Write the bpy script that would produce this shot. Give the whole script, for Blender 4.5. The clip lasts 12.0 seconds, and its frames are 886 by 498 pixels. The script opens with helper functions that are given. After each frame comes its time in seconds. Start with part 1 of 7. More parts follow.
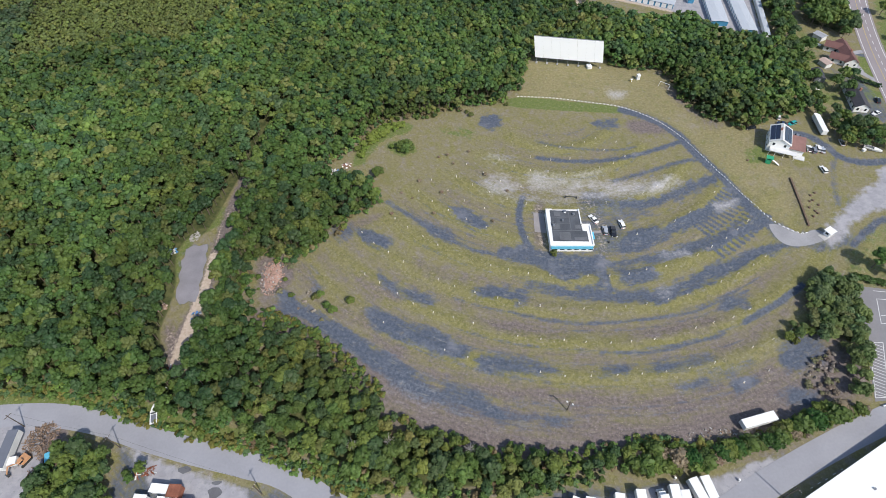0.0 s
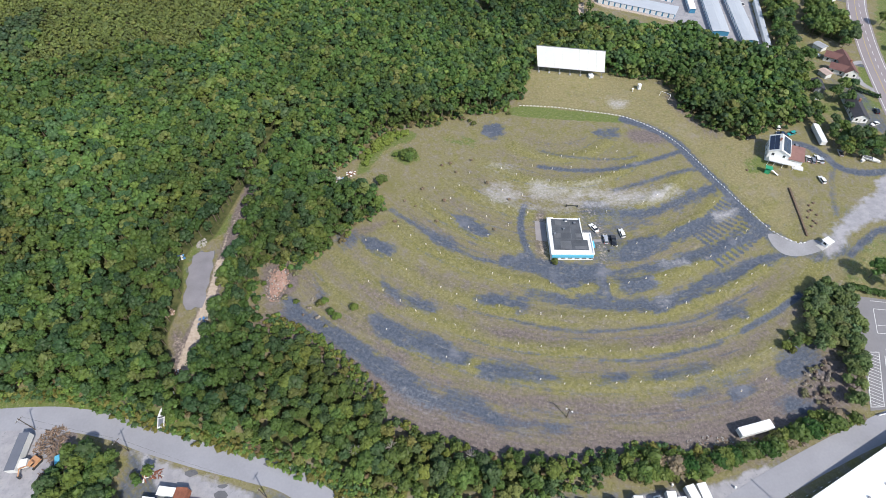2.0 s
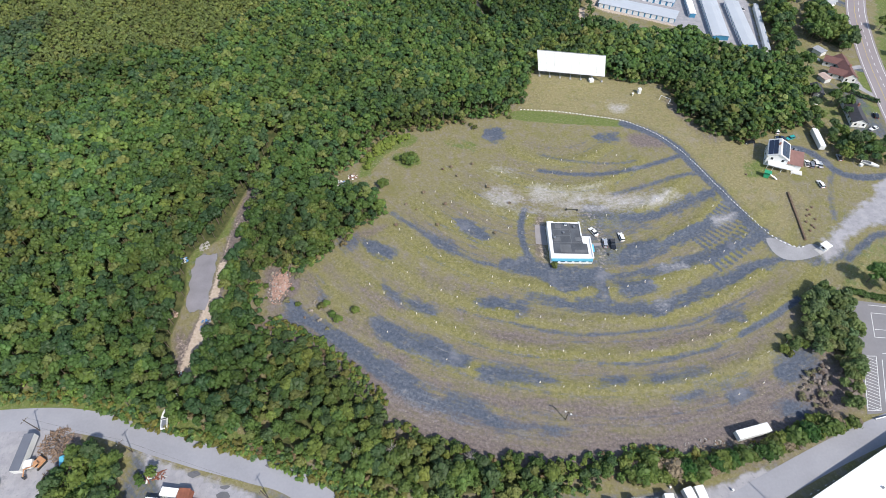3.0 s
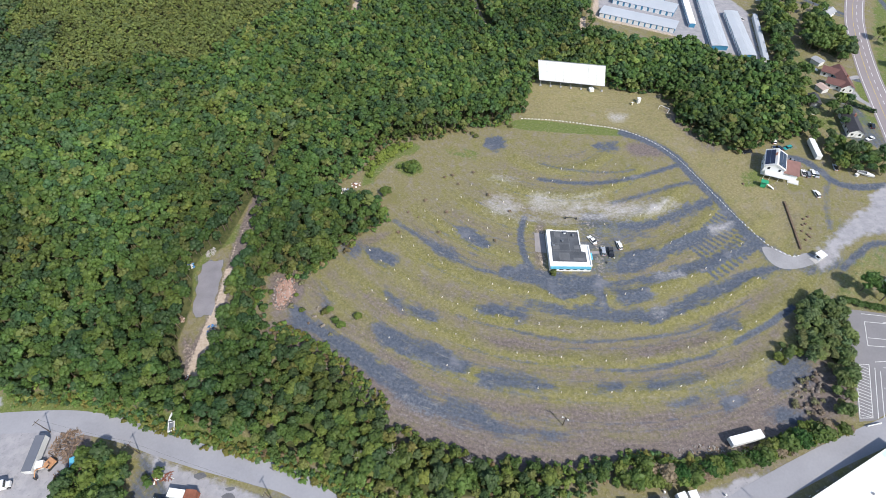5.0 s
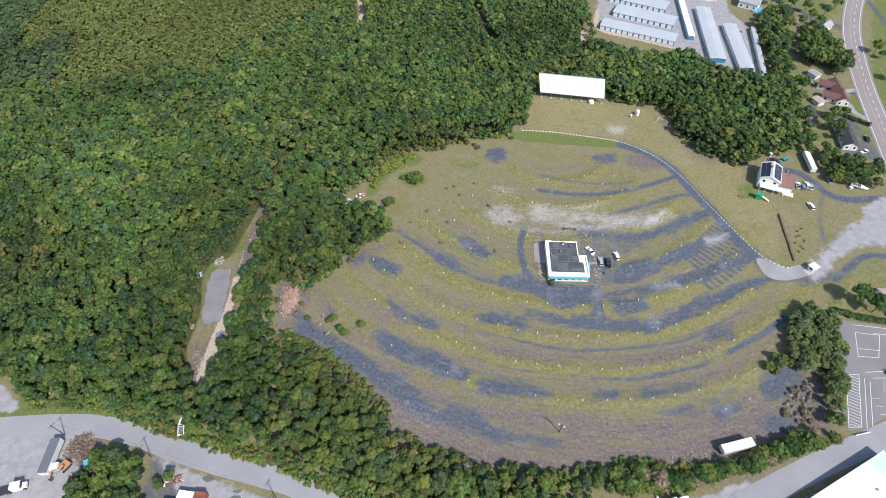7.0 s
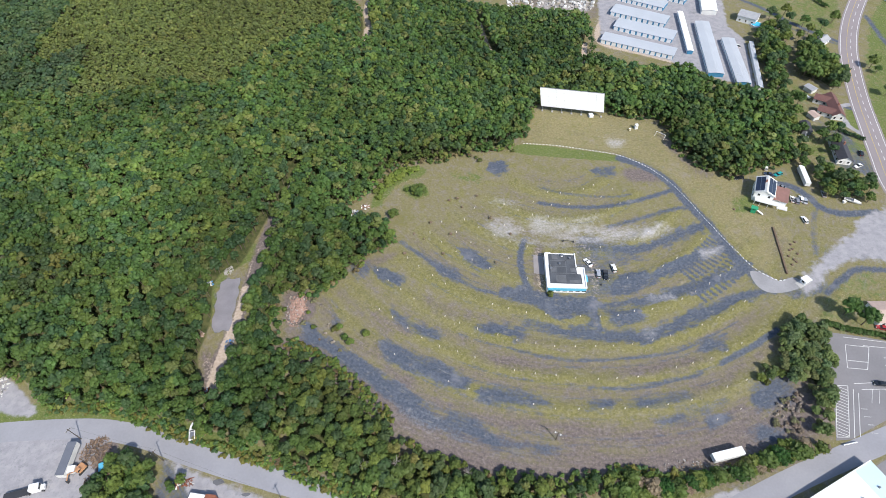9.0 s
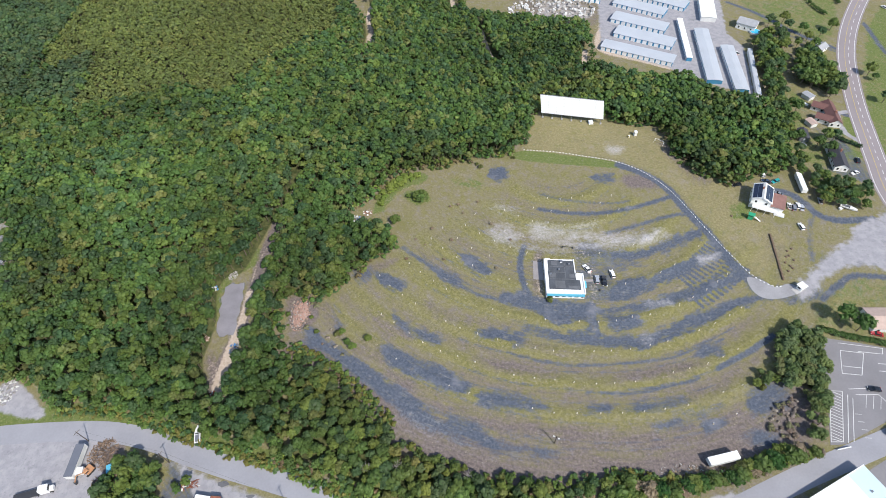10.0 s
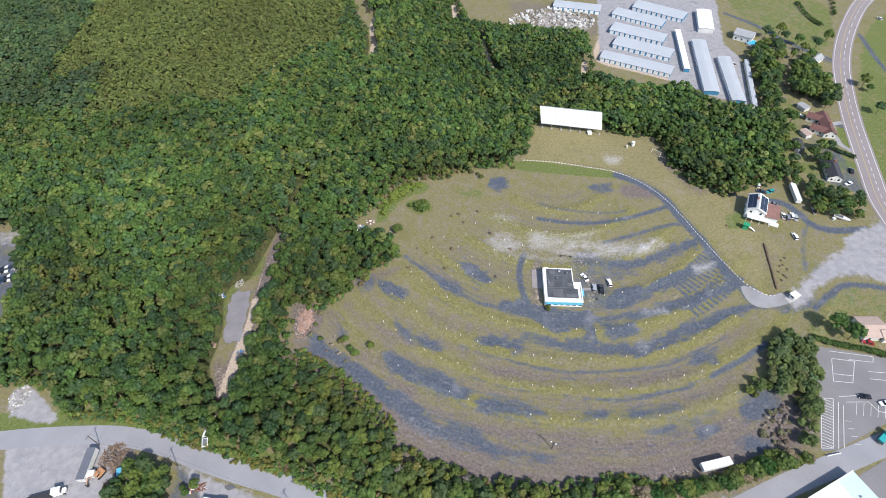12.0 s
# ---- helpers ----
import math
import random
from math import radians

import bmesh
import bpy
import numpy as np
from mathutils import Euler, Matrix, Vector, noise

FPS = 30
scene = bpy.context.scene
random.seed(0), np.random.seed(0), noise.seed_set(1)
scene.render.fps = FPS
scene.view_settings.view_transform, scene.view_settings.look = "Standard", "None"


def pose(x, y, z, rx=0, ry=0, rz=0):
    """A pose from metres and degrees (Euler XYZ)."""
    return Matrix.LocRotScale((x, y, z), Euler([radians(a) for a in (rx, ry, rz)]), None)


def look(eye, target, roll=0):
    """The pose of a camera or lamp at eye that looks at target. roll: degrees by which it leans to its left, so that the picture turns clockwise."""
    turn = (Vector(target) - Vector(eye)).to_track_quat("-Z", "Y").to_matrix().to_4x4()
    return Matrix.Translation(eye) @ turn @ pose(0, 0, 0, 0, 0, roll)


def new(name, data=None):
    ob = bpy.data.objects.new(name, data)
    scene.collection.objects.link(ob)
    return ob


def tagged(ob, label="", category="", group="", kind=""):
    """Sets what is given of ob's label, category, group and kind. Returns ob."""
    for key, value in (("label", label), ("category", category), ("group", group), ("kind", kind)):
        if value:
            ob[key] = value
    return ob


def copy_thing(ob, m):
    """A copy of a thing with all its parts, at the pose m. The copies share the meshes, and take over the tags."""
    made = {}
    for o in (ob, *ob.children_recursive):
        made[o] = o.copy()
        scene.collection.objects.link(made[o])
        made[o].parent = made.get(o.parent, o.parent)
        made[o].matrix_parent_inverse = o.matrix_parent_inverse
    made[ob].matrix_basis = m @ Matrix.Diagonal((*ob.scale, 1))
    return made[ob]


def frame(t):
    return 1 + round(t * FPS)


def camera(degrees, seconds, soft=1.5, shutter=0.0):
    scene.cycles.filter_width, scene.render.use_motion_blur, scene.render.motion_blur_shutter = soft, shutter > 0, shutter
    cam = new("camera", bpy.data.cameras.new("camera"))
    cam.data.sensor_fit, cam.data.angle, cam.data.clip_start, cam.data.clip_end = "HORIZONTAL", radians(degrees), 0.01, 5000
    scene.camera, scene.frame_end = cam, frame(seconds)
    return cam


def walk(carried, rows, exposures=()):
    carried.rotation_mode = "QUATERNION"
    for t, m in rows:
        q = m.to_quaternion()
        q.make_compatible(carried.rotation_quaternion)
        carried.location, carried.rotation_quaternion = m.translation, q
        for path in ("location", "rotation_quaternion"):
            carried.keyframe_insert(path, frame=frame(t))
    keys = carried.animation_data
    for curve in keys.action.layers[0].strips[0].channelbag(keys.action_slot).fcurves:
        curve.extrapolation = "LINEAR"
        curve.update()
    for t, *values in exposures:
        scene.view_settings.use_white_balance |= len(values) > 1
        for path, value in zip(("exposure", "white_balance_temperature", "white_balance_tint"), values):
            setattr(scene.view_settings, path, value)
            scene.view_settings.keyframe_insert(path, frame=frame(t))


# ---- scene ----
cam = camera(79.08, 12.0, soft=0.6)
walk(cam, [
    (0.00, look((-42.92, -122.66, 162.22), (-39.58, 2.11, 5.95), -1.531)),
    (0.75, look((-42.95, -122.74, 163.85), (-40.00, 2.31, 7.80), -1.540)),
    (1.50, look((-42.88, -122.94, 165.26), (-40.28, 2.41, 9.43), -1.558)),
    (2.25, look((-42.72, -123.23, 166.59), (-40.48, 2.42, 11.00), -1.585)),
    (3.00, look((-42.49, -123.60, 167.97), (-40.61, 2.35, 12.62), -1.622)),
    (3.75, look((-42.21, -124.05, 169.49), (-40.72, 2.22, 14.40), -1.669)),
    (4.50, look((-41.88, -124.57, 171.23), (-40.83, 2.03, 16.40), -1.725)),
    (5.25, look((-41.52, -125.14, 173.23), (-40.94, 1.79, 18.67), -1.789)),
    (6.00, look((-41.15, -125.75, 175.51), (-41.06, 1.52, 21.23), -1.861)),
    (6.75, look((-40.76, -126.40, 178.05), (-41.21, 1.22, 24.06), -1.939)),
    (7.50, look((-40.38, -127.07, 180.82), (-41.39, 0.89, 27.13), -2.021)),
    (8.25, look((-40.01, -127.77, 183.76), (-41.58, 0.55, 30.37), -2.105)),
    (9.00, look((-39.66, -128.49, 186.77), (-41.77, 0.20, 33.69), -2.188)),
    (9.75, look((-39.32, -129.22, 189.74), (-41.94, -0.16, 36.98), -2.268)),
    (10.50, look((-39.02, -129.96, 192.52), (-42.07, -0.52, 40.09), -2.341)),
    (11.25, look((-38.74, -130.71, 194.94), (-42.14, -0.88, 42.85), -2.404)),
    (12.00, look((-38.49, -131.46, 196.80), (-42.09, -1.22, 45.06), -2.453)),
], exposures=[(0, 0.20), (0.5, 0.37), (1.5, 0.36), (3, 0.40), (6.5, 0.39), (12, 0.39)])

# ---- light: clear summer sky, sun from the south-east ----
SUN_ELEV = 47.0
SUN_FROM = Vector((0.575, -0.818, 0.0)).normalized()
world = bpy.data.worlds.new("sky")
scene.world = world
world.use_nodes = True
wn = world.node_tree.nodes
sky = wn.new("ShaderNodeTexSky")
sky.sky_type = "NISHITA"
sky.sun_disc = False
sky.sun_elevation = radians(SUN_ELEV)
sky.sun_rotation = math.atan2(SUN_FROM.x, SUN_FROM.y)
wn["Background"].inputs["Strength"].default_value = 0.14
world.node_tree.links.new(sky.outputs["Color"], wn["Background"].inputs["Color"])
sun_data = bpy.data.lights.new("sun", "SUN")
sun_data.energy = 3.6
sun_data.angle = radians(0.5)
sun_data.color = (1.0, 0.95, 0.88)
sun = new("sun", sun_data)
sun_dir = SUN_FROM * math.cos(radians(SUN_ELEV)) + Vector((0, 0, math.sin(radians(SUN_ELEV))))
sun.matrix_world = look(sun_dir * 400, (0, 0, 0))


# ---- materials ----
def mat(name, color, rough=0.7, metal=0.0, vary=0.12, scale=1.2, bump=0.0, dirt=0.0, coat=0.0, per_object=0.0):
    """A painted, metal or mineral surface with grain at two scales and soft dirt."""
    m = bpy.data.materials.new(name)
    m.use_nodes = True
    n, l = m.node_tree.nodes, m.node_tree.links
    b = n["Principled BSDF"]
    b.inputs["Roughness"].default_value = rough
    b.inputs["Metallic"].default_value = metal
    b.inputs["Coat Weight"].default_value = coat
    tc = n.new("ShaderNodeTexCoord")
    big = n.new("ShaderNodeTexNoise")
    big.inputs["Scale"].default_value = scale * 0.35
    big.inputs["Detail"].default_value = 6
    fine = n.new("ShaderNodeTexNoise")
    fine.inputs["Scale"].default_value = scale * 5
    fine.inputs["Detail"].default_value = 3
    for t in (big, fine):
        l.new(tc.outputs["Object"], t.inputs["Vector"])
    add = n.new("ShaderNodeMath")
    add.operation = "MULTIPLY_ADD"
    l.new(fine.outputs["Fac"], add.inputs[0])
    add.inputs[1].default_value = 0.45
    l.new(big.outputs["Fac"], add.inputs[2])
    ramp = n.new("ShaderNodeMapRange")
    ramp.inputs["From Min"].default_value = 0.4
    ramp.inputs["From Max"].default_value = 1.05
    l.new(add.outputs[0], ramp.inputs["Value"])
    mix = n.new("ShaderNodeMix")
    mix.data_type = "RGBA"
    mix.inputs["A"].default_value = (*[c * (1 - vary - dirt) for c in color], 1)
    mix.inputs["B"].default_value = (*[min(1, c * (1 + vary)) for c in color], 1)
    l.new(ramp.outputs[0], mix.inputs["Factor"])
    out = mix.outputs["Result"]
    if per_object:
        oi = n.new("ShaderNodeObjectInfo")
        hv = n.new("ShaderNodeHueSaturation")
        mr = n.new("ShaderNodeMapRange")
        mr.inputs["To Min"].default_value = 1 - per_object
        mr.inputs["To Max"].default_value = 1 + per_object
        l.new(oi.outputs["Random"], mr.inputs["Value"])
        l.new(mr.outputs[0], hv.inputs["Value"])
        l.new(out, hv.inputs["Color"])
        out = hv.outputs["Color"]
    l.new(out, b.inputs["Base Color"])
    if bump:
        bp = n.new("ShaderNodeBump")
        bp.inputs["Strength"].default_value = bump
        bp.inputs["Distance"].default_value = 0.05
        l.new(fine.outputs["Fac"], bp.inputs["Height"])
        l.new(bp.outputs[0], b.inputs["Normal"])
    return m


M_WHITE = mat("white_paint", (0.80, 0.80, 0.79), 0.55, vary=0.04, dirt=0.03)
M_SCREEN = mat("screen_white", (0.86, 0.87, 0.88), 0.6, vary=0.02, scale=0.3)
M_OFFWHITE = mat("weathered_white", (0.66, 0.66, 0.64), 0.6, vary=0.08, dirt=0.1, scale=0.6)
M_POST = mat("cream_post_paint", (0.60, 0.52, 0.38), 0.7, vary=0.2, dirt=0.1, scale=2, per_object=0.25)
M_ROOF_WHITE = mat("white_membrane_roof", (0.82, 0.82, 0.81), 0.5, vary=0.03, dirt=0.03, scale=0.2)
M_METAL_ROOF = mat("galvanised_roof", (0.45, 0.48, 0.52), 0.5, 0.0, vary=0.07, scale=0.3)
M_BLUE = mat("blue_paint", (0.05, 0.21, 0.36), 0.5)
M_SKYBLUE = mat("sky_blue_paint", (0.12, 0.45, 0.62), 0.5)
M_TEAL = mat("turquoise_paint", (0.03, 0.36, 0.36), 0.4)
M_TAR = mat("tar_roof", (0.075, 0.082, 0.094), 0.8, vary=0.45, scale=0.7, bump=0.2)
M_TAR_PATCH = mat("tar_roof_patch", (0.12, 0.125, 0.135), 0.75, vary=0.35, scale=0.8)
M_SHINGLE_DARK = mat("dark_shingle", (0.05, 0.05, 0.06), 0.85, vary=0.25, scale=2, bump=0.3)
M_SHINGLE_RED = mat("red_brown_shingle", (0.25, 0.135, 0.115), 0.85, vary=0.22, scale=1.5, bump=0.3)
M_SHINGLE_MAROON = mat("maroon_shingle", (0.15, 0.072, 0.064), 0.85, vary=0.25, scale=1.5, bump=0.3)
M_SHINGLE_TAN = mat("tan_shingle", (0.46, 0.35, 0.30), 0.85, vary=0.15, scale=1.5, bump=0.3)
M_ROOF_SLATE = mat("slate_roof_sheet", (0.135, 0.145, 0.175), 0.7, vary=0.12, scale=0.8, bump=0.1)
M_PATCH = mat("dark_road_patch", (0.12, 0.12, 0.13), 0.9, vary=0.25, scale=0.8)
M_SHINGLE_GREY = mat("grey_shingle", (0.33, 0.34, 0.36), 0.85, vary=0.15, scale=1.5, bump=0.3)
M_BRICK = mat("brick", (0.30, 0.14, 0.10), 0.85, vary=0.2, scale=3)
M_RUST = mat("rusty_metal", (0.27, 0.10, 0.06), 0.8, 0.2, vary=0.4, scale=1.5)
M_WOOD = mat("weathered_wood", (0.16, 0.11, 0.075), 0.85, vary=0.3, scale=2, bump=0.3)
M_POLE = mat("creosoted_pole", (0.09, 0.07, 0.055), 0.85, vary=0.25, scale=3)
M_RUBBLE = mat("brick_rubble", (0.37, 0.235, 0.185), 0.9, vary=0.3, scale=2, per_object=0.4)
M_DEBRIS = mat("split_wood", (0.25, 0.175, 0.125), 0.9, vary=0.35, scale=2, per_object=0.4)
M_STEEL = mat("grey_steel", (0.30, 0.31, 0.33), 0.45, 0.6, vary=0.15)
M_DARKMETAL = mat("dark_steel", (0.06, 0.06, 0.065), 0.5, 0.3, vary=0.2)
M_TYRE = mat("tyre_rubber", (0.025, 0.025, 0.025), 0.85)
M_RIM = mat("wheel_rim", (0.5, 0.5, 0.52), 0.3, 0.8)
M_GLASS = mat("dark_window", (0.02, 0.025, 0.03), 0.08, vary=0.1)
M_LAMP = mat("lamp_lens", (0.75, 0.75, 0.72), 0.15)
M_TAIL = mat("red_lens", (0.4, 0.02, 0.02), 0.2)
M_APRON = mat("worn_concrete", (0.31, 0.305, 0.315), 0.9, vary=0.2, scale=0.35, bump=0.15, dirt=0.12)
M_CONCRETE = mat("concrete", (0.42, 0.41, 0.40), 0.85, vary=0.12, scale=0.6, bump=0.15, dirt=0.08)
M_ASPHALT = mat("worn_asphalt", (0.30, 0.30, 0.325), 0.9, vary=0.10, scale=0.25, bump=0.15, dirt=0.05)
M_LOT = mat("lot_asphalt", (0.215, 0.208, 0.218), 0.9, vary=0.12, scale=0.25, bump=0.15, dirt=0.04)
M_HIGHWAY = mat("highway_asphalt", (0.27, 0.235, 0.24), 0.9, vary=0.08, scale=0.2, bump=0.1)
M_LINE = mat("road_paint", (0.62, 0.62, 0.61), 0.7, vary=0.12, scale=2)
M_YELLOW = mat("yellow_line", (0.55, 0.42, 0.10), 0.7, vary=0.15, scale=2)
M_POOL = mat("pool_water", (0.05, 0.42, 0.62), 0.08)
M_SOLAR = mat("solar_cell", (0.015, 0.02, 0.045), 0.15, vary=0.2, coat=0.5)
M_ORANGE = mat("orange_paint", (0.50, 0.26, 0.13), 0.5, vary=0.15)
M_GREEN_PAINT = mat("green_plastic", (0.03, 0.32, 0.16), 0.45)
M_TARP = mat("blue_tarp", (0.06, 0.22, 0.50), 0.5)
M_STONE = mat("stone", (0.34, 0.32, 0.30), 0.9, vary=0.2, scale=2, per_object=0.3)
M_SLAB = mat("lilac_concrete", (0.30, 0.275, 0.275), 0.9, vary=0.14, scale=0.6, bump=0.1, dirt=0.08)
M_PAD = mat("stone_chips", (0.235, 0.225, 0.245), 0.95, vary=0.2, scale=0.5, bump=0.3)
M_ROOF_PALEBLUE = mat("pale_blue_roof", (0.55, 0.68, 0.74), 0.45, vary=0.05, scale=0.2)
M_BARK = mat("bark", (0.12, 0.095, 0.075), 0.9, vary=0.3, scale=3)
M_DEADWOOD = mat("dead_branches", (0.36, 0.32, 0.29), 0.9, vary=0.2, scale=3)
PAINTS = {
    "white": mat("car_white", (0.78, 0.78, 0.77), 0.25, coat=0.6, vary=0.03),
    "black": mat("car_black", (0.015, 0.017, 0.022), 0.2, coat=0.6, vary=0.1),
    "blue": mat("car_dark_blue", (0.03, 0.05, 0.10), 0.2, coat=0.6, vary=0.1),
    "grey": mat("car_grey", (0.28, 0.29, 0.31), 0.25, 0.3, coat=0.6, vary=0.05),
    "red": mat("car_red", (0.35, 0.03, 0.04), 0.25, coat=0.6, vary=0.08),
    "teal": mat("truck_teal", (0.02, 0.30, 0.30), 0.3, coat=0.4, vary=0.08),
    "silver": mat("car_silver", (0.55, 0.57, 0.60), 0.28, 0.4, coat=0.6, vary=0.05),
}


def foliage_material():
    m = bpy.data.materials.new("foliage")
    m.use_nodes = True
    n, l = m.node_tree.nodes, m.node_tree.links
    b = n["Principled BSDF"]
    b.inputs["Roughness"].default_value = 0.55
    b.inputs["Specular IOR Level"].default_value = 0.3
    at = n.new("ShaderNodeAttribute")
    at.attribute_name = "tint"
    geo_n = n.new("ShaderNodeNewGeometry")
    oi = n.new("ShaderNodeObjectInfo")
    hv = n.new("ShaderNodeHueSaturation")
    mr = n.new("ShaderNodeMapRange")
    mr.inputs["To Min"].default_value = 0.80
    mr.inputs["To Max"].default_value = 1.22
    l.new(geo_n.outputs["Random Per Island"], mr.inputs["Value"])
    l.new(mr.outputs[0], hv.inputs["Value"])
    mh = n.new("ShaderNodeMapRange")
    mh.inputs["To Min"].default_value = 0.485
    mh.inputs["To Max"].default_value = 0.515
    l.new(oi.outputs["Random"], mh.inputs["Value"])
    l.new(mh.outputs[0], hv.inputs["Hue"])
    l.new(at.outputs["Color"], hv.inputs["Color"])
    l.new(hv.outputs["Color"], b.inputs["Base Color"])
    tr = n.new("ShaderNodeBsdfTranslucent")
    l.new(hv.outputs["Color"], tr.inputs["Color"])
    mx = n.new("ShaderNodeMixShader")
    mx.inputs[0].default_value = 0.32
    l.new(b.outputs[0], mx.inputs[1])
    l.new(tr.outputs[0], mx.inputs[2])
    l.new(mx.outputs[0], n["Material Output"].inputs["Surface"])
    return m


M_LEAF = foliage_material()


def ground_material():
    """Dry grass broken by gravel, pale stone dust, bare earth, lawn and forest floor, by the cover laid on the ground."""
    m = bpy.data.materials.new("ground_cover")
    m.use_nodes = True
    n, l = m.node_tree.nodes, m.node_tree.links
    b = n["Principled BSDF"]
    b.inputs["Roughness"].default_value = 0.95
    b.inputs["Specular IOR Level"].default_value = 0.15
    tc = n.new("ShaderNodeTexCoord")

    def noise_tex(scale, detail=5, rough=0.6):
        t = n.new("ShaderNodeTexNoise")
        t.inputs["Scale"].default_value = scale
        t.inputs["Detail"].default_value = detail
        t.inputs["Roughness"].default_value = rough
        l.new(tc.outputs["Object"], t.inputs["Vector"])
        return t.outputs["Fac"]

    def ramp(v, lo, hi):
        r = n.new("ShaderNodeMapRange")
        r.interpolation_type = "SMOOTHSTEP"
        r.inputs["From Min"].default_value = lo
        r.inputs["From Max"].default_value = hi
        l.new(v, r.inputs["Value"])
        return r.outputs[0]

    def blend(f, a, c):
        x = n.new("ShaderNodeMix")
        x.data_type = "RGBA"
        l.new(f, x.inputs["Factor"])
        for s, k in (("A", a), ("B", c)):
            if isinstance(k, tuple):
                x.inputs[s].default_value = (*k, 1)
            else:
                l.new(k, x.inputs[s])
        return x.outputs["Result"]

    def cover(name, chan, ragged, grain, soft=0.2):
        """The share of a cover, its edge broken up by grain."""
        at = n.new("ShaderNodeAttribute")
        at.attribute_name = name
        sp = n.new("ShaderNodeSeparateColor")
        l.new(at.outputs["Color"], sp.inputs[0])
        ma = n.new("ShaderNodeMath")
        ma.operation = "MULTIPLY_ADD"
        l.new(grain, ma.inputs[0])
        ma.inputs[1].default_value = ragged
        l.new(sp.outputs[chan], ma.inputs[2])
        return ramp(ma.outputs[0], 0.5 * ragged + 0.5 - soft, 0.5 * ragged + 0.5 + soft)

    def math_node(op, a, c):
        x = n.new("ShaderNodeMath")
        x.operation = op
        for i, k in enumerate((a, c)):
            if isinstance(k, float):
                x.inputs[i].default_value = k
            else:
                l.new(k, x.inputs[i])
        return x.outputs[0]

    huge, big, mid, small, fine = noise_tex(0.018), noise_tex(0.07), noise_tex(0.3), noise_tex(0.9, 6, 0.7), noise_tex(3.5, 3, 0.7)
    # wheel streaks that run along the rings of the field
    sx = n.new("ShaderNodeSeparateXYZ")
    l.new(tc.outputs["Object"], sx.inputs[0])
    ox, oy = math_node("SUBTRACT", sx.outputs[0], CENTRE[0]), math_node("SUBTRACT", sx.outputs[1], CENTRE[1])
    rad = math_node("SQRT", math_node("ADD", math_node("MULTIPLY", ox, ox), math_node("MULTIPLY", oy, oy)), 0.0)
    ang = math_node("ARCTAN2", ox, math_node("MULTIPLY", oy, -1.0))
    polar = n.new("ShaderNodeCombineXYZ")
    l.new(rad, polar.inputs[0])
    l.new(math_node("MULTIPLY", ang, 22.0), polar.inputs[1])
    st = n.new("ShaderNodeTexNoise")
    st.inputs["Scale"].default_value = 0.75
    st.inputs["Detail"].default_value = 5
    st.inputs["Roughness"].default_value = 0.65
    l.new(polar.outputs[0], st.inputs["Vector"])
    streak = math_node("ADD", math_node("MULTIPLY", st.outputs["Fac"], 0.42), math_node("ADD", math_node("MULTIPLY", small, 0.30), math_node("MULTIPLY", mid, 0.28)))
    speck = noise_tex(1.7, 4, 0.75)
    tuft = blend(ramp(small, 0.33, 0.67), GRASS_DARK, GRASS_LIGHT)
    wornc = blend(ramp(fine, 0.3, 0.7), WORN_A, WORN_B)
    grass = blend(ramp(mid, 0.47, 0.70), tuft, wornc)
    grass = blend(ramp(st.outputs["Fac"], 0.50, 0.72), grass, wornc)
    grass = blend(ramp(big, 0.52, 0.7), grass, blend(ramp(fine, 0.3, 0.7), GRASS_DARK, GRASS_GREEN))
    grass = blend(math_node("MULTIPLY", ramp(noise_tex(0.16, 5, 0.7), 0.50, 0.62), 0.75), grass, blend(ramp(small, 0.33, 0.67), ROW_A, ROW_B))
    grass = blend(math_node("MULTIPLY", ramp(noise_tex(0.21, 5, 0.75), 0.58, 0.68), 0.7), grass, blend(ramp(small, 0.3, 0.7), EARTH_B, DRY_TUFT))
    lawn = blend(ramp(small, 0.3, 0.7), LAWN_A, LAWN_B)
    floor_c = blend(ramp(mid, 0.35, 0.65), FLOOR_A, FLOOR_B)
    tan = blend(ramp(small, 0.3, 0.7), TAN_A, TAN_B)
    tan = blend(ramp(mid, 0.5, 0.7), tan, GRASS_GREEN)
    tan = blend(ramp(big, 0.55, 0.75), tan, WORN_B)
    gravel = blend(ramp(small, 0.3, 0.72), GRAVEL_A, GRAVEL_B)
    gravel = blend(ramp(big, 0.54, 0.78), gravel, GRAVEL_C)
    gravel = blend(ramp(mid, 0.58, 0.80), gravel, WORN_A)
    earth = blend(ramp(small, 0.3, 0.7), EARTH_A, EARTH_B)
    pale = blend(ramp(small, 0.3, 0.75), PALE_A, PALE_B)
    col = blend(cover("cover_b", 2, 2.0, mid), grass, tan)
    rowc = blend(ramp(small, 0.33, 0.67), ROW_A, ROW_B)
    col = blend(cover("cover_c", 0, 3.0, streak, 0.55), col, rowc)
    col = blend(cover("cover_b", 0, 1.6, mid), col, lawn)
    col = blend(cover("cover_a", 2, 3.0, streak, 0.5), col, earth)
    col = blend(ramp(speck, 0.575, 0.68), col, DRY_TUFT)
    col = blend(ramp(speck, 0.40, 0.31), col, DARK_TUFT)
    col = blend(cover("cover_a", 0, 3.0, streak, 0.36), col, gravel)
    # narrow dark and pale wheel lines that follow the rows
    fine_polar = n.new("ShaderNodeCombineXYZ")
    l.new(math_node("MULTIPLY", rad, 1.5), fine_polar.inputs[0])
    l.new(math_node("MULTIPLY", ang, 34.0), fine_polar.inputs[1])
    st2 = n.new("ShaderNodeTexNoise")
    st2.inputs["Scale"].default_value = 0.6
    st2.inputs["Detail"].default_value = 4
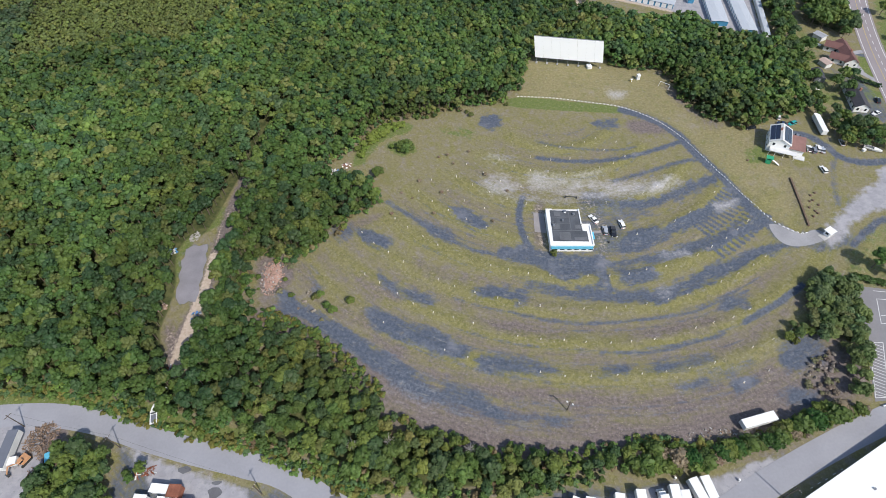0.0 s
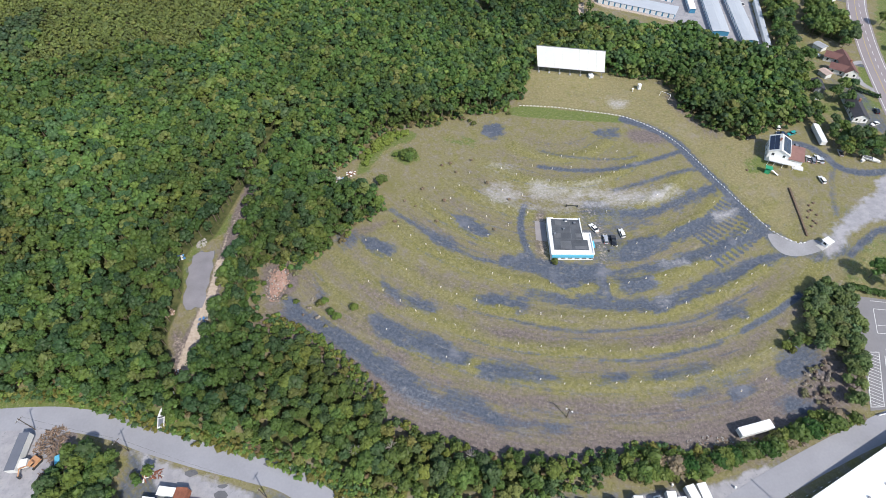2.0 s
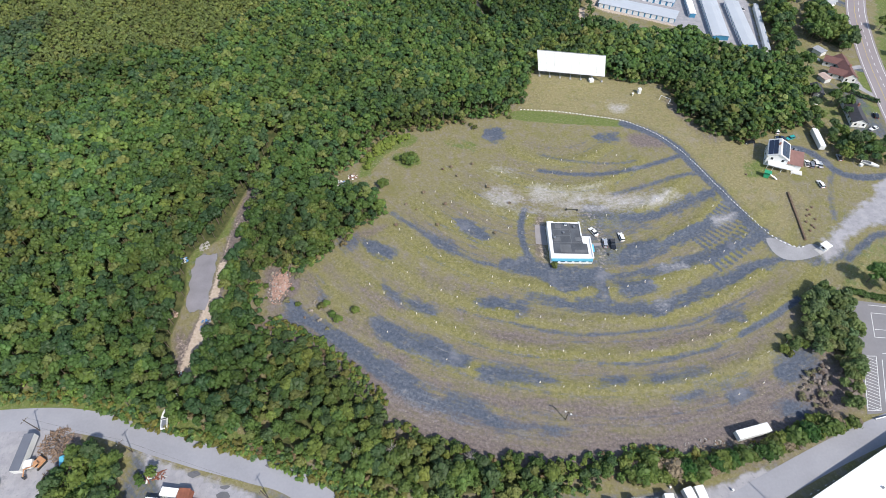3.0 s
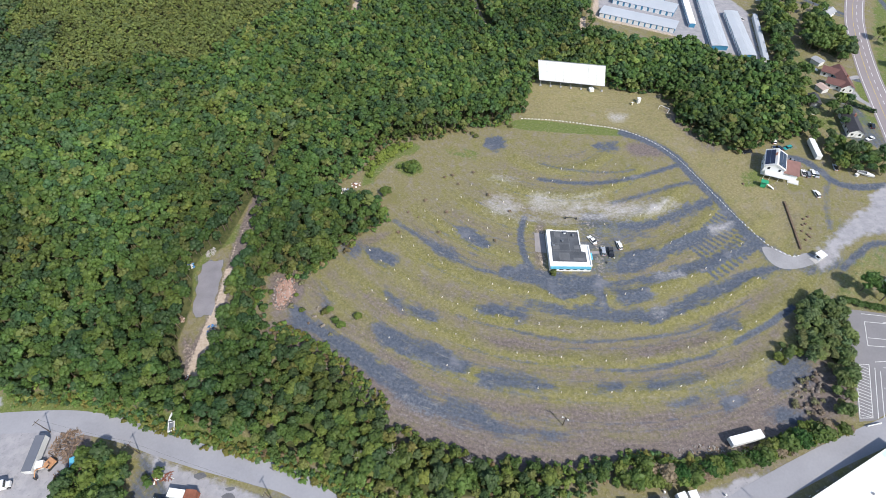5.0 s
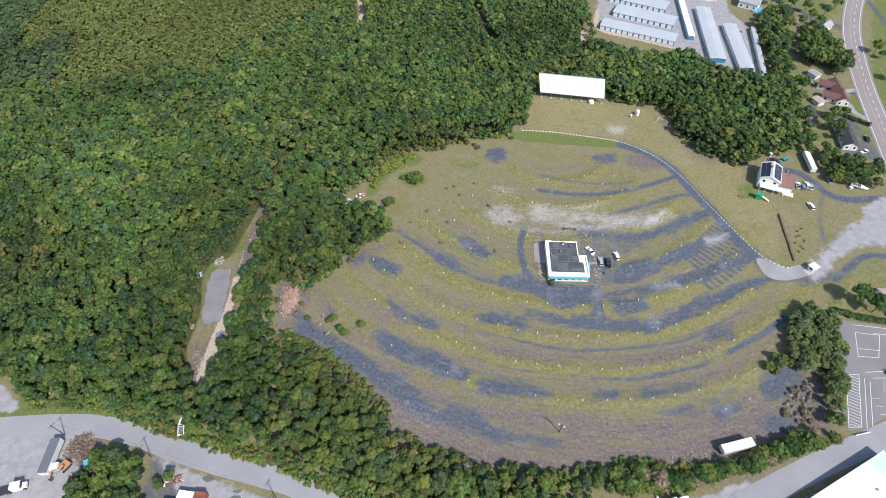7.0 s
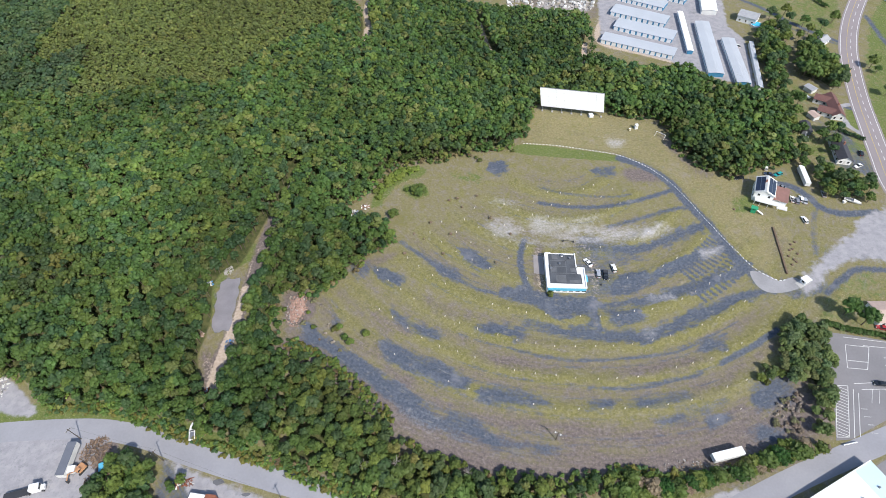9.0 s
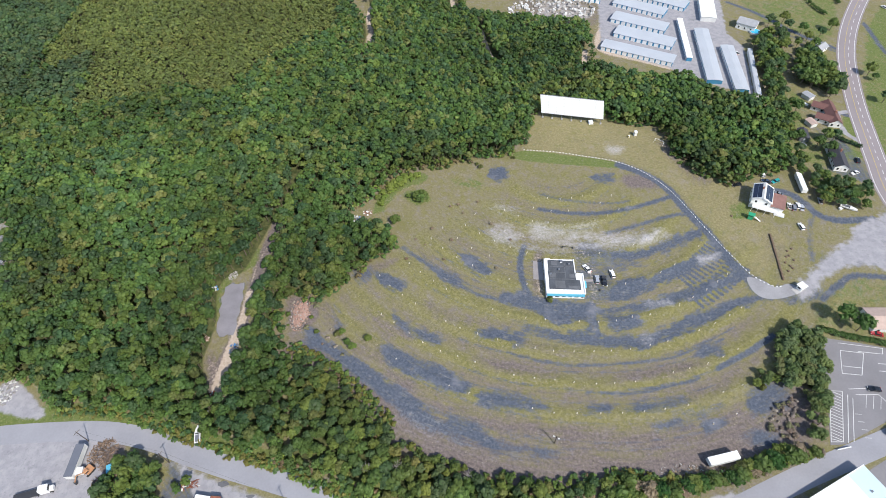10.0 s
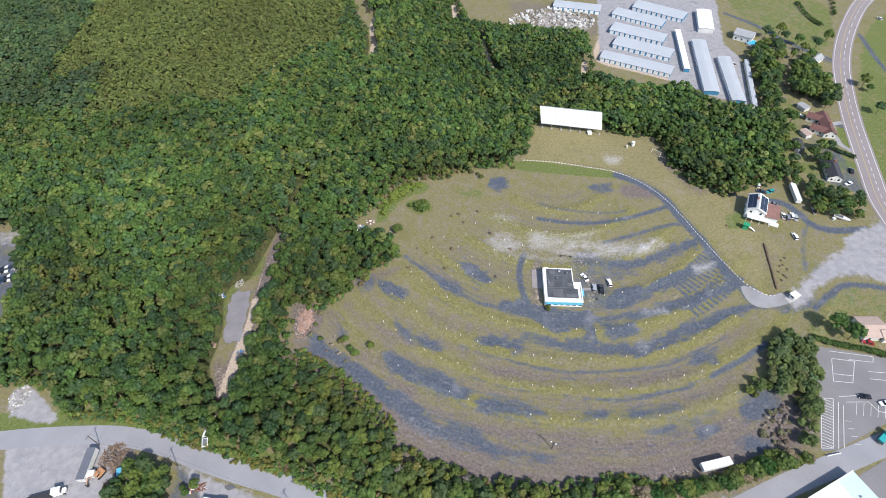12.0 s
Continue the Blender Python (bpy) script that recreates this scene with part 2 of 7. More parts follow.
    st2.inputs["Roughness"].default_value = 0.6
    l.new(fine_polar.outputs[0], st2.inputs["Vector"])
    field = math_node("MULTIPLY", ramp(math_node("ABSOLUTE", ang, 0.0), 1.05, 0.85), ramp(rad, 174.0, 162.0))
    col = blend(math_node("MULTIPLY", math_node("MULTIPLY", ramp(st2.outputs["Fac"], 0.54, 0.66), math_node("MULTIPLY", field, ramp(mid, 0.36, 0.6))), 0.34), col, RUT_DARK)
    col = blend(math_node("MULTIPLY", math_node("MULTIPLY", ramp(st2.outputs["Fac"], 0.45, 0.34), math_node("MULTIPLY", field, ramp(mid, 0.36, 0.6))), 0.30), col, RUT_PALE)
    col = blend(cover("cover_a", 1, 1.8, streak, 0.5), col, pale)
    col = blend(cover("cover_c", 1, 1.2, small), col, blend(ramp(small, 0.3, 0.7), SAND_A, SAND_B))
    col = blend(cover("cover_b", 1, 0.6, mid), col, floor_c)
    yard = blend(ramp(mid, 0.3, 0.7), YARD_A, YARD_B)
    yard = blend(ramp(small, 0.52, 0.75), yard, YARD_C)
    yard = blend(ramp(noise_tex(0.11, 6, 0.75), 0.56, 0.68), yard, blend(ramp(small, 0.35, 0.65), YARD_B, PALE_A))
    yard = blend(ramp(noise_tex(0.09, 6, 0.7), 0.56, 0.68), yard, YARD_C)
    col = blend(cover("cover_c", 2, 0.9, mid), col, yard)
    l.new(col, b.inputs["Base Color"])
    bp = n.new("ShaderNodeBump")
    bp.inputs["Strength"].default_value = 0.6
    bp.inputs["Distance"].default_value = 0.25
    l.new(small, bp.inputs["Height"])
    l.new(bp.outputs[0], b.inputs["Normal"])
    return m


CENTRE = (17.0, 91.0)          # the parking rows are rings about a point in front of the screen
GRASS_DARK, GRASS_LIGHT, GRASS_GREEN = (0.168, 0.152, 0.072), (0.238, 0.212, 0.114), (0.182, 0.180, 0.064)
WORN_A, WORN_B = (0.182, 0.160, 0.130), (0.270, 0.238, 0.190)
LAWN_A, LAWN_B = (0.098, 0.132, 0.038), (0.165, 0.195, 0.060)
TAN_A, TAN_B = (0.188, 0.168, 0.080), (0.30, 0.258, 0.140)
FLOOR_A, FLOOR_B = (0.045, 0.060, 0.022), (0.115, 0.12, 0.05)
GRAVEL_A, GRAVEL_B, GRAVEL_C = (0.062, 0.078, 0.108), (0.122, 0.138, 0.172), (0.20, 0.205, 0.235)
YARD_A, YARD_B, YARD_C = (0.285, 0.28, 0.30), (0.365, 0.355, 0.37), (0.225, 0.225, 0.242)
ROW_A, ROW_B = (0.140, 0.138, 0.048), (0.246, 0.226, 0.086)
RUT_DARK, RUT_PALE = (0.105, 0.100, 0.078), (0.315, 0.285, 0.205)
DRY_TUFT, DARK_TUFT = (0.34, 0.30, 0.21), (0.085, 0.085, 0.05)
SAND_A, SAND_B = (0.40, 0.32, 0.25), (0.54, 0.45, 0.37)
EARTH_A, EARTH_B = (0.114, 0.094, 0.092), (0.216, 0.178, 0.166)
PALE_A, PALE_B = (0.37, 0.355, 0.36), (0.52, 0.50, 0.49)


# ---- the lay of the land ----
ROW_RADII = (29, 46, 66, 84, 101, 115, 128, 140.5)


def in_poly(px, py, poly):
    inside = np.zeros(px.shape, bool)
    for (x0, y0), (x1, y1) in zip(poly, poly[1:] + poly[:1]):
        if y0 != y1:
            inside ^= ((y0 > py) != (y1 > py)) & (px < (x1 - x0) * (py - y0) / (y1 - y0) + x0)
    return inside


def dist_line(px, py, line):
    best = np.full(px.shape, 1e9)
    for (x0, y0), (x1, y1) in zip(line, line[1:]):
        dx, dy = x1 - x0, y1 - y0
        u = np.clip(((px - x0) * dx + (py - y0) * dy) / max(dx * dx + dy * dy, 1e-6), 0, 1)
        best = np.minimum(best, np.hypot(px - x0 - u * dx, py - y0 - u * dy))
    return best


def smooth(line, steps=6, closed=False):
    """A curve through the points of a line."""
    pts = [Vector((*p, 0)) for p in line]
    n, out = len(pts), []
    for i in range(n if closed else n - 1):
        if closed:
            a, b, c, d = pts[i - 1], pts[i], pts[(i + 1) % n], pts[(i + 2) % n]
        else:
            a, b, c, d = pts[max(i - 1, 0)], pts[i], pts[i + 1], pts[min(i + 2, n - 1)]
        for k in range(steps):
            t = k / steps
            p = 0.5 * (2 * b + (c - a) * t + (2 * a - 5 * b + 4 * c - d) * t * t + (3 * b - a - 3 * c + d) * t ** 3)
            out.append((p.x, p.y))
    return out if closed else out + [tuple(line[-1])]


GATE = (98.5, 5.4)


def rise(x, y):
    """Height of the ground: low ramps under the parking rows, flat elsewhere."""
    x, y = np.asarray(x, float), np.asarray(y, float)
    r = np.hypot(x - CENTRE[0], y - CENTRE[1])
    a = np.degrees(np.arctan2(x - CENTRE[0], -(y - CENTRE[1])))
    h = np.zeros(x.shape)
    for k in ROW_RADII:
        h = np.maximum(h, 0.45 * np.exp(-((r - k) / 2.6) ** 2))
    gate = np.hypot(x - GATE[0], y - GATE[1])
    return h * np.clip((56 - np.abs(a)) / 8, 0, 1) * np.clip((150 - r) / 6, 0, 1) * np.clip((gate - 14) / 6, 0, 1)


def ground_z(x, y):
    return float(rise(x, y))


# where trees stand
WOODS_WEST = [(-460, -40)] + [(-202.4, -32.6), (-193.9, -44.0), (-171.8, -44.4), (-155.3, -47.8), (-140.9, -52.6), (-124.8, -57.5), (-101.6, -64.6)] + [(-97.7, -46.3), (-106.0, -21.6), (-108.1, -13.6), (-110.6, -0.8), (-107.5, 5.3), (-98.1, 2.8), (-91.1, 4.6), (-80.9, 16.4), (-70.9, 25.9), (-63.2, 32.1), (-65.1, 43.4), (-74.9, 49.0), (-83.7, 48.7), (-89.0, 54.2), (-79.0, 60.5), (-75.4, 70.2)]
WOODS_NORTH = [(-63.6, 83.4), (-52.2, 85.9), (-37.9, 86.6), (-20.2, 94.2), (-5.5, 95.8), (5.2, 106.1), (12.4, 131.2), (16.9, 136.4), (51.7, 127.5), (54.4, 121.1), (76.5, 117.4), (81.2, 107.1), (79.1, 92.8), (86.3, 80.8), (91.7, 74.6), (100.0, 68.8), (107.8, 68.0), (115.9, 73.4), (125.4, 75.0), (132.7, 78.5), (140.7, 83.2), (146.4, 109.8), (148.2, 135.8), (141.1, 139.7), (136.5, 143.4), (128.0, 146.2), (117.2, 150.4), (114.2, 162.8), (108.4, 170.8), (98.8, 166.9), (85.3, 166.5), (70.6, 175.1), (57.5, 183.9)] + [(61.7, 237.4), (6.7, 247.1), (-21.9, 256.7), (-33.1, 323.2)]
# the west wood and the wood behind the screen are one
WOODS_MAIN = WOODS_WEST + WOODS_NORTH + [(-126.0, 340.0), (-230, 400), (-460, 400)]
WOODS_SOUTH = [(-105.5, -65.5)] + [(-101.6, -46.2), (-109.8, -21.5), (-102.0, -20.4), (-88.3, -26.9), (-74.8, -39.0), (-64.5, -48.7), (-60.4, -56.7), (-45.7, -63.1), (-26.4, -69.5), (-5.6, -71.5), (9.0, -69.6)] + [(10.0, -80.9), (-8.0, -82.5), (-24.4, -86.0), (-46.3, -84.9), (-65.4, -80.6), (-78.9, -74.4), (-88.6, -69.7)]
WOODS_SOUTHEAST = [(9.4, -69.8), (30.3, -72.6), (46.8, -72.1), (58.7, -68.0), (72.0, -61.6), (90.9, -63.1), (76.4, -68.2), (61.8, -72.6)] + [(33.1, -79.3), (10.0, -80.9)]
WOODS_LOT = [(90.6, -17.1), (83.1, -30.4), (80.4, -38.9), (84.7, -41.0), (90.0, -43.0), (87.0, -52.2), (82.5, -61.2), (90.1, -62.4), (95.7, -52.5), (101.6, -40.1), (105.4, -28.9), (106.4, -18.8), (102.6, -11.9), (97.4, -13.3)]
WOODS_CLUMP = [(74.9, -34.7), (82.3, -30.0), (81.5, -38.9), (77.8, -42.0), (73.0, -40.4)]
BRUSH = [(78.3, -45.5), (88.7, -43.3), (86.1, -51.6), (81.6, -60.3), (75.0, -60.6), (71.5, -58.0), (73.9, -51.1)]
BELT_LOW = [(57.8, -67.5), (66.2, -63.5), (75.9, -62.5), (89.8, -63.2), (88.7, -65.5), (77.3, -68.9), (66.3, -71.9), (57.1, -74.7), (46.6, -76.9), (34.1, -77.7), (36.1, -72.5), (47.2, -71.2)]
WOODS_ROADSIDE = [(143.7, 77.0), (150.7, 78.4), (156.3, 73.0), (164.3, 70.1), (168.0, 63.3), (161.8, 47.4), (154.9, 52.2), (145.2, 51.2), (141.4, 52.9), (140.5, 60.7)]
WOODS_GARDEN = [(136.4, 85.1), (147.1, 90.0), (147.9, 83.2), (142.1, 74.4), (134.7, 73.9)]
WOODS_YARDS = [(161.7, 198.0), (149.7, 148.6), (138.3, 111.9), (140.7, 92.3), (150.7, 104.7), (155.8, 128.3), (164.7, 155.7), (178.0, 182.4), (190.4, 208.7), (175.7, 216.6)]
WOODS_HOMES = [(190.9, 201.2), (202.2, 189.3), (199.1, 160.7), (193.8, 140.6), (186.4, 138.6), (181.4, 149.6), (171.6, 157.9)]
WOODS_YARD = [(-158.6, -65.4), (-157.7, -60.5), (-145.9, -61.8), (-140.5, -65.5), (-135.7, -82.2), (-157.0, -82.6), (-162.5, -75.6)]
WOODS_TRACK = [(-136.2, -71.4), (-129.8, -69.7), (-127.7, -74.2), (-129.9, -78.7), (-133.3, -80.1)]
WOODS = (WOODS_MAIN, WOODS_SOUTH, WOODS_SOUTHEAST, WOODS_LOT, WOODS_ROADSIDE, WOODS_GARDEN, WOODS_YARDS, WOODS_HOMES, WOODS_YARD, WOODS_TRACK)

# clearings inside the woods
TRACK = [(-130.5, -38.7), (-132.5, -29.7), (-130.1, -20.3), (-128.1, -10.3), (-127.2, 0.4), (-126.9, 14.8), (-125.9, 27.3), (-124.8, 40.6), (-123.1, 54.9)]
PAD = [(-139.7, 12.7), (-138.5, 13.5), (-137.3, 14.7), (-134.6, 14.2), (-131.9, 15.0), (-131.2, 12.6), (-131.4, 9.7), (-130.3, 7.0), (-130.7, 2.8), (-130.1, -0.9), (-130.6, -4.4), (-129.7, -8.1), (-130.1, -12.3), (-132.9, -11.7), (-133.9, -12.9), (-135.9, -12.6), (-137.7, -9.9), (-138.5, -6.2), (-138.1, -2.5), (-139.3, 0.3), (-139.0, 3.7), (-140.2, 7.1), (-139.2, 8.8)]
TRACK_SIDE = [(-138.4, -24.8), (-132.7, -34.2), (-130.2, -32.1), (-135.5, -20.1)]
CLEARINGS = [
    [(-131.4, -40.8), (-139.2, -25.3), (-139.0, -15.0), (-139.1, -4.6), (-142.4, 9.5), (-140.4, 18.4), (-133.9, 21.2), (-129.8, 36.7), (-125.9, 53.0), (-121.6, 58.6), (-120.5, 43.9), (-121.2, 28.7), (-122.2, 11.7), (-122.2, -7.9), (-123.3, -20.5), (-125.2, -32.2), (-126.7, -41.0)],
    [(-134.2, -58.5), (-135.9, -50.6), (-131.4, -50.2), (-127.8, -59.0)],

    [(-286.7, 58.4), (-258.8, 57.6), (-250.4, 42.4), (-238.9, 15.1), (-231.8, -8.8), (-249.1, -8.4)],
    [(-90.5, 55.6), (-80.0, 60.0), (-76.5, 52.8), (-80.4, 48.6), (-87.5, 50.9)],
    [(-214.1, -43.0), (-218.5, -32.3), (-212.8, -30.0), (-202.5, -37.4), (-192.3, -45.0), (-200.3, -48.8)],
    [(-109.5, -37.7), (-105.3, -41.7), (-105.2, -46.3), (-107.9, -45.8)],
    [(-126.9, 327.8), (-108.0, 326.9), (-90.5, 243.1), (-91.7, 205.1), (-97.5, 205.3), (-96.7, 243.3)],
]
TRAILS = [(1.6, [(-92.0, 208.7), (-90.6, 227.2), (-95.6, 255.7), (-92.9, 277.4), (-77.8, 281.3)]), (1.5, [(-32.4, 257.2), (-33.8, 293.3)]), (0.5, [(-122.3, 54.8), (-121.3, 64.3), (-118.5, 80.5), (-117.9, 89.0)]), (1.2, [(-93.2, 231.4), (-92.9, 212.5)]), (1.8, [(-14.4, 234.3), (-10.8, 203.9), (-6.1, 186.3)]), (1.6, [(53.7, 202.1), (48.8, 179.3)])]


def lines(a, b, step, grow, reach):
    v = list(np.arange(a, b + 0.01, step))
    s, lo, hi = step, v[0], v[-1]
    while hi < reach:
        s *= grow
        lo, hi = lo - s, hi + s
        v = [lo] + v + [hi]
    return np.array(v)


def field_lines(lo, hi, a, b):
    """Grid lines: close together over the field, wider apart towards the horizon."""
    v = lines(lo, hi, 1.4, 1.32, 2600)
    return np.sort(np.concatenate([v[(v < a - 0.3) | (v > b + 0.3)], np.arange(a, b + 0.01, 0.8)]))


gx, gy = field_lines(-225, 250, -100, 125), field_lines(-95, 265, -75, 135)
GX, GY = np.meshgrid(gx, gy)
px, py = GX.ravel(), GY.ravel()
pr = np.hypot(px - CENTRE[0], py - CENTRE[1])
pa = np.degrees(np.arctan2(px - CENTRE[0], -(py - CENTRE[1])))
LAND = {k: np.zeros(px.shape) for k in ("gravel", "pale", "earth", "lawn", "forest", "tan", "row", "sand", "yard")}


def vnoise(x, y, seed):
    """Smooth value noise on a lattice of unit cells, 0 to 1."""
    xi, yi = np.floor(x).astype(np.int64), np.floor(y).astype(np.int64)
    fx, fy = x - xi, y - yi
    fx, fy = fx * fx * (3 - 2 * fx), fy * fy * (3 - 2 * fy)

    def cell(i, j):
        h = (i * 374761393 + j * 668265263 + seed * 974634777) & 0xFFFFFFFF
        h = ((h ^ (h >> 13)) * 1274126177) & 0xFFFFFFFF
        return ((h ^ (h >> 16)) & 0xFFFF) / 65535.0

    a = cell(xi, yi) * (1 - fx) + cell(xi + 1, yi) * fx
    b = cell(xi, yi + 1) * (1 - fx) + cell(xi + 1, yi + 1) * fx
    return a * (1 - fy) + b * fy


ARC = np.radians(pa) * 95.0
ALONG = 0.55 * vnoise(ARC / 17, pr / 5.5, 1) + 0.3 * vnoise(ARC / 7, pr / 2.6, 2) + 0.15 * vnoise(ARC / 3, pr / 1.5, 3)
BLOTCH = 0.6 * vnoise(px / 11, py / 11, 4) + 0.4 * vnoise(px / 4, py / 4, 5)


def lay(kind, weight, share=1.0):
    LAND[kind] = np.maximum(LAND[kind], np.clip(weight * share, 0, 1))


def near(poly, reach=12.0):
    """The ground points in and about a polygon."""
    xs, ys = zip(*poly)
    return np.flatnonzero((px > min(xs) - reach) & (px < max(xs) + reach) & (py > min(ys) - reach) & (py < max(ys) + reach))


def lay_at(kind, i, weight):
    LAND[kind][i] = np.maximum(LAND[kind][i], np.clip(weight, 0, 1))


def strip(kind, line, width, share=1.0, soft=1.5):
    line = smooth(line)
    i = near(line)
    lay_at(kind, i, np.clip((width / 2 + soft / 2 - dist_line(px[i], py[i], line)) / soft * share, 0, 1))


def patch(kind, poly, share=1.0, soft=2.0, rounded=True):
    poly = smooth(poly, 4, True) if rounded else poly
    i = near(poly)
    d = dist_line(px[i], py[i], poly + poly[:1])
    w = np.clip(np.where(in_poly(px[i], py[i], poly), 0.5 + d / soft, 0.5 - d / soft), 0, 1)
    lay_at(kind, i, w * (0.62 + 0.76 * BLOTCH[i] if rounded else 1.0) * share)


RAGGED = 0.36 * vnoise(ARC / 9, pr / 2.6, 11) + 0.36 * vnoise(ARC / 3.2, pr / 1.4, 12) + 0.28 * vnoise(px / 1.2, py / 1.1, 13)
THIN = 0.5 * ALONG + 0.5 * vnoise(ARC / 5, pr / 3, 14)


def worn(kind, poly, share=1.0, soft=3.0):
    """A patch with a ragged edge, thin in places."""
    poly = smooth(poly, 4, True)
    i = near(poly)
    d = dist_line(px[i], py[i], poly + poly[:1])
    edge = np.where(in_poly(px[i], py[i], poly), d, -d) + 5.0 * (RAGGED[i] - 0.5)
    lay_at(kind, i, np.clip(0.62 + edge / (soft + 1.5), 0, 1) * (0.46 + 0.98 * THIN[i]) * share)


def ring(kind, marks, width, share=1.0, soft=2.0):
    """A lane along the rows: marks of (angle, radius) about CENTRE, angle 0 to the south."""
    an, ra = zip(*marks)
    w = (width / 2 + soft / 2 - np.abs(pr - np.interp(pa, an, ra))) / soft
    ends = np.minimum(np.clip((pa - an[0]) / 6 + 0.5, 0, 1), np.clip((an[-1] - pa) / 6 + 0.5, 0, 1))
    lay(kind, np.clip(w, 0, 1) * ends * (0.35 + 1.0 * ALONG), share)


def clear(kinds, poly, soft=2.0):
    poly = smooth(poly, 4, True)
    d = dist_line(px, py, poly + poly[:1])
    w = np.clip(np.where(in_poly(px, py, poly), 0.5 + d / soft, 0.5 - d / soft), 0, 1)
    for k in kinds:
        LAND[k] = LAND[k] * (1 - w)


for wood in WOODS:
    dd = dist_line(px, py, wood + wood[:1])
    lay("forest", np.where(in_poly(px, py, wood), (dd - 3.5) / 3.0, 0))
for open_ground in CLEARINGS:
    clear(("forest",), open_ground, 3.0)
lay("forest", np.where((np.abs(px + 20) > 330) | (py > 330), 1.0, 0.0))
# grassy ramps and worn ground between them
FIELD_ARC = [(-54, 0), (54, 0)]
for k in ROW_RADII:
    ring("row", [(a, k + 0.8) for a, _ in FIELD_ARC], 8.0, 0.82, 4)
ring("row", [(-40, 119), (36, 118)], 4, 0.7, 3)
for k, share in ((21, 0.5), (37, 0.5), (42, 0.4), (57, 0.55), (62, 0.4), (75, 0.6), (80, 0.4), (92, 0.5), (121.5, 0.55), (134, 0.6), (146, 0.62), (152, 0.5)):
    ring("earth", [(-54, k), (38, k)], 6, share * 0.85, 4)
ring("pale", [(-10, 47), (20, 48)], 4, 0.4, 5)
ring("pale", [(-34, 66), (-14, 62), (0, 62)], 5, 0.4, 5)
# gravel lanes and worn patches between the rows
worn("gravel", [(-17.6, 3.8), (-7.6, 6.3), (-1.2, 3.2), (9.8, 0.5), (19.9, -0.2), (20.6, -4.4), (18.3, -13.1), (12.7, -8.1), (3.6, -9.6), (-3.2, -3.4), (-11.9, -0.6)], 1.15, 3)
worn("gravel", [(34.3, 27.7), (47.9, 28.1), (57.7, 32.3), (69.2, 37.3), (77.7, 40.0), (76.5, 34.9), (61.6, 28.8), (48.0, 24.1), (35.7, 23.4)], 1.1, 2.5)
worn("gravel", [(31.2, 9.4), (48.7, 13.5), (58.1, 17.4), (74.6, 23.6), (83.8, 27.5), (82.5, 23.9), (70.5, 18.7), (56.4, 11.6), (45.4, 5.9), (36.4, 2.2), (28.6, 1.4)], 1.15, 2.5)
worn("gravel", [(19.9, -3.3), (36.6, -1.4), (51.1, 1.9), (66.6, 7.0), (80.1, 12.4), (89.1, 16.1), (89.9, 12.0), (78.2, 7.2), (67.3, 2.4), (52.4, -1.5), (40.5, -3.8), (26.7, -5.2)], 1.1, 2.5)
worn("gravel", [(4.9, -15.1), (15.5, -16.0), (26.0, -17.5), (37.0, -16.6), (48.9, -13.0), (59.1, -8.6), (69.4, -4.4), (79.9, -0.4), (92.9, 2.5), (92.4, -0.9), (80.8, -3.8), (70.0, -8.8), (59.9, -12.6), (47.3, -18.3), (35.4, -22.3), (25.2, -20.7), (14.8, -19.5), (4.4, -17.9)], 1.25, 2.5)
worn("gravel", [(24.7, -8.9), (30.8, -6.7), (37.4, -7.0), (38.2, -12.0), (31.3, -13.6), (26.6, -12.9)], 0.9, 3)
strip("gravel", [(20.8, -1.1), (19.7, -8.7), (20.3, -16.0)], 2.4, 1.0, 1.5)
strip("gravel", [(-61.6, 33.5), (-51.6, 24.6), (-39.7, 14.4), (-28.4, 6.0), (-17.7, 2.7)], 2.2, 0.85, 2)
worn("gravel", [(-48.7, 22.5), (-38.5, 16.5), (-33.9, 12.1), (-37.5, 10.5), (-45.6, 16.2)], 1.0, 2.5)
worn("gravel", [(-35.4, 27.7), (-29.6, 26.8), (-23.1, 21.5), (-21.0, 17.9), (-25.4, 16.6), (-32.3, 20.9)], 1.15, 2)
strip("gravel", [(-5.0, 32.0), (-7.2, 25.6), (-8.1, 17.7), (-7.5, 11.0), (-6.0, 4.5)], 3.0, 0.95, 2)
worn("gravel", [(-72.6, 18.6), (-63.4, 15.7), (-59.3, 12.3), (-61.3, 9.4), (-68.0, 12.3)], 1.15, 2.5)
worn("gravel", [(-30.1, -12.7), (-20.8, -12.1), (-9.8, -15.1), (-11.1, -18.5), (-21.2, -16.2), (-28.7, -14.6)], 1.1, 3)
worn("gravel", [(-10.9, -11.2), (-2.9, -11.7), (5.9, -15.4), (4.4, -17.9), (-5.0, -16.0)], 1.0, 3)
worn("gravel", [(-63.6, -3.2), (-57.0, -8.3), (-44.5, -14.5), (-45.9, -18.7), (-53.6, -14.4), (-61.4, -8.9)], 0.95, 4)
worn("gravel", [(-67.4, -19.4), (-59.9, -21.4), (-51.4, -26.7), (-41.1, -31.3), (-34.7, -35.1), (-35.7, -39.3), (-43.3, -38.1), (-51.4, -33.6), (-59.7, -28.8), (-66.5, -24.5)], 1.2, 3)
worn("gravel", [(-29.4, -41.2), (-23.4, -40.4), (-13.6, -42.2), (-6.5, -44.8), (-5.8, -47.1), (-16.2, -46.8), (-28.1, -45.1)], 1.1, 3)
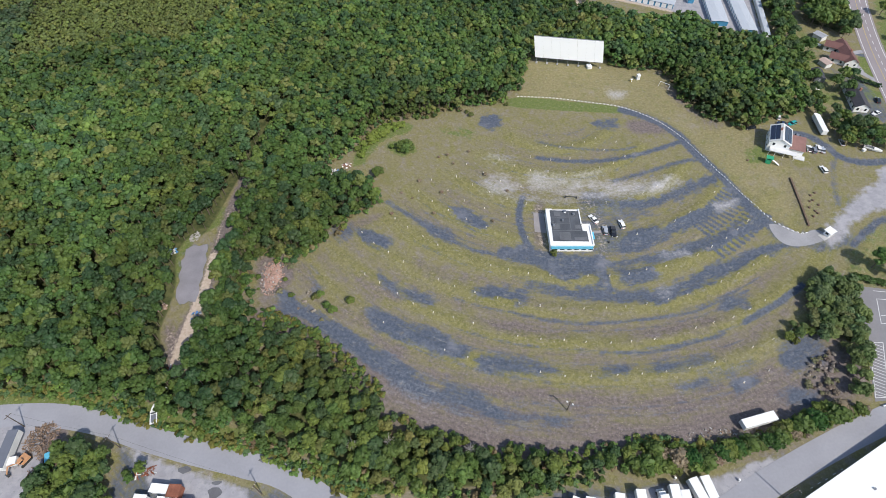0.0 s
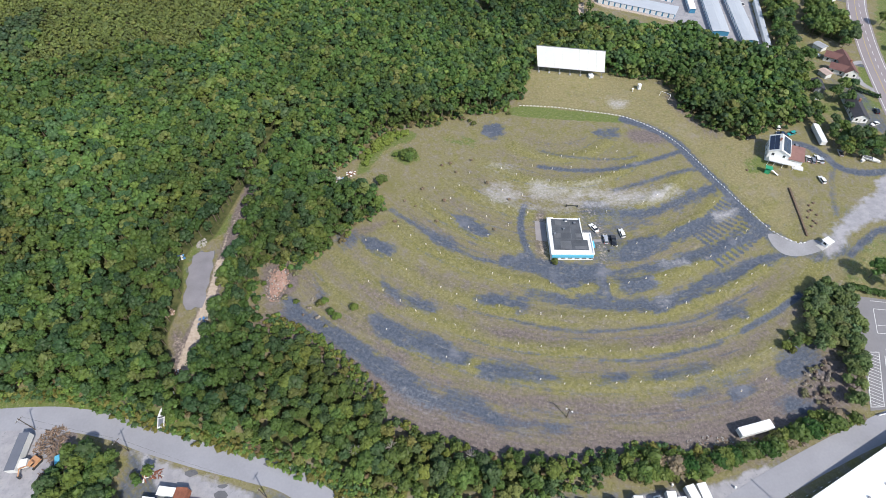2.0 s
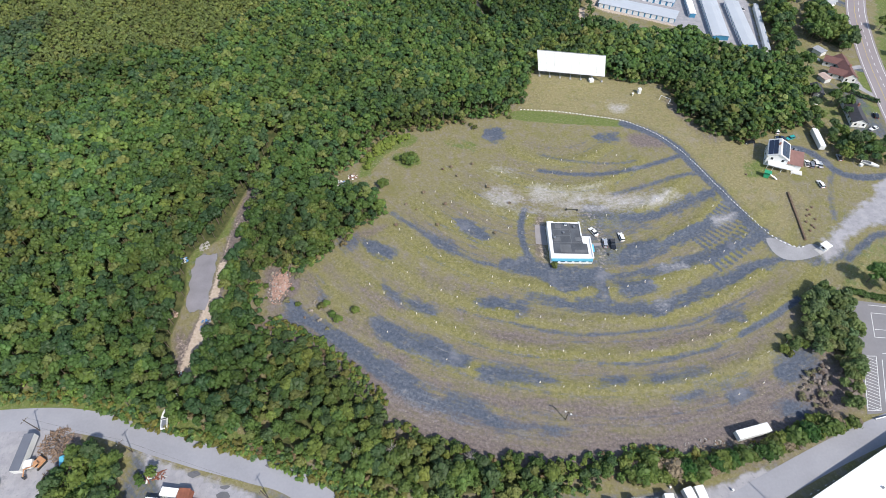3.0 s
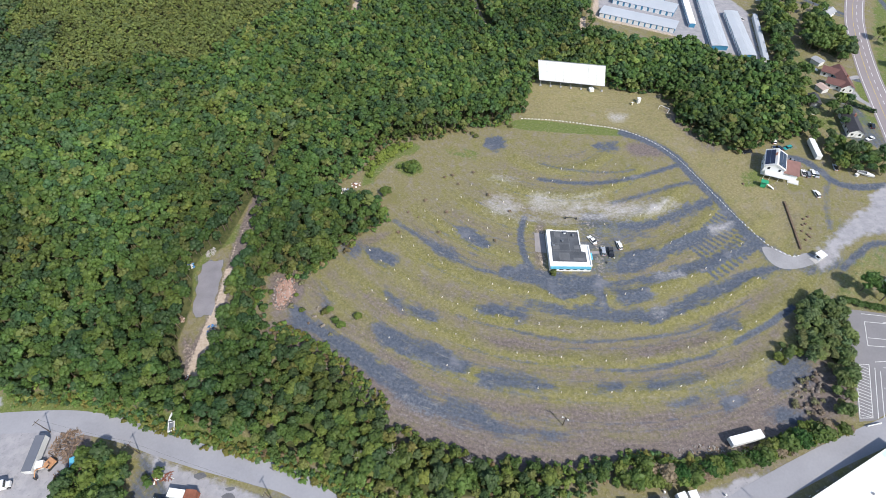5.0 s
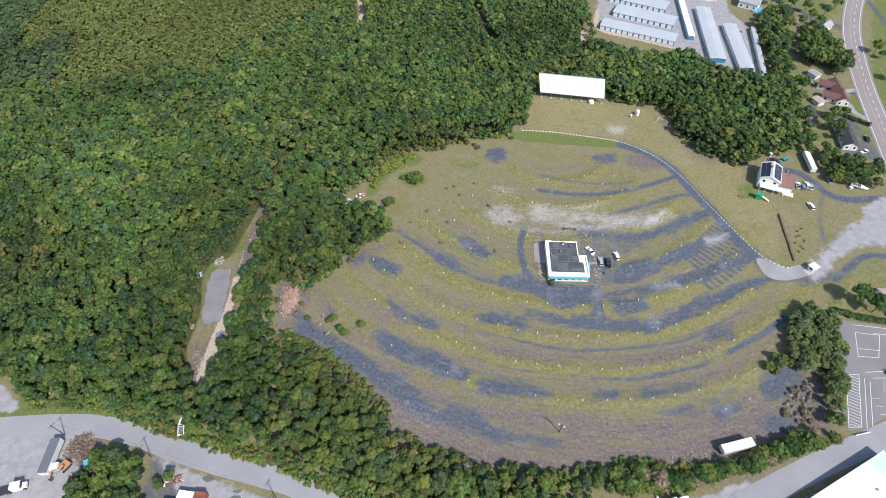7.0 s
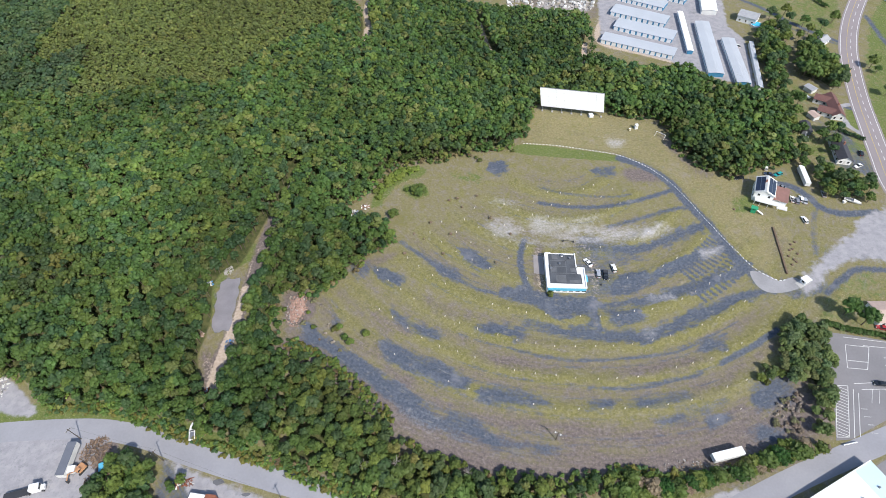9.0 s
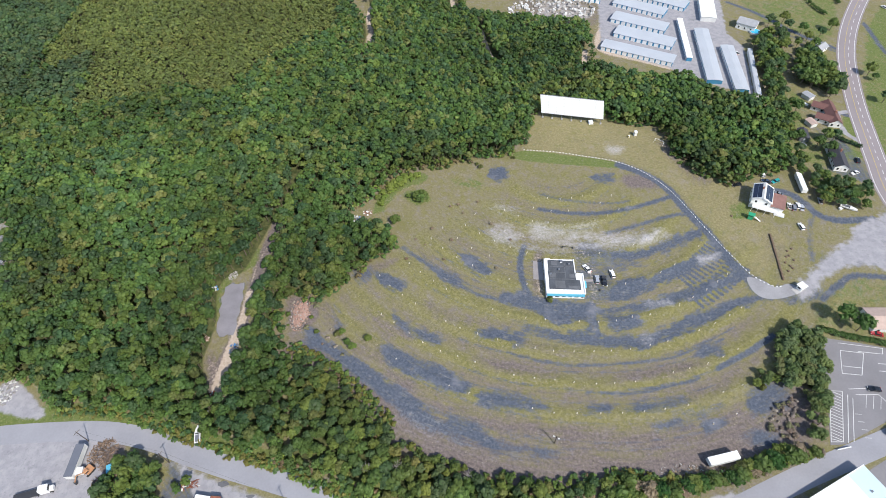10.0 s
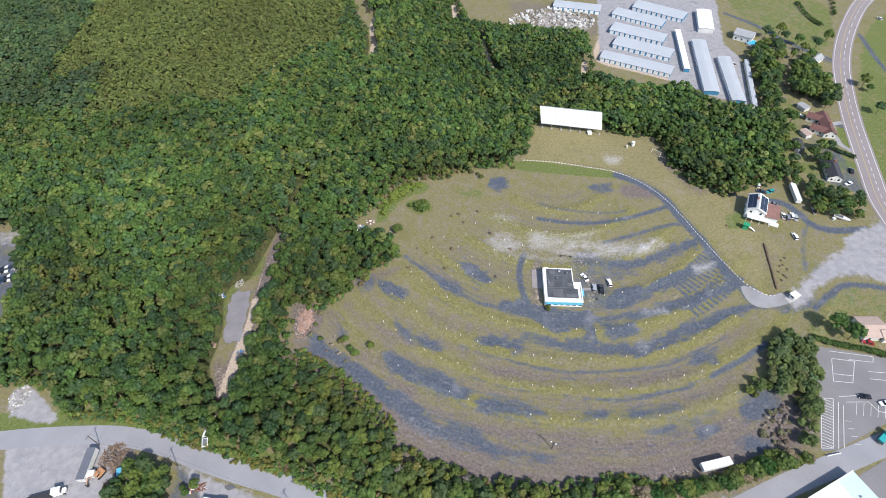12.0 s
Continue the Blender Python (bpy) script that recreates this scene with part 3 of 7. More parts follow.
worn("gravel", [(-99.9, -9.8), (-90.3, -15.8), (-81.0, -22.3), (-69.9, -30.7), (-59.4, -38.2), (-50.9, -44.3), (-54.4, -47.5), (-63.2, -43.5), (-71.6, -36.7), (-80.3, -29.6), (-89.4, -23.4), (-97.4, -17.5)], 1.2, 3)
worn("gravel", [(-59.3, -40.2), (-49.4, -46.0), (-44.4, -49.9), (-39.7, -48.6), (-32.1, -51.9), (-25.0, -58.0), (-24.1, -61.1), (-32.5, -58.3), (-41.8, -56.1), (-51.3, -51.9), (-58.7, -46.9)], 1.0, 4)
worn("gravel", [(-24.0, -58.1), (-6.6, -60.5), (-2.5, -63.7), (-21.8, -63.4)], 0.66, 5)
strip("gravel", [(-17.6, -23.0), (2.6, -28.7), (23.2, -29.0), (44.6, -27.0), (56.3, -23.3), (69.6, -18.9)], 1.3, 0.85, 1.4)
worn("gravel", [(59.5, -22.5), (67.5, -21.5), (65.4, -26.1), (58.3, -26.1)], 0.95, 2.5)
strip("gravel", [(10.5, -40.5), (22.3, -41.4), (32.5, -40.6), (45.3, -38.0), (54.5, -35.9)], 1.3, 0.9, 1.4)
worn("gravel", [(26.1, -46.0), (39.6, -43.5), (46.8, -44.4), (36.3, -48.0), (26.4, -48.7)], 0.85, 4)
worn("gravel", [(10.6, -45.2), (17.9, -45.0), (17.5, -48.4), (10.8, -48.9)], 0.75, 4)
strip("gravel", [(62.9, -31.9), (70.3, -28.2), (76.5, -25.5), (89.3, -17.9)], 2.4, 0.95, 1.6)
worn("gravel", [(34.3, -53.4), (45.4, -49.9), (58.1, -46.9), (60.0, -48.2), (46.5, -52.4), (35.1, -55.0)], 0.85, 3)
worn("gravel", [(50.4, -54.3), (55.7, -52.3), (57.9, -53.0), (51.5, -56.6)], 1.15, 2)
worn("gravel", [(70.7, -43.9), (80.5, -40.4), (81.9, -42.6), (74.4, -50.8), (70.4, -49.4)], 0.95, 4)
worn("gravel", [(65.9, -57.4), (74.9, -58.3), (71.9, -61.8), (66.0, -60.7)], 0.8, 5)
worn("gravel", [(-17.7, 85.8), (-10.1, 88.1), (-9.2, 79.4), (-17.1, 78.5)], 0.9, 3)
worn("gravel", [(35.5, 79.3), (46.4, 80.5), (44.5, 74.6), (35.8, 75.1)], 0.9, 3)
strip("gravel", [(6.7, 67.0), (18.1, 62.1), (38.9, 59.2), (49.8, 60.2)], 1.6, 0.75, 2)
strip("gravel", [(5.1, 56.2), (21.7, 52.8), (40.1, 53.0), (57.1, 57.6), (73.6, 63.8)], 2.6, 0.95, 2)
strip("gravel", [(34.4, 39.2), (48.1, 43.2), (67.9, 49.5), (77.4, 49.8)], 2.4, 0.85, 2.5)
worn("gravel", [(-82.8, 20.9), (-78.1, 21.3), (-76.7, 15.4), (-81.8, 14.7)], 0.8, 3)
worn("gravel", [(-90.3, -1.6), (-88.1, -1.2), (-84.0, -10.4), (-85.6, -11.9)], 0.7, 3)
worn("gravel", [(22.5, 30.5), (37.1, 29.2), (47.3, 21.6), (36.3, 15.8), (25.0, 18.8)], 0.62, 5)
worn("earth", [(-97.4, -18.7), (-80.2, -30.5), (-69.4, -39.0), (-59.1, -47.8), (-47.5, -54.9), (-36.4, -60.3), (-47.6, -60.3), (-60.9, -53.1), (-73.1, -43.5), (-88.7, -28.6)], 0.9, 4)
worn("earth", [(-70.2, -26.3), (-55.4, -35.5), (-39.5, -44.7), (-20.4, -49.9), (-1.7, -53.8), (-2.4, -57.6), (-22.9, -55.8), (-41.6, -48.0), (-59.4, -39.3)], 0.85, 5)
worn("earth", [(-28.3, -24.5), (-13.8, -26.7), (2.3, -30.3), (-0.2, -33.0), (-16.4, -31.5), (-28.5, -27.8)], 0.8, 5)
worn("earth", [(-73.9, -3.4), (-62.5, -8.6), (-55.8, -14.1), (-60.0, -17.7), (-71.3, -9.6)], 0.75, 5)
worn("earth", [(-83.9, -15.5), (-70.8, -17.3), (-64.1, -23.6), (-67.9, -29.4), (-78.9, -23.1)], 0.75, 5)
worn("earth", [(-48.1, 0.3), (-27.1, -7.9), (-11.9, -10.6), (-16.5, -12.0), (-29.4, -9.9), (-44.8, -4.0)], 0.7, 5)
worn("earth", [(6.4, -30.5), (26.7, -31.7), (44.0, -28.9), (61.0, -27.8), (53.1, -32.7), (38.1, -34.9), (17.7, -35.5)], 0.8, 5)
worn("earth", [(0.5, -40.8), (30.0, -42.5), (55.2, -38.4), (70.2, -31.0), (70.9, -34.5), (53.7, -42.7), (35.4, -44.2), (7.6, -45.1)], 0.8, 5)
worn("earth", [(0.1, -54.2), (26.3, -56.1), (46.0, -53.8), (65.3, -48.4), (65.9, -56.5), (57.4, -63.8), (29.7, -63.8), (0.4, -62.8)], 0.9, 6)
worn("pale", [(1.1, 46.0), (14.7, 42.5), (34.2, 38.5), (56.8, 37.8), (58.8, 34.3), (37.2, 29.5), (28.1, 33.3), (13.6, 36.0), (0.7, 36.9)], 0.53, 5)
worn("pale", [(-18.8, 44.8), (-9.9, 46.5), (-6.3, 37.9), (-18.4, 37.0)], 0.41, 4)
worn("pale", [(-17.1, 58.7), (-6.5, 58.3), (-6.5, 53.7), (-16.1, 54.9)], 0.34, 4)
worn("pale", [(44.0, 0.8), (53.1, 1.0), (53.2, -2.4), (44.2, -2.6)], 0.37, 3)
worn("pale", [(38.3, -15.6), (43.8, -15.4), (42.2, -19.3), (36.6, -19.6)], 0.37, 3)
worn("pale", [(-61.2, -43.9), (-51.3, -47.4), (-40.0, -57.1), (-47.5, -58.0), (-59.0, -50.6)], 0.15, 5)
# narrow wheel ruts
for k, a0, a1 in ((119.5, -30, 30), (123.4, -10, 26), (131, -25, 30), (136, -30, 20), (143.5, -30, 24), (150.5, -24, 16), (153, -8, 12), (93, -48, -24), (104, -40, -10), (88.5, 10, 40), (112.5, 5, 40)):
    ring("gravel", [(a0, k), (a1, k + 0.4)], 0.7, 0.8, 1.2)
for k, a0, a1 in ((20, -30, 45), (25, -30, 45), (33, -35, 50), (41, -40, 50), (49, -44, 44), (60, -46, 40), (63.5, -46, 30), (70, -48, 44), (73.5, -48, 4), (78, -48, 40), (81, -48, 20), (87, -48, 10), (90, -46, 8)):
    ring("gravel", [(a0, k), (a1, k + 0.4)], 0.8, 0.66, 1.4)
patch("pale", [(0.2, 40.4), (11.5, 36.8), (29.2, 33.5), (44.9, 34.0), (61.9, 39.0), (62.0, 35.5), (44.0, 30.3), (25.9, 29.8), (9.6, 33.1)], 0.5, 6)
patch("sand", [(-1.5, 25.4), (4.1, 25.2), (1.4, 3.0), (-3.3, 3.1)], 0.36, 5)
patch("sand", [(17.3, 30.8), (23.3, 29.9), (27.3, 16.7), (24.1, -0.6), (18.7, -0.4), (19.9, 17.0), (15.8, 19.6)], 0.36, 5)
# tyre tracks across the ramps at the entrance end
for k in range(12):
    for r0, r1, b0 in ((98, 106, 27), (86, 95.5, 29)):
        an = math.radians(b0 + 1.6 * k)
        strip("gravel", [(CENTRE[0] + r * math.sin(an + 0.012 * (r - r0) / 7), CENTRE[1] - r * math.cos(an)) for r in (r0, (r0 + r1) / 2, r1)], 1.15, 1.4, 1.1)
ring("earth", [(-50, 162), (-30, 162), (-14, 161), (0, 158), (10, 160), (30, 157)], 20, 0.95, 8)
ring("earth", [(-18, 112), (10, 121), (34, 120)], 5, 0.5, 3)
ring("tan", [(-55, 55), (55, 55)], 80, 0.42, 20)
# drive along the fence, forecourt, entrance
strip("gravel", [(51.1, 87.6), (63.2, 79.2), (71.3, 68.7), (76.1, 53.6), (82.2, 37.0), (86.0, 20.2), (90.7, 10.7)], 5.5, 0.7)
strip("yard", [(63.2, 79.2), (71.3, 68.7), (76.1, 53.6), (82.2, 37.0), (86.0, 20.2), (90.7, 10.7)], 4, 0.34, 5)
patch("gravel", [(88.7, 11.7), (89.4, 3.4), (93.0, -0.5), (98.5, -1.0), (109.3, 2.6), (108.3, 7.9), (99.2, 5.9), (95.7, 11.4)], 0.75, 4)
patch("earth", [(-1.2, 28.6), (3.7, 28.4), (-0.3, 1.2), (-4.4, 4.2)], 0.6, 3)
patch("gravel", [(17.8, 31.2), (28.4, 34.1), (33.1, 27.2), (33.1, 11.5), (29.6, 1.4), (17.1, 1.9)], 0.62, 4)
patch("earth", [(51.8, 78.8), (66.9, 77.3), (65.9, 69.0), (52.5, 70.4)], 1.0, 5)
patch("pale", [(49.2, 36.6), (60.7, 41.4), (54.5, 33.0), (47.9, 31.6)], 0.7, 4)
patch("pale", [(72.7, 23.9), (83.2, 25.8), (77.7, 20.5), (72.5, 19.8)], 0.62, 4)
patch("pale", [(-21.0, 45.0), (-3.5, 40.6), (-11.8, 34.1), (-19.2, 36.1)], 0.42, 5)
patch("pale", [(28.4, 34.1), (52.1, 38.3), (51.2, 34.9), (27.4, 29.1)], 0.5, 4)
patch("yard", [(-20.6, 88.4), (-10.4, 89.7), (-11.1, 79.2), (-19.0, 79.6)], 0.3, 9)
patch("earth", [(-61.8, 27.9), (-79.9, 22.2), (-80.4, 14.5), (-71.2, 18.7)], 0.6, 4)
patch("gravel", [(-76.2, 22.1), (-81.9, 17.6), (-79.9, 13.6), (-73.5, 17.3)], 0.7, 4)
patch("earth", [(-109.8, 5.4), (-99.3, 5.0), (-95.8, -3.5), (-100.5, -10.0), (-107.2, -9.8)], 1.2, 4)
patch("sand", [(-109.1, 3.9), (-101.4, 3.6), (-98.8, -3.4), (-101.8, -8.6), (-106.5, -7.2)], 0.25, 5)
patch("earth", [(-97.0, 4.9), (-88.4, 0.3), (-84.8, -11.9), (-91.8, -9.0)], 0.5, 4)
patch("gravel", [(71.3, -40.1), (86.7, -37.3), (82.9, -48.0), (73.3, -49.8)], 0.66, 5)
patch("earth", [(80.9, -45.8), (89.7, -48.2), (86.8, -58.2), (77.0, -58.9)], 0.75, 4)
patch("earth", [(43.6, -62.6), (62.4, -57.4), (73.7, -57.8), (59.8, -68.6), (43.0, -69.9)], 0.6, 6)
# meadow by the screen and the house
patch("tan", [(12.4, 131.2), (76.1, 115.8), (87.8, 77.1), (104.8, 70.1), (103.4, 52.4), (114.3, 40.9), (115.7, 27.1), (105.1, 8.6), (96.5, 10.5), (85.3, 38.6), (74.3, 69.4), (59.6, 87.2), (32.7, 96.7), (3.9, 100.9)], 0.75, 4)
patch("lawn", [(-3.9, 96.6), (2.5, 101.0), (35.1, 93.8), (51.4, 88.9), (57.5, 84.6), (33.9, 87.5), (2.9, 92.6)], 1.2, 2)
patch("earth", [(107.8, 37.6), (113.5, 30.5), (106.9, 10.1), (102.3, 10.3)], 0.42, 6)
patch("earth", [(78.8, 119.8), (82.8, 97.5), (95.0, 73.4), (86.2, 72.2), (77.0, 97.8)], 0.55, 5)
patch("pale", [(47.5, 104.0), (57.5, 102.0), (53.0, 95.7), (47.4, 96.9)], 0.5, 4)
patch("lawn", [(98.3, 56.4), (107.8, 56.8), (105.1, 46.7), (96.1, 47.1)], 0.7, 4)
patch("lawn", [(-77.4, 57.4), (-74.2, 70.1), (-67.7, 81.0), (-52.2, 84.6), (-52.2, 77.8), (-61.9, 74.1), (-68.5, 65.5), (-72.9, 57.9)], 1.2, 4)
patch("lawn", [(-63.0, 66.8), (-59.9, 71.5), (-50.8, 71.1), (-48.9, 63.8), (-54.8, 61.4)], 1.0, 4)
strip("sand", [(-73.5, 59.5), (-68.5, 65.9), (-63.2, 72.5), (-57.8, 75.5), (-50.8, 76.9)], 2.2, 0.42, 4)
patch("lawn", [(-38.1, 80.9), (-21.3, 78.0), (-23.3, 69.8), (-35.5, 74.5)], 0.6, 5)
patch("yard", [(110.8, 10.3), (130.3, 22.7), (142.9, 32.6), (159.4, 44.6), (181.5, 50.4), (160.0, 6.1), (153.5, 12.4), (140.0, 15.9), (124.5, 9.9), (112.4, -0.4), (107.5, -0.3)], 0.85, 7)
patch("gravel", [(107.0, 4.2), (118.3, 13.2), (127.8, 22.8), (131.4, 19.4), (120.6, 7.0), (116.6, -1.9), (101.5, -3.0)], 0.6, 5)
strip("gravel", [(117.2, -0.5), (128.0, 6.8), (137.7, 11.2), (151.8, 9.3)], 4, 0.6)
strip("gravel", [(123.9, 65.3), (130.3, 62.7), (134.5, 56.4), (137.7, 48.3), (146.1, 43.8), (162.0, 44.3)], 4.5, 0.75)
strip("gravel", [(134.3, 46.6), (127.1, 33.0), (122.4, 19.6)], 3, 0.4)
patch("lawn", [(110.5, -4.7), (127.0, 9.9), (143.5, 12.7), (158.4, 3.1), (147.3, -16.6), (117.0, -21.3), (108.0, -15.8)], 0.42, 5)
# left clearing: stone-chip pad and sandy track
patch("gravel", PAD, 0.8, 1.5)
LAND["forest"] *= 1 - np.clip(LAND["gravel"] * np.where(in_poly(px, py, PAD), 1, 0), 0, 1)
strip("earth", TRACK, 5.5, 1.0, 2)
strip("sand", [(-130.1, -38.7), (-130.5, -34.3), (-130.3, -28.6), (-129.5, -19.1), (-128.3, -10.3)], 4.4, 1.0, 2.0)
strip("sand", [(-128.3, -10.3), (-128.1, -3.7), (-128.0, 2.7), (-128.2, 9.0)], 3.2, 1.0, 1.6)
strip("sand", [(-129.0, 6.1), (-128.6, 17.3), (-127.2, 29.9), (-125.0, 37.8), (-124.7, 46.9)], 1.0, 0.7, 1.5)
patch("earth", TRACK_SIDE, 0.9, 4)
patch("sand", TRACK_SIDE, 0.42, 5)
patch("lawn", [(-147.4, 15.7), (-135.1, 24.4), (-130.5, 37.4), (-125.9, 27.3), (-137.7, 15.3), (-138.2, -9.9)], 0.7, 4)
for tw, tl in TRAILS:
    w = np.clip((tw + 1.0 - dist_line(px, py, smooth(tl))) / 1.5, 0, 1)
    LAND["forest"] *= 1 - w
    lay("sand", w, 0.8)
# storage yard, yards, verges
patch("yard", [(83.6, 323.1), (63.9, 202.2), (102.3, 179.1), (118.6, 161.9), (145.4, 146.2), (159.4, 201.8), (154.6, 220.4), (177.2, 311.8)], 0.8, 4, False)
patch("sand", [(65.7, 237.1), (77.7, 199.7), (105.4, 177.5), (117.7, 189.3), (120.2, 232.0), (130.6, 263.0), (116.4, 232.3), (93.2, 234.6)], 0.42, 6)
strip("sand", [(72.5, 234.9), (67.1, 223.4), (63.4, 207.8), (68.2, 199.1), (83.3, 191.1), (104.0, 178.9)], 4, 0.9, 3)
patch("sand", [(130.7, 234.7), (132.8, 215.6), (128.4, 169.0), (138.7, 160.5), (144.5, 148.0), (153.1, 192.2), (152.3, 217.0), (146.6, 229.0)], 0.45, 5)
strip("sand", [(120.9, 231.9), (118.0, 210.0), (114.6, 189.7), (111.7, 176.9)], 5, 0.85, 4)
strip("lawn", [(123.9, 245.7), (120.0, 217.1), (117.6, 192.7)], 4, 0.8, 3)
strip("lawn", [(124.3, 247.2), (138.7, 241.6), (146.9, 227.4)], 3, 0.8, 3)
patch("earth", [(10.6, 291.2), (73.0, 277.5), (67.7, 236.9), (31.3, 246.1)], 0.55, 6)
patch("pale", [(35.2, 276.2), (66.6, 265.3), (63.0, 245.2), (31.9, 250.2)], 0.45, 6)
patch("lawn", [(182.5, 301.3), (227.8, 295.0), (248.9, 265.5), (216.6, 205.1), (197.7, 222.3), (181.6, 240.1)], 0.55, 5)
patch("lawn", [(247.7, 217.1), (282.6, 256.1), (316.9, 258.0), (211.4, 81.8), (184.3, 83.5), (207.6, 142.0)], 0.75, 5)
patch("lawn", [(163.0, 153.0), (174.0, 140.0), (163.1, 114.4), (185.9, 117.1), (178.9, 84.0), (159.3, 72.7), (148.6, 87.0), (141.8, 106.6)], 0.5, 5)
strip("gravel", [(170.2, 264.8), (186.7, 243.3), (202.0, 214.2), (219.0, 194.3)], 4, 0.7)
strip("gravel", [(186.9, 223.7), (204.6, 202.9), (217.5, 191.0)], 3, 0.5)
strip("gravel", [(251.5, 228.3), (245.8, 189.1), (247.6, 169.6)], 4, 0.6)
patch("gravel", [(164.2, 116.8), (175.5, 108.1), (177.9, 100.4), (175.4, 71.1), (164.6, 72.2), (155.0, 81.8), (165.1, 85.3), (168.4, 99.0)], 0.62, 4)
strip("gravel", [(184.6, 127.8), (190.9, 124.4), (197.9, 129.1)], 3.5, 0.7)
strip("yard", [(184.7, 126.7), (181.3, 116.5), (181.2, 107.4), (184.9, 101.2), (184.9, 96.3)], 3, 0.9)
strip("yard", [(184.7, 126.7), (191.1, 128.2), (193.8, 125.7)], 3, 0.9)
patch("lawn", [(186.3, 123.3), (190.1, 123.4), (187.6, 111.7), (185.6, 104.0), (182.3, 107.8), (182.4, 114.4)], 1.1, 3)
patch("lawn", [(173.0, 96.1), (180.3, 93.0), (180.4, 88.3), (172.8, 86.4), (169.9, 89.5)], 1.1, 3)
strip("gravel", [(175.0, 105.6), (182.5, 97.5), (184.6, 92.6)], 3, 0.6)
patch("gravel", [(-290.3, 54.6), (-254.5, 46.2), (-239.4, 15.1), (-233.0, -8.7), (-250.8, -13.8)], 0.75, 4)
patch("yard", [(-288.1, 50.7), (-258.4, 56.9), (-251.6, 46.1), (-282.7, 41.4)], 0.5, 4)
patch("yard", [(-212.4, -44.1), (-216.7, -33.6), (-211.1, -31.3), (-193.1, -45.6)], 0.9, 4)
patch("yard", [(-208.5, -50.6), (-191.0, -53.4), (-173.2, -53.7), (-161.6, -56.1), (-164.8, -58.8), (-164.7, -64.3), (-159.4, -72.7), (-160.6, -81.7), (-193.0, -80.2)], 1.1, 3)
patch("gravel", [(-194.6, -53.2), (-172.9, -54.3), (-166.0, -58.2), (-165.0, -64.3), (-159.7, -72.7), (-162.9, -80.1), (-187.3, -79.0)], 0.7, 5)
patch("earth", [(-168.1, -57.2), (-159.2, -57.7), (-158.4, -67.9), (-160.7, -74.2), (-166.8, -64.2)], 0.7, 4)
patch("gravel", [(-140.0, -65.5), (-137.6, -64.0), (-121.8, -72.9), (-101.3, -77.1), (-84.6, -80.9), (-83.4, -89.6), (-133.3, -87.3)], 0.66, 4)
patch("yard", [(-138.8, -63.9), (-132.3, -65.9), (-117.3, -71.6), (-101.3, -77.1), (-96.9, -83.3), (-91.4, -87.8), (-113.3, -86.8), (-125.4, -77.4)], 0.9, 5)
patch("yard", [(32.9, -82.0), (48.2, -78.1), (66.0, -75.0), (78.7, -69.8), (85.5, -66.7), (85.7, -69.3), (63.4, -80.4), (37.8, -88.2), (19.3, -97.1), (-10.4, -95.7), (-5.5, -86.2)], 0.95, 4)
patch("gravel", [(32.9, -82.0), (48.2, -78.1), (66.0, -75.0), (78.7, -69.8), (85.5, -66.7), (85.7, -69.3), (63.4, -80.4), (37.8, -88.2), (-10.4, -95.7), (-16.2, -84.2), (8.0, -82.3)], 0.66, 4)
patch("lawn", [(-185.2, -43.3), (-171.2, -46.0), (-154.9, -50.6), (-132.4, -59.9), (-117.7, -63.2), (-100.0, -66.7), (-103.0, -68.4), (-124.2, -64.6), (-147.5, -56.5), (-168.1, -49.2), (-182.8, -48.4)], 1.0, 4)
patch("lawn", [(-96.4, -67.7), (-85.9, -70.7), (-72.1, -76.9), (-65.3, -82.6), (-71.7, -82.3), (-88.6, -75.3)], 1.0, 4)
strip("lawn", [(-227.5, -46.6), (-203.8, -46.1), (-182.5, -44.9), (-164.9, -45.4), (-148.5, -49.0), (-133.9, -55.1), (-117.9, -60.3), (-100.5, -65.4), (-88.7, -69.5)], 7.0, 1.3, 3)
patch("earth", [(-167.4, -58.1), (-160.7, -56.2), (-157.4, -58.6), (-158.1, -64.6), (-159.3, -77.3), (-161.2, -80.2), (-165.6, -67.6)], 1.1, 4)
LAND["forest"] = np.clip(LAND["forest"], 0, 1)

verts = np.column_stack([px, py, rise(px, py)])
ny, nx = GX.shape
i0 = (np.arange(ny - 1)[:, None] * nx + np.arange(nx - 1)[None, :]).ravel()
quads = np.column_stack([i0, i0 + 1, i0 + nx + 1, i0 + nx])


def mesh_from(name, co, faces, size, material, colors=None, extra=None):
    """A mesh from arrays: vertices, equal-sided faces and colour attributes on its vertices."""
    me = bpy.data.meshes.new(name)
    me.vertices.add(len(co))
    me.vertices.foreach_set("co", np.asarray(co, np.float32).ravel())
    me.loops.add(len(faces) * size)
    me.loops.foreach_set("vertex_index", np.asarray(faces, np.int32).ravel())
    me.polygons.add(len(faces))
    me.polygons.foreach_set("loop_start", np.arange(len(faces), dtype=np.int32) * size)
    me.polygons.foreach_set("use_smooth", np.zeros(len(faces), bool))
    me.update(calc_edges=True)
    for key, val in (colors or {}).items():
        at = me.attributes.new(key, "FLOAT_COLOR", "POINT")
        rgba = np.ones((len(co), 4), np.float32)
        rgba[:, :3] = val
        at.data.foreach_set("color", rgba.ravel())
    me.materials.append(material)
    return me


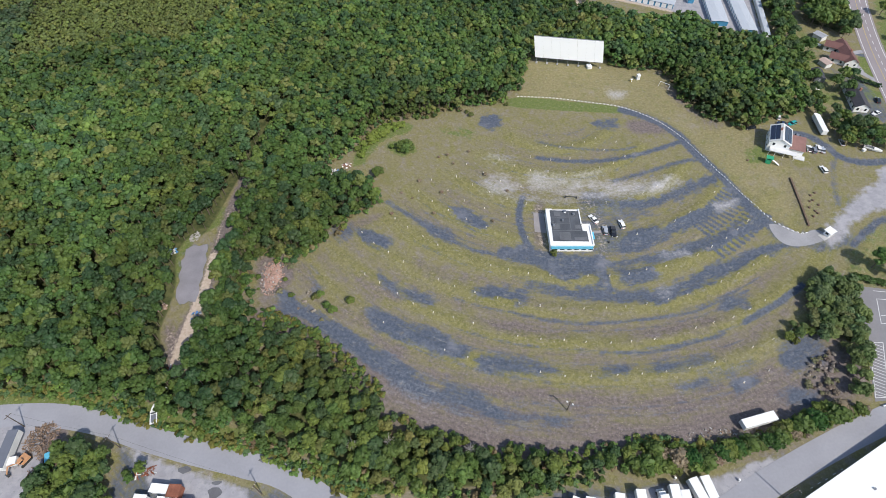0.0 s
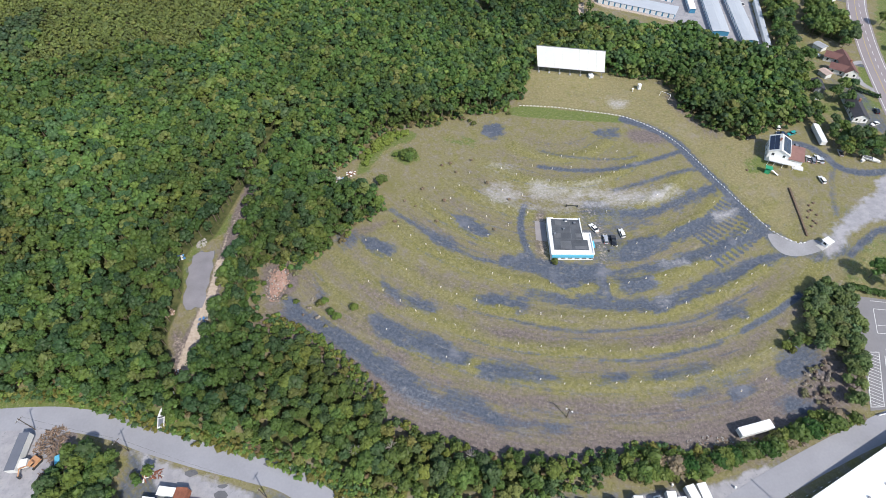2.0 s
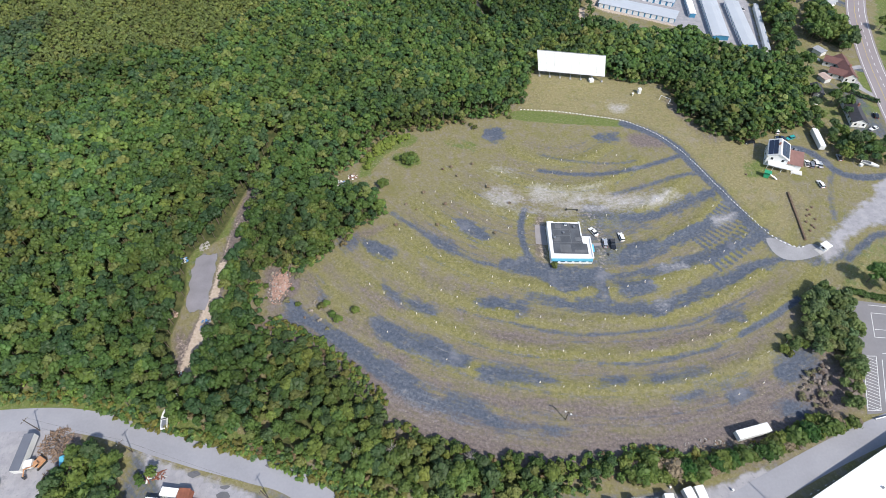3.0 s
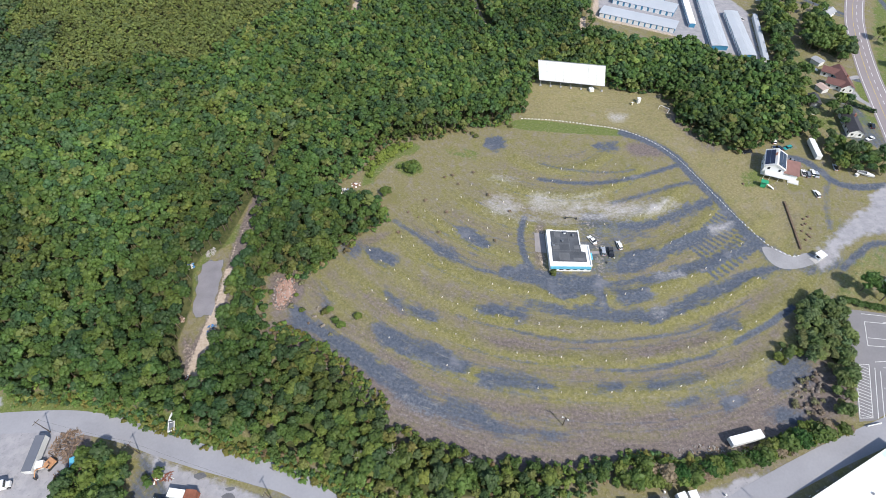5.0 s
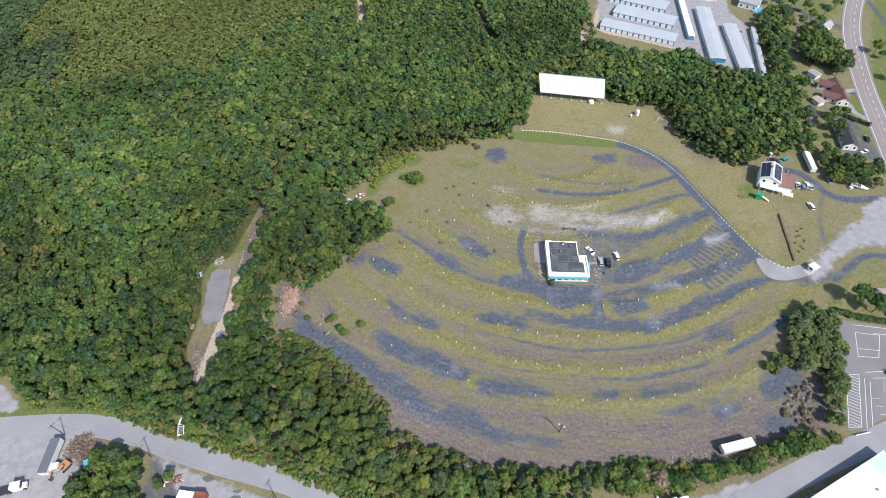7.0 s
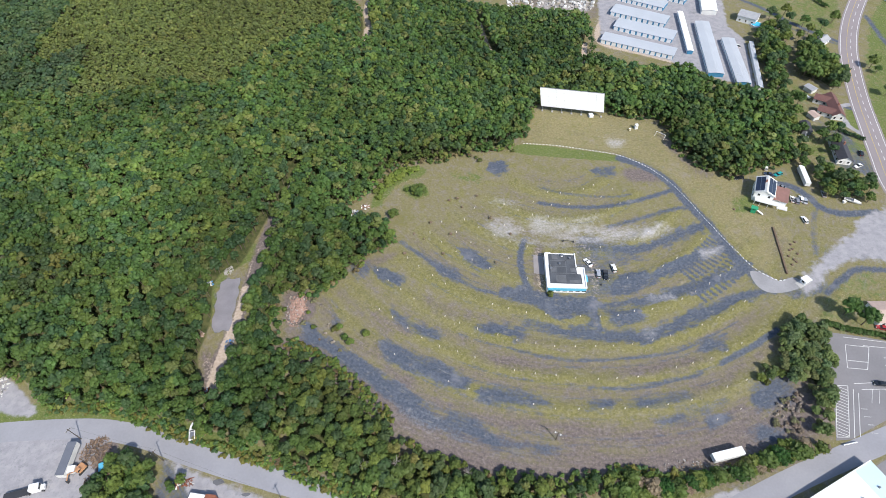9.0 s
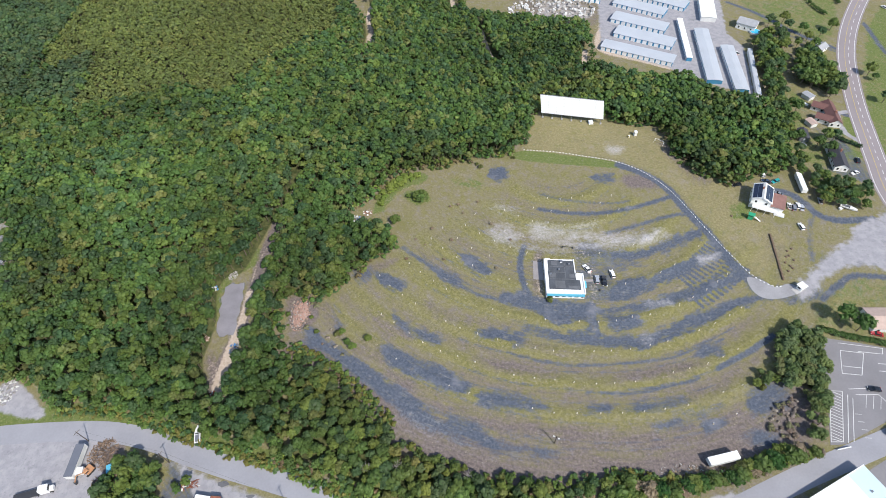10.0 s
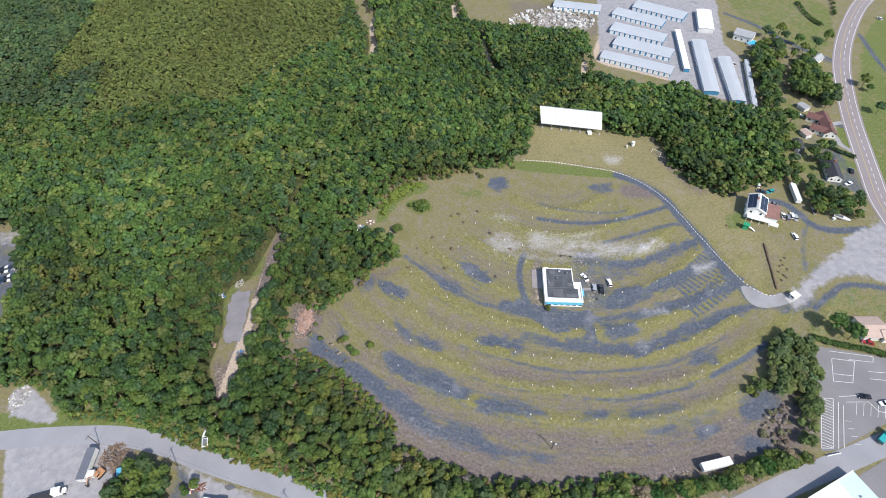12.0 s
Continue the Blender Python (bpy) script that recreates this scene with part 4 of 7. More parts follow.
ground_mesh = mesh_from("ground", verts, quads, 4, ground_material(), {
    "cover_a": np.column_stack([LAND["gravel"], LAND["pale"], LAND["earth"]]),
    "cover_b": np.column_stack([LAND["lawn"], LAND["forest"], LAND["tan"]]),
    "cover_c": np.column_stack([LAND["row"], LAND["sand"], LAND["yard"]])})
ground_mesh.polygons.foreach_set("use_smooth", np.ones(len(quads), bool))
ground = tagged(new("ground", ground_mesh), "dry grass field with curved gravel parking lanes and woodland floor", "ground", kind="structure")


# ---- building helpers ----
def part(name, bm, material, parent, label=""):
    """Links a bmesh as one mesh object under a thing or a part."""
    me = bpy.data.meshes.new(name)
    bm.to_mesh(me)
    bm.free()
    me.materials.append(material)
    ob = new(name, me)
    ob.parent = parent
    return tagged(ob, label) if label else ob


def thing(name, m, label, category, group="", kind=""):
    ob = new(name)
    ob.empty_display_size = 0.5
    ob.matrix_world = m
    return tagged(ob, label, category, group, kind)


def mesh_thing(name, bm, material, m, label, category, group="", kind=""):
    me = bpy.data.meshes.new(name)
    bm.to_mesh(me)
    bm.free()
    me.materials.append(material)
    ob = new(name, me)
    ob.matrix_world = m
    return tagged(ob, label, category, group, kind)


def box(bm, x0, x1, y0, y1, z0, z1, bevel=0.0):
    vs = [bm.verts.new((x, y, z)) for z in (z0, z1) for x, y in ((x0, y0), (x1, y0), (x1, y1), (x0, y1))]
    fs = [bm.faces.new([vs[i] for i in q]) for q in ((3, 2, 1, 0), (4, 5, 6, 7), (0, 1, 5, 4), (1, 2, 6, 5), (2, 3, 7, 6), (3, 0, 4, 7))]
    if bevel:
        edges = {e for f in fs for e in f.edges}
        bmesh.ops.bevel(bm, geom=list(edges), offset=bevel, segments=2, affect="EDGES", profile=0.5)
    return bm


def boxed(*a, bevel=0.0):
    return box(bmesh.new(), *a, bevel=bevel)


def rod(bm, a, b, r, sides=6, r2=None):
    """A round bar from a to b."""
    a, b = Vector(a), Vector(b)
    d = b - a
    q = d.to_track_quat("Z", "Y")
    rings = []
    for p, rr in ((a, r), (b, r if r2 is None else r2)):
        rings.append([bm.verts.new(p + q @ Vector((rr * math.cos(k * math.tau / sides), rr * math.sin(k * math.tau / sides), 0))) for k in range(sides)])
    for k in range(sides):
        bm.faces.new((rings[0][k], rings[0][(k + 1) % sides], rings[1][(k + 1) % sides], rings[1][k]))
    bm.faces.new(rings[0][::-1])
    bm.faces.new(rings[1])
    return bm


def prism(bm, outline, z0, z1):
    """A solid that stands on an outline."""
    lo = [bm.verts.new((*p, z0)) for p in outline]
    hi = [bm.verts.new((*p, z1)) for p in outline]
    n = len(outline)
    for k in range(n):
        bm.faces.new((lo[k], lo[(k + 1) % n], hi[(k + 1) % n], hi[k]))
    bm.faces.new(lo[::-1])
    bm.faces.new(hi)
    bmesh.ops.recalc_face_normals(bm, faces=bm.faces)
    return bm


def side_profile(bm, outline, x0, x1):
    """A solid with an outline in y and z, drawn out along x."""
    lo = [bm.verts.new((x0, *p)) for p in outline]
    hi = [bm.verts.new((x1, *p)) for p in outline]
    n = len(outline)
    for k in range(n):
        bm.faces.new((lo[k], lo[(k + 1) % n], hi[(k + 1) % n], hi[k]))
    bm.faces.new(lo[::-1])
    bm.faces.new(hi)
    bmesh.ops.recalc_face_normals(bm, faces=bm.faces)
    return bm


def at_line(a, b, z=None):
    """A pose midway between a and b with its y axis along them; also their distance."""
    mx, my = (a[0] + b[0]) / 2, (a[1] + b[1]) / 2
    yaw = math.degrees(math.atan2(b[1] - a[1], b[0] - a[0])) - 90
    return pose(mx, my, ground_z(mx, my) if z is None else z, 0, 0, yaw), math.dist(a, b)


def ribbon(bm, line, width, z0, z1, shift=0.0):
    """A flat strip with a little thickness along a line."""
    L = []
    for i, p in enumerate(line):
        a, b = line[max(i - 1, 0)], line[min(i + 1, len(line) - 1)]
        t = Vector((b[0] - a[0], b[1] - a[1])).normalized()
        nrm = Vector((-t.y, t.x))
        p = Vector(p) + nrm * shift
        L.append([bm.verts.new((*(p + nrm * s * width / 2), z)) for s, z in ((1, z0), (1, z1), (-1, z1), (-1, z0))])
    for a, b in zip(L, L[1:]):
        for k in range(3):
            bm.faces.new((a[k], a[k + 1], b[k + 1], b[k]))
    bmesh.ops.recalc_face_normals(bm, faces=bm.faces)
    return bm


# ---- roads and hard ground ----
ROAD = smooth([(-243.0, -56.6), (-219.1, -54.1), (-200.7, -52.5), (-179.7, -51.8), (-164.4, -52.5), (-148.4, -55.9), (-134.3, -60.9), (-118.7, -65.9), (-101.5, -70.8), (-89.0, -74.8)] + [(-71.4, -85.2), (-46.5, -94.1), (-18.4, -98.7), (11.9, -96.8), (30.1, -92.1)] + [(52.6, -82.3), (76.6, -72.9), (100.1, -64.9), (116.8, -59.3), (151.0, -47.9)], 8)
road = mesh_thing("road", ribbon(bmesh.new(), ROAD, 7.6, -0.2, 0.06), M_ASPHALT, Matrix(), "pale worn asphalt lane past the field", "road", kind="structure")
HIGHWAY = smooth([(383.2, 369.1), (316.7, 311.8), (288.8, 286.9), (267.9, 264.6), (240.1, 225.1), (220.9, 190.7), (208.1, 159.6), (198.3, 131.8), (190.8, 106.4), (184.3, 83.5), (178.8, 62.5), (176.4, 35.3), (170.5, 2.8)], 8)
highway = mesh_thing("road_highway", ribbon(bmesh.new(), HIGHWAY, 11.5, -0.2, 0.08), M_HIGHWAY, Matrix(), "curving two-lane highway with white edge lines", "road", kind="structure")
for s in (-4.6, 4.6):
    part("edge_line", ribbon(bmesh.new(), HIGHWAY, 0.3, 0.07, 0.095, s), M_LINE, highway)
part("centre_line", ribbon(bmesh.new(), HIGHWAY, 0.2, 0.07, 0.095, -0.9), M_YELLOW, highway)
dash = bmesh.new()
for i in range(0, len(HIGHWAY) - 1, 2):
    ribbon(dash, [HIGHWAY[i], HIGHWAY[i + 1]], 0.28, 0.07, 0.095, 1.4)
part("dashed_line", dash, M_LINE, highway)

LOT = [(107.0, -18.9), (121.4, -21.9), (149.4, -29.1), (147.9, -46.1), (118.8, -52.6), (97.2, -61.7), (91.8, -62.0), (100.5, -40.7)]
lot = mesh_thing("pavement", prism(bmesh.new(), LOT, -0.3, 0.05), M_LOT, Matrix(), "grey asphalt parking lot with painted stalls", "parking lot", kind="structure")


def paint(line, width=0.22):
    part("painted_line", ribbon(bmesh.new(), line, width * 0.7, 0.045, 0.07), M_LINE, lot)


for ln in ([(112.9, -25.1), (121.3, -26.5)], [(121.3, -26.5), (116.0, -35.8)], [(116.0, -35.8), (109.0, -34.9)], [(109.0, -34.9), (112.9, -25.1)], [(110.7, -31.8), (117.9, -32.9)],
           [(113.6, -21.7), (129.6, -24.6)], [(129.6, -24.6), (128.3, -27.1)], [(119.5, -25.7), (128.3, -27.1)], [(124.5, -31.1), (131.2, -31.9)], [(123.3, -34.2), (129.9, -35.1)],
           [(101.1, -41.8), (105.5, -42.1)], [(105.5, -42.1), (96.8, -60.9)], [(96.8, -60.9), (92.6, -60.8)], [(101.1, -41.8), (92.6, -60.8)],
           [(98.4, -61.3), (106.8, -43.5)], [(100.5, -60.9), (108.0, -44.9)], [(109.8, -43.6), (118.1, -43.7)], [(118.1, -43.7), (119.8, -47.4)], [(119.8, -47.4), (123.5, -48.6)], [(108.1, -41.3), (118.5, -41.0)]):
    paint(ln, 0.3)
h0, h1, h2, h3 = [(101.1, -41.8), (105.5, -42.1), (96.8, -60.9), (92.6, -60.8)]
for k in range(17):
    a, b = k / 17, min((k + 1.6) / 17, 1)
    paint([(h0[0] + (h3[0] - h0[0]) * a, h0[1] + (h3[1] - h0[1]) * a), (h1[0] + (h2[0] - h1[0]) * b, h1[1] + (h2[1] - h1[1]) * b)], 0.25)
for k in range(6):
    paint([(113.5, -43.9), (110.8, -48.8)] if k == 0 else [(p[0] + k * 1.05 * 2.4, p[1] - k * 0.32) for p in [(113.5, -43.9), (110.8, -48.8)]], 0.2)
s0, s1 = [(105.8, -50.9), (108.0, -51.1)]
for k in range(4):
    paint([(s0[0] - k * 0.3, s0[1] - k * 2.9), (s1[0] - k * 0.3, s1[1] - k * 2.9)], 0.2)

mesh_thing("gravel_pad", prism(bmesh.new(), PAD, -0.2, 0.06), M_PAD, Matrix(), "lilac-grey stone chip pad in a woodland clearing", "gravel pad", kind="structure")
mesh_thing("pavement_stand_west", prism(bmesh.new(), [(-1.8, 23.6), (2.2, 23.5), (1.4, 5.6), (-3.6, 5.8)], -0.2, 0.05), M_SLAB, Matrix(), "lilac-grey concrete walk beside the refreshment stand", "pavement", kind="structure")
mesh_thing("pavement_stand_east", prism(bmesh.new(), [(18.2, 12.6), (24.6, 12.2), (23.9, 4.0), (17.8, 4.2)], -0.2, 0.05), M_SLAB, Matrix(), "lilac-grey concrete walk beside the refreshment stand", "pavement", kind="structure")
YARD_LOT = [(100.9, -70.6), (111.9, -65.5), (131.9, -58.8), (141.6, -63.0), (119.8, -91.8), (95.3, -91.5)]
mesh_thing("pavement_yard", prism(bmesh.new(), YARD_LOT, -0.3, 0.05), M_LOT, Matrix(), "grey asphalt yard behind the warehouse", "pavement", kind="structure")
APRON = [(90.3, 11.6), (89.9, 4.8), (92.8, 0.7), (98.9, -0.1), (107.2, 2.1), (109.7, 5.5), (106.5, 7.7), (100.4, 5.9), (96.6, 9.6)]
mesh_thing("forecourt", prism(bmesh.new(), smooth(APRON, 3, True), -0.2, 0.05), M_APRON, Matrix(), "pale worn concrete apron before the ticket booth", "forecourt", kind="structure")


# ---- trees ----
GREENS = np.array([(0.070, 0.118, 0.030), (0.088, 0.132, 0.032), (0.046, 0.086, 0.033), (0.112, 0.150, 0.034), (0.060, 0.100, 0.038), (0.135, 0.155, 0.046)])
GREEN_ODDS = (0.30, 0.20, 0.15, 0.13, 0.13, 0.09)
rng = np.random.default_rng(7)
PHI = (1 + 5 ** 0.5) / 2
ICO_V = np.array([(-1, PHI, 0), (1, PHI, 0), (-1, -PHI, 0), (1, -PHI, 0), (0, -1, PHI), (0, 1, PHI), (0, -1, -PHI), (0, 1, -PHI), (PHI, 0, -1), (PHI, 0, 1), (-PHI, 0, -1), (-PHI, 0, 1)]) / math.hypot(1, PHI)
ICO_F = np.array([(0, 11, 5), (0, 5, 1), (0, 1, 7), (0, 7, 10), (0, 10, 11), (1, 5, 9), (5, 11, 4), (11, 10, 2), (10, 7, 6), (7, 1, 8), (3, 9, 4), (3, 4, 2), (3, 2, 6), (3, 6, 8), (3, 8, 9), (4, 9, 5), (2, 4, 11), (6, 2, 10), (8, 6, 7), (9, 8, 1)])


BALL_F = ICO_F[np.asarray(ICO_V)[ICO_F].mean(1)[:, 2] > -0.5]


def crown_arrays(centre, radius, height, clumps, tint, leaf):
    """A crown: ragged lobes of foliage at several heights, with loose leaf sprays on them. Vertices, triangles, colours."""
    half = np.array((radius, radius, height / 2))
    lobes = 4 if radius < 1.3 else int(np.clip(radius * 2.2 + clumps * 0.065, 6, 24))
    la = rng.uniform(0, 6.28) + np.arange(lobes) * 2.4 + rng.uniform(-0.4, 0.4, lobes)
    out = np.sqrt(np.linspace(0.02, 1.0, lobes)) * rng.uniform(0.66, 0.84)
    lc = np.column_stack([np.cos(la) * out, np.sin(la) * out, 0.56 - 0.85 * out ** 1.6 + rng.uniform(-0.16, 0.16, lobes)])
    ls = rng.uniform(0.26, 0.46, lobes) * (1.5 if lobes < 5 else min(1.0, (13 / lobes) ** 0.45))
    bv = np.asarray(ICO_V)
    reach = min(radius, height / 2)
    shade = tint[None] * rng.uniform(0.80, 1.22)
    co, tri, col, n = [], [], [], 0
    for k in range(lobes):
        rough = rng.uniform(0.62, 1.30, (len(bv), 1))
        spread = np.array((radius, radius, 0.35 * reach + 0.55 * radius)) * ls[k]
        co.append(lc[k] * half + bv * rough * spread)
        tri.append(BALL_F + n)
        n += len(bv)
        col.append(np.repeat(shade * rng.uniform(0.84, 1.16), len(bv), 0))
    which = rng.integers(0, lobes, clumps)
    u = rng.normal(0, 1, (clumps, 3))
    u[:, 2] = np.abs(u[:, 2]) * 0.9 - 0.25
    u /= np.linalg.norm(u, axis=1)[:, None]
    spread = np.array((radius, radius, 0.35 * reach + 0.55 * radius)) * ls[which][:, None]
    p = lc[which] * half + u * spread * rng.uniform(0.88, 1.22, (clumps, 1))
    nrm = u + rng.normal(0, 0.35, (clumps, 3)) + np.array((0, 0, 0.2))
    nrm /= np.linalg.norm(nrm, axis=1)[:, None]
    t1 = np.cross(nrm, rng.normal(0, 1, (clumps, 3)))
    t1 /= np.linalg.norm(t1, axis=1)[:, None]
    t2 = np.cross(nrm, t1)
    s = leaf * rng.uniform(0.5, 1.2, clumps)[:, None]
    quad = []
    for k in range(4):
        ang = k * math.pi / 2 + rng.uniform(-0.35, 0.35, clumps)[:, None]
        quad.append(p + (t1 * np.cos(ang) + t2 * np.sin(ang)) * s * rng.uniform(0.7, 1.25, clumps)[:, None] + nrm * s * (0.22 if k % 2 else -0.22))
    co.append(np.stack(quad, 1).reshape(-1, 3))
    base = np.arange(clumps)[:, None] * 4 + n
    tri += [np.concatenate([base + 1, base + 2, base + 3], 1), np.concatenate([base + 1, base + 3, base], 1)]
    col.append(np.repeat(shade * 1.04, clumps * 4, 0))
    return np.concatenate(co) + np.array(centre), np.concatenate(tri), np.concatenate(col)


def trunk_arrays(x, y, top, r, base=0.0):
    a = np.arange(3) * math.tau / 3
    lo = np.column_stack([x + r * np.cos(a), y + r * np.sin(a), np.full(3, base - 0.2)])
    hi = np.column_stack([x + 0.45 * r * np.cos(a), y + 0.45 * r * np.sin(a), np.full(3, top)])
    k = np.arange(3)
    tri = np.concatenate([np.column_stack([k, (k + 1) % 3, 3 + (k + 1) % 3]), np.column_stack([k, 3 + (k + 1) % 3, 3 + k])])
    return np.concatenate([lo, hi]), tri


def scatter(poly, gap, holes=(), outer=None):
    """Places in a polygon about gap apart, and their distance from the edge of the wood."""
    xs, ys = zip(*poly)
    x0, x1, y0, y1 = max(min(xs), -440), max(xs), min(ys), min(max(ys), 350)
    gxs, gys = np.meshgrid(np.arange(x0, x1, gap), np.arange(y0, y1, gap * 0.87))
    gxs = gxs + (np.arange(gxs.shape[0]) % 2)[:, None] * gap / 2
    x = (gxs + rng.uniform(-0.42, 0.42, gxs.shape) * gap).ravel()
    y = (gys + rng.uniform(-0.42, 0.42, gys.shape) * gap).ravel()
    border = outer or poly
    edge = dist_line(x, y, border + border[:1])
    keep = in_poly(x, y, poly) & in_poly(x, y, border) & (edge > 0.9)
    for h in holes:
        keep &= ~in_poly(x, y, h)
    for tw, tl in TRAILS:
        keep &= dist_line(x, y, smooth(tl)) > tw + 1.5
    return x[keep], y[keep], edge[keep]


OLIVE = [(-345.1, 372.1), (-322.0, 306.7), (-313.4, 256.6), (-306.4, 179.3), (-292.6, 198.7), (-276.2, 210.8), (-266.7, 174.6), (-263.3, 147.4), (-230.0, 152.1), (-205.5, 164.4), (-177.5, 153.2), (-157.2, 193.6), (-116.5, 236.1), (-120.8, 360.5)]
# shade of a far ridge and a valley fold, painted on flat ground's trees
RIDGE_SHADE = [(-595.1, 464.6), (-347.2, 396.5), (-323.4, 306.8), (-314.3, 256.6), (-312.2, 212.2), (-310.9, 184.6), (-309.1, 160.7), (-370.7, 151.1)]
FOLD_SHADE = [(-306.4, 176.1), (-296.7, 190.7), (-276.5, 208.7), (-268.3, 177.9), (-265.7, 149.8), (-299.1, 156.2), (-315.7, 160.9)]


def tint_at(x, y):
    t = GREENS[rng.choice(6, p=GREEN_ODDS)].copy()
    s = noise.noise(Vector((x * 0.018, y * 0.018, 3.0)))
    t *= 1.2 + 0.55 * s + 0.25 * noise.noise(Vector((x * 0.06, y * 0.06, 5.0)))
    t[0] *= 1 + 0.3 * max(0, noise.noise(Vector((x * 0.03, y * 0.03, 9.0))))
    return t


class Wood:
    """Trees that stand too close to count, gathered into one wood with its trunks."""

    def __init__(self):
        self.co, self.tri, self.col, self.n = [], [], [], 0
        self.tco, self.ttri, self.tn = [], [], 0

    def add(self, x, y, radius, top, low, clumps, tint, leaf):
        co, tri, col = crown_arrays((x, y, (top + low) / 2), radius, top - low, clumps, tint, leaf)
        self.co.append(co)
        self.tri.append(tri + self.n)
        self.col.append(col)
        self.n += len(co)
        co, tri = trunk_arrays(x, y, (top + low) / 2, 0.16)
        self.tco.append(co)
        self.ttri.append(tri + self.tn)
        self.tn += len(co)

    def finish(self, label):
        me = mesh_from("woodland", np.concatenate(self.co), np.concatenate(self.tri), 3, M_LEAF, {"tint": np.concatenate(self.col)})
        ob = tagged(new("woodland", me), label, "woodland", kind="stuff")
        tm = mesh_from("trunks", np.concatenate(self.tco), np.concatenate(self.ttri), 3, M_BARK)
        new("trunks", tm).parent = ob
        return ob


def fill_wood(poly, gap, label, holes=(), tall=(7.8, 12.0), wide=(1.9, 3.3), gain=(1.0, 1.0, 1.0), outer=None, olive=False, rim=0.66):
    wood = Wood()
    xs, ys, ed = scatter(poly, gap, holes, outer)
    dark = in_poly(xs, ys, RIDGE_SHADE) | in_poly(xs, ys, FOLD_SHADE)
    for x, y, e, dk in zip(xs, ys, ed, dark):
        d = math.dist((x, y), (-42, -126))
        beyond = x < -250 - 0.53 * y or y > 318
        if beyond and rng.random() < 0.72:
            continue
        scale = rim + (1 - rim) * min(e / 7, 1)
        u = rng.random() ** 1.6
        r = (wide[0] + (wide[1] - wide[0]) * u) * scale
        top = (tall[0] + (tall[1] - tall[0]) * (0.6 * u + 0.4 * rng.random())) * scale
        # distance haze put into the tint: crowns nearer the camera are darker
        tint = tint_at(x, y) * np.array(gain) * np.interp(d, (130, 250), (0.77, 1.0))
        if olive:
            tint = tint * 0.42 + np.array((0.134, 0.156, 0.046)) * 0.72
        elif dk:
            # ridge and fold shading mixed into the crown colour
            tint = tint * 0.5 + np.array((0.062, 0.096, 0.056)) * 0.5
        if d > 230:
            r *= 1.12
        clumps = int(np.interp(d, (110, 200, 300, 420), (150, 58, 20, 9)))
        if beyond:
            clumps, r = 4, r * 1.3
        leaf = np.interp(d, (120, 220, 420), (0.38, 0.48, 0.70))
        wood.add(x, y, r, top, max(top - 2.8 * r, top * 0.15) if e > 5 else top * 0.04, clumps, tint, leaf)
        if e < 5.5 and d < 330:
            for _ in range(3):
                bx, by = x + rng.uniform(-2.8, 2.8), y + rng.uniform(-2.8, 2.8)
                if any(in_poly(np.array([bx]), np.array([by]), h)[0] for h in holes) or not in_poly(np.array([bx]), np.array([by]), outer or poly)[0]:
                    continue
                dry = rng.random() < 0.16
                wood.add(bx, by, rng.uniform(0.7, 1.5), rng.uniform(1.2, 3.0), 0.0, 30, np.array((0.20, 0.155, 0.085)) if dry else tint_at(bx, by) * 1.25, 0.4)
    return wood.finish(label)


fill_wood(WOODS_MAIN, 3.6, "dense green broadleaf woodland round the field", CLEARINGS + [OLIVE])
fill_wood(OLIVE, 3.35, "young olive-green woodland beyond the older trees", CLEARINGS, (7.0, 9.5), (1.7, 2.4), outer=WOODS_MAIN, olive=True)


def crown_mesh(radius, height, clumps, tint, leaf):
    co, tri, col = crown_arrays((0, 0, 0), radius, height, clumps, np.array(tint), leaf)
    return mesh_from("crown", co, tri, 3, M_LEAF, {"tint": col})


def tree_kind(label, category, radius, top, low, clumps, tint, leaf, name="tree", group="trees", dead=False):
    """A tree: tapered trunk, limbs and a crown."""
    ob = tagged(new(name), label, category, group)
    ob.empty_display_size = 0.5
    lb = bmesh.new()
    rod(lb, (0, 0, -0.2), (0.1, 0, (top + low) / 2), 0.2, 7, 0.1)
    for k in range(7 if not dead else 26):
        a = k * 2.4 + rng.uniform(0, 0.5)
        z = low + (top - low) * rng.uniform(0.0, 0.45)
        reach = radius * rng.uniform(0.5, 0.9)
        rod(lb, (0, 0, z), (reach * math.cos(a), reach * math.sin(a), z + reach * (0.9 if not dead else 1.1)), 0.07, 4, 0.02)
    part("trunk", lb, M_DEADWOOD if dead else M_BARK, ob)
    if not dead:
        c = new("crown", crown_mesh(radius, top - low, clumps, tint, leaf))
        c.parent = ob
        c.location = (0, 0, (top + low) / 2)
    return ob


BROAD = [tree_kind("green broadleaf tree at the edge of the field", "tree", r, t, t * 0.16, 200, np.array(g) * 1.0, 0.46, group="broadleaf trees")
         for r, t, g in ((3.0, 8.5, GREENS[0] * 1.1), (3.4, 9.5, GREENS[1]), (2.6, 8.0, GREENS[2] * 1.2), (3.2, 9.0, GREENS[3]), (2.8, 7.5, GREENS[0] * 1.25), (3.6, 10.0, GREENS[4] * 1.1))]
THICKET = [tree_kind("slim light green tree beside the parking lot", "tree", r, t, t * 0.06, 230, np.array(g) * 1.3, 0.42, group="thicket trees")
           for r, t, g in ((2.3, 6.4, (0.115, 0.150, 0.050)), (2.7, 7.4, (0.100, 0.140, 0.045)), (1.9, 4.8, (0.140, 0.155, 0.060)), (2.5, 6.8, (0.090, 0.130, 0.055)))]
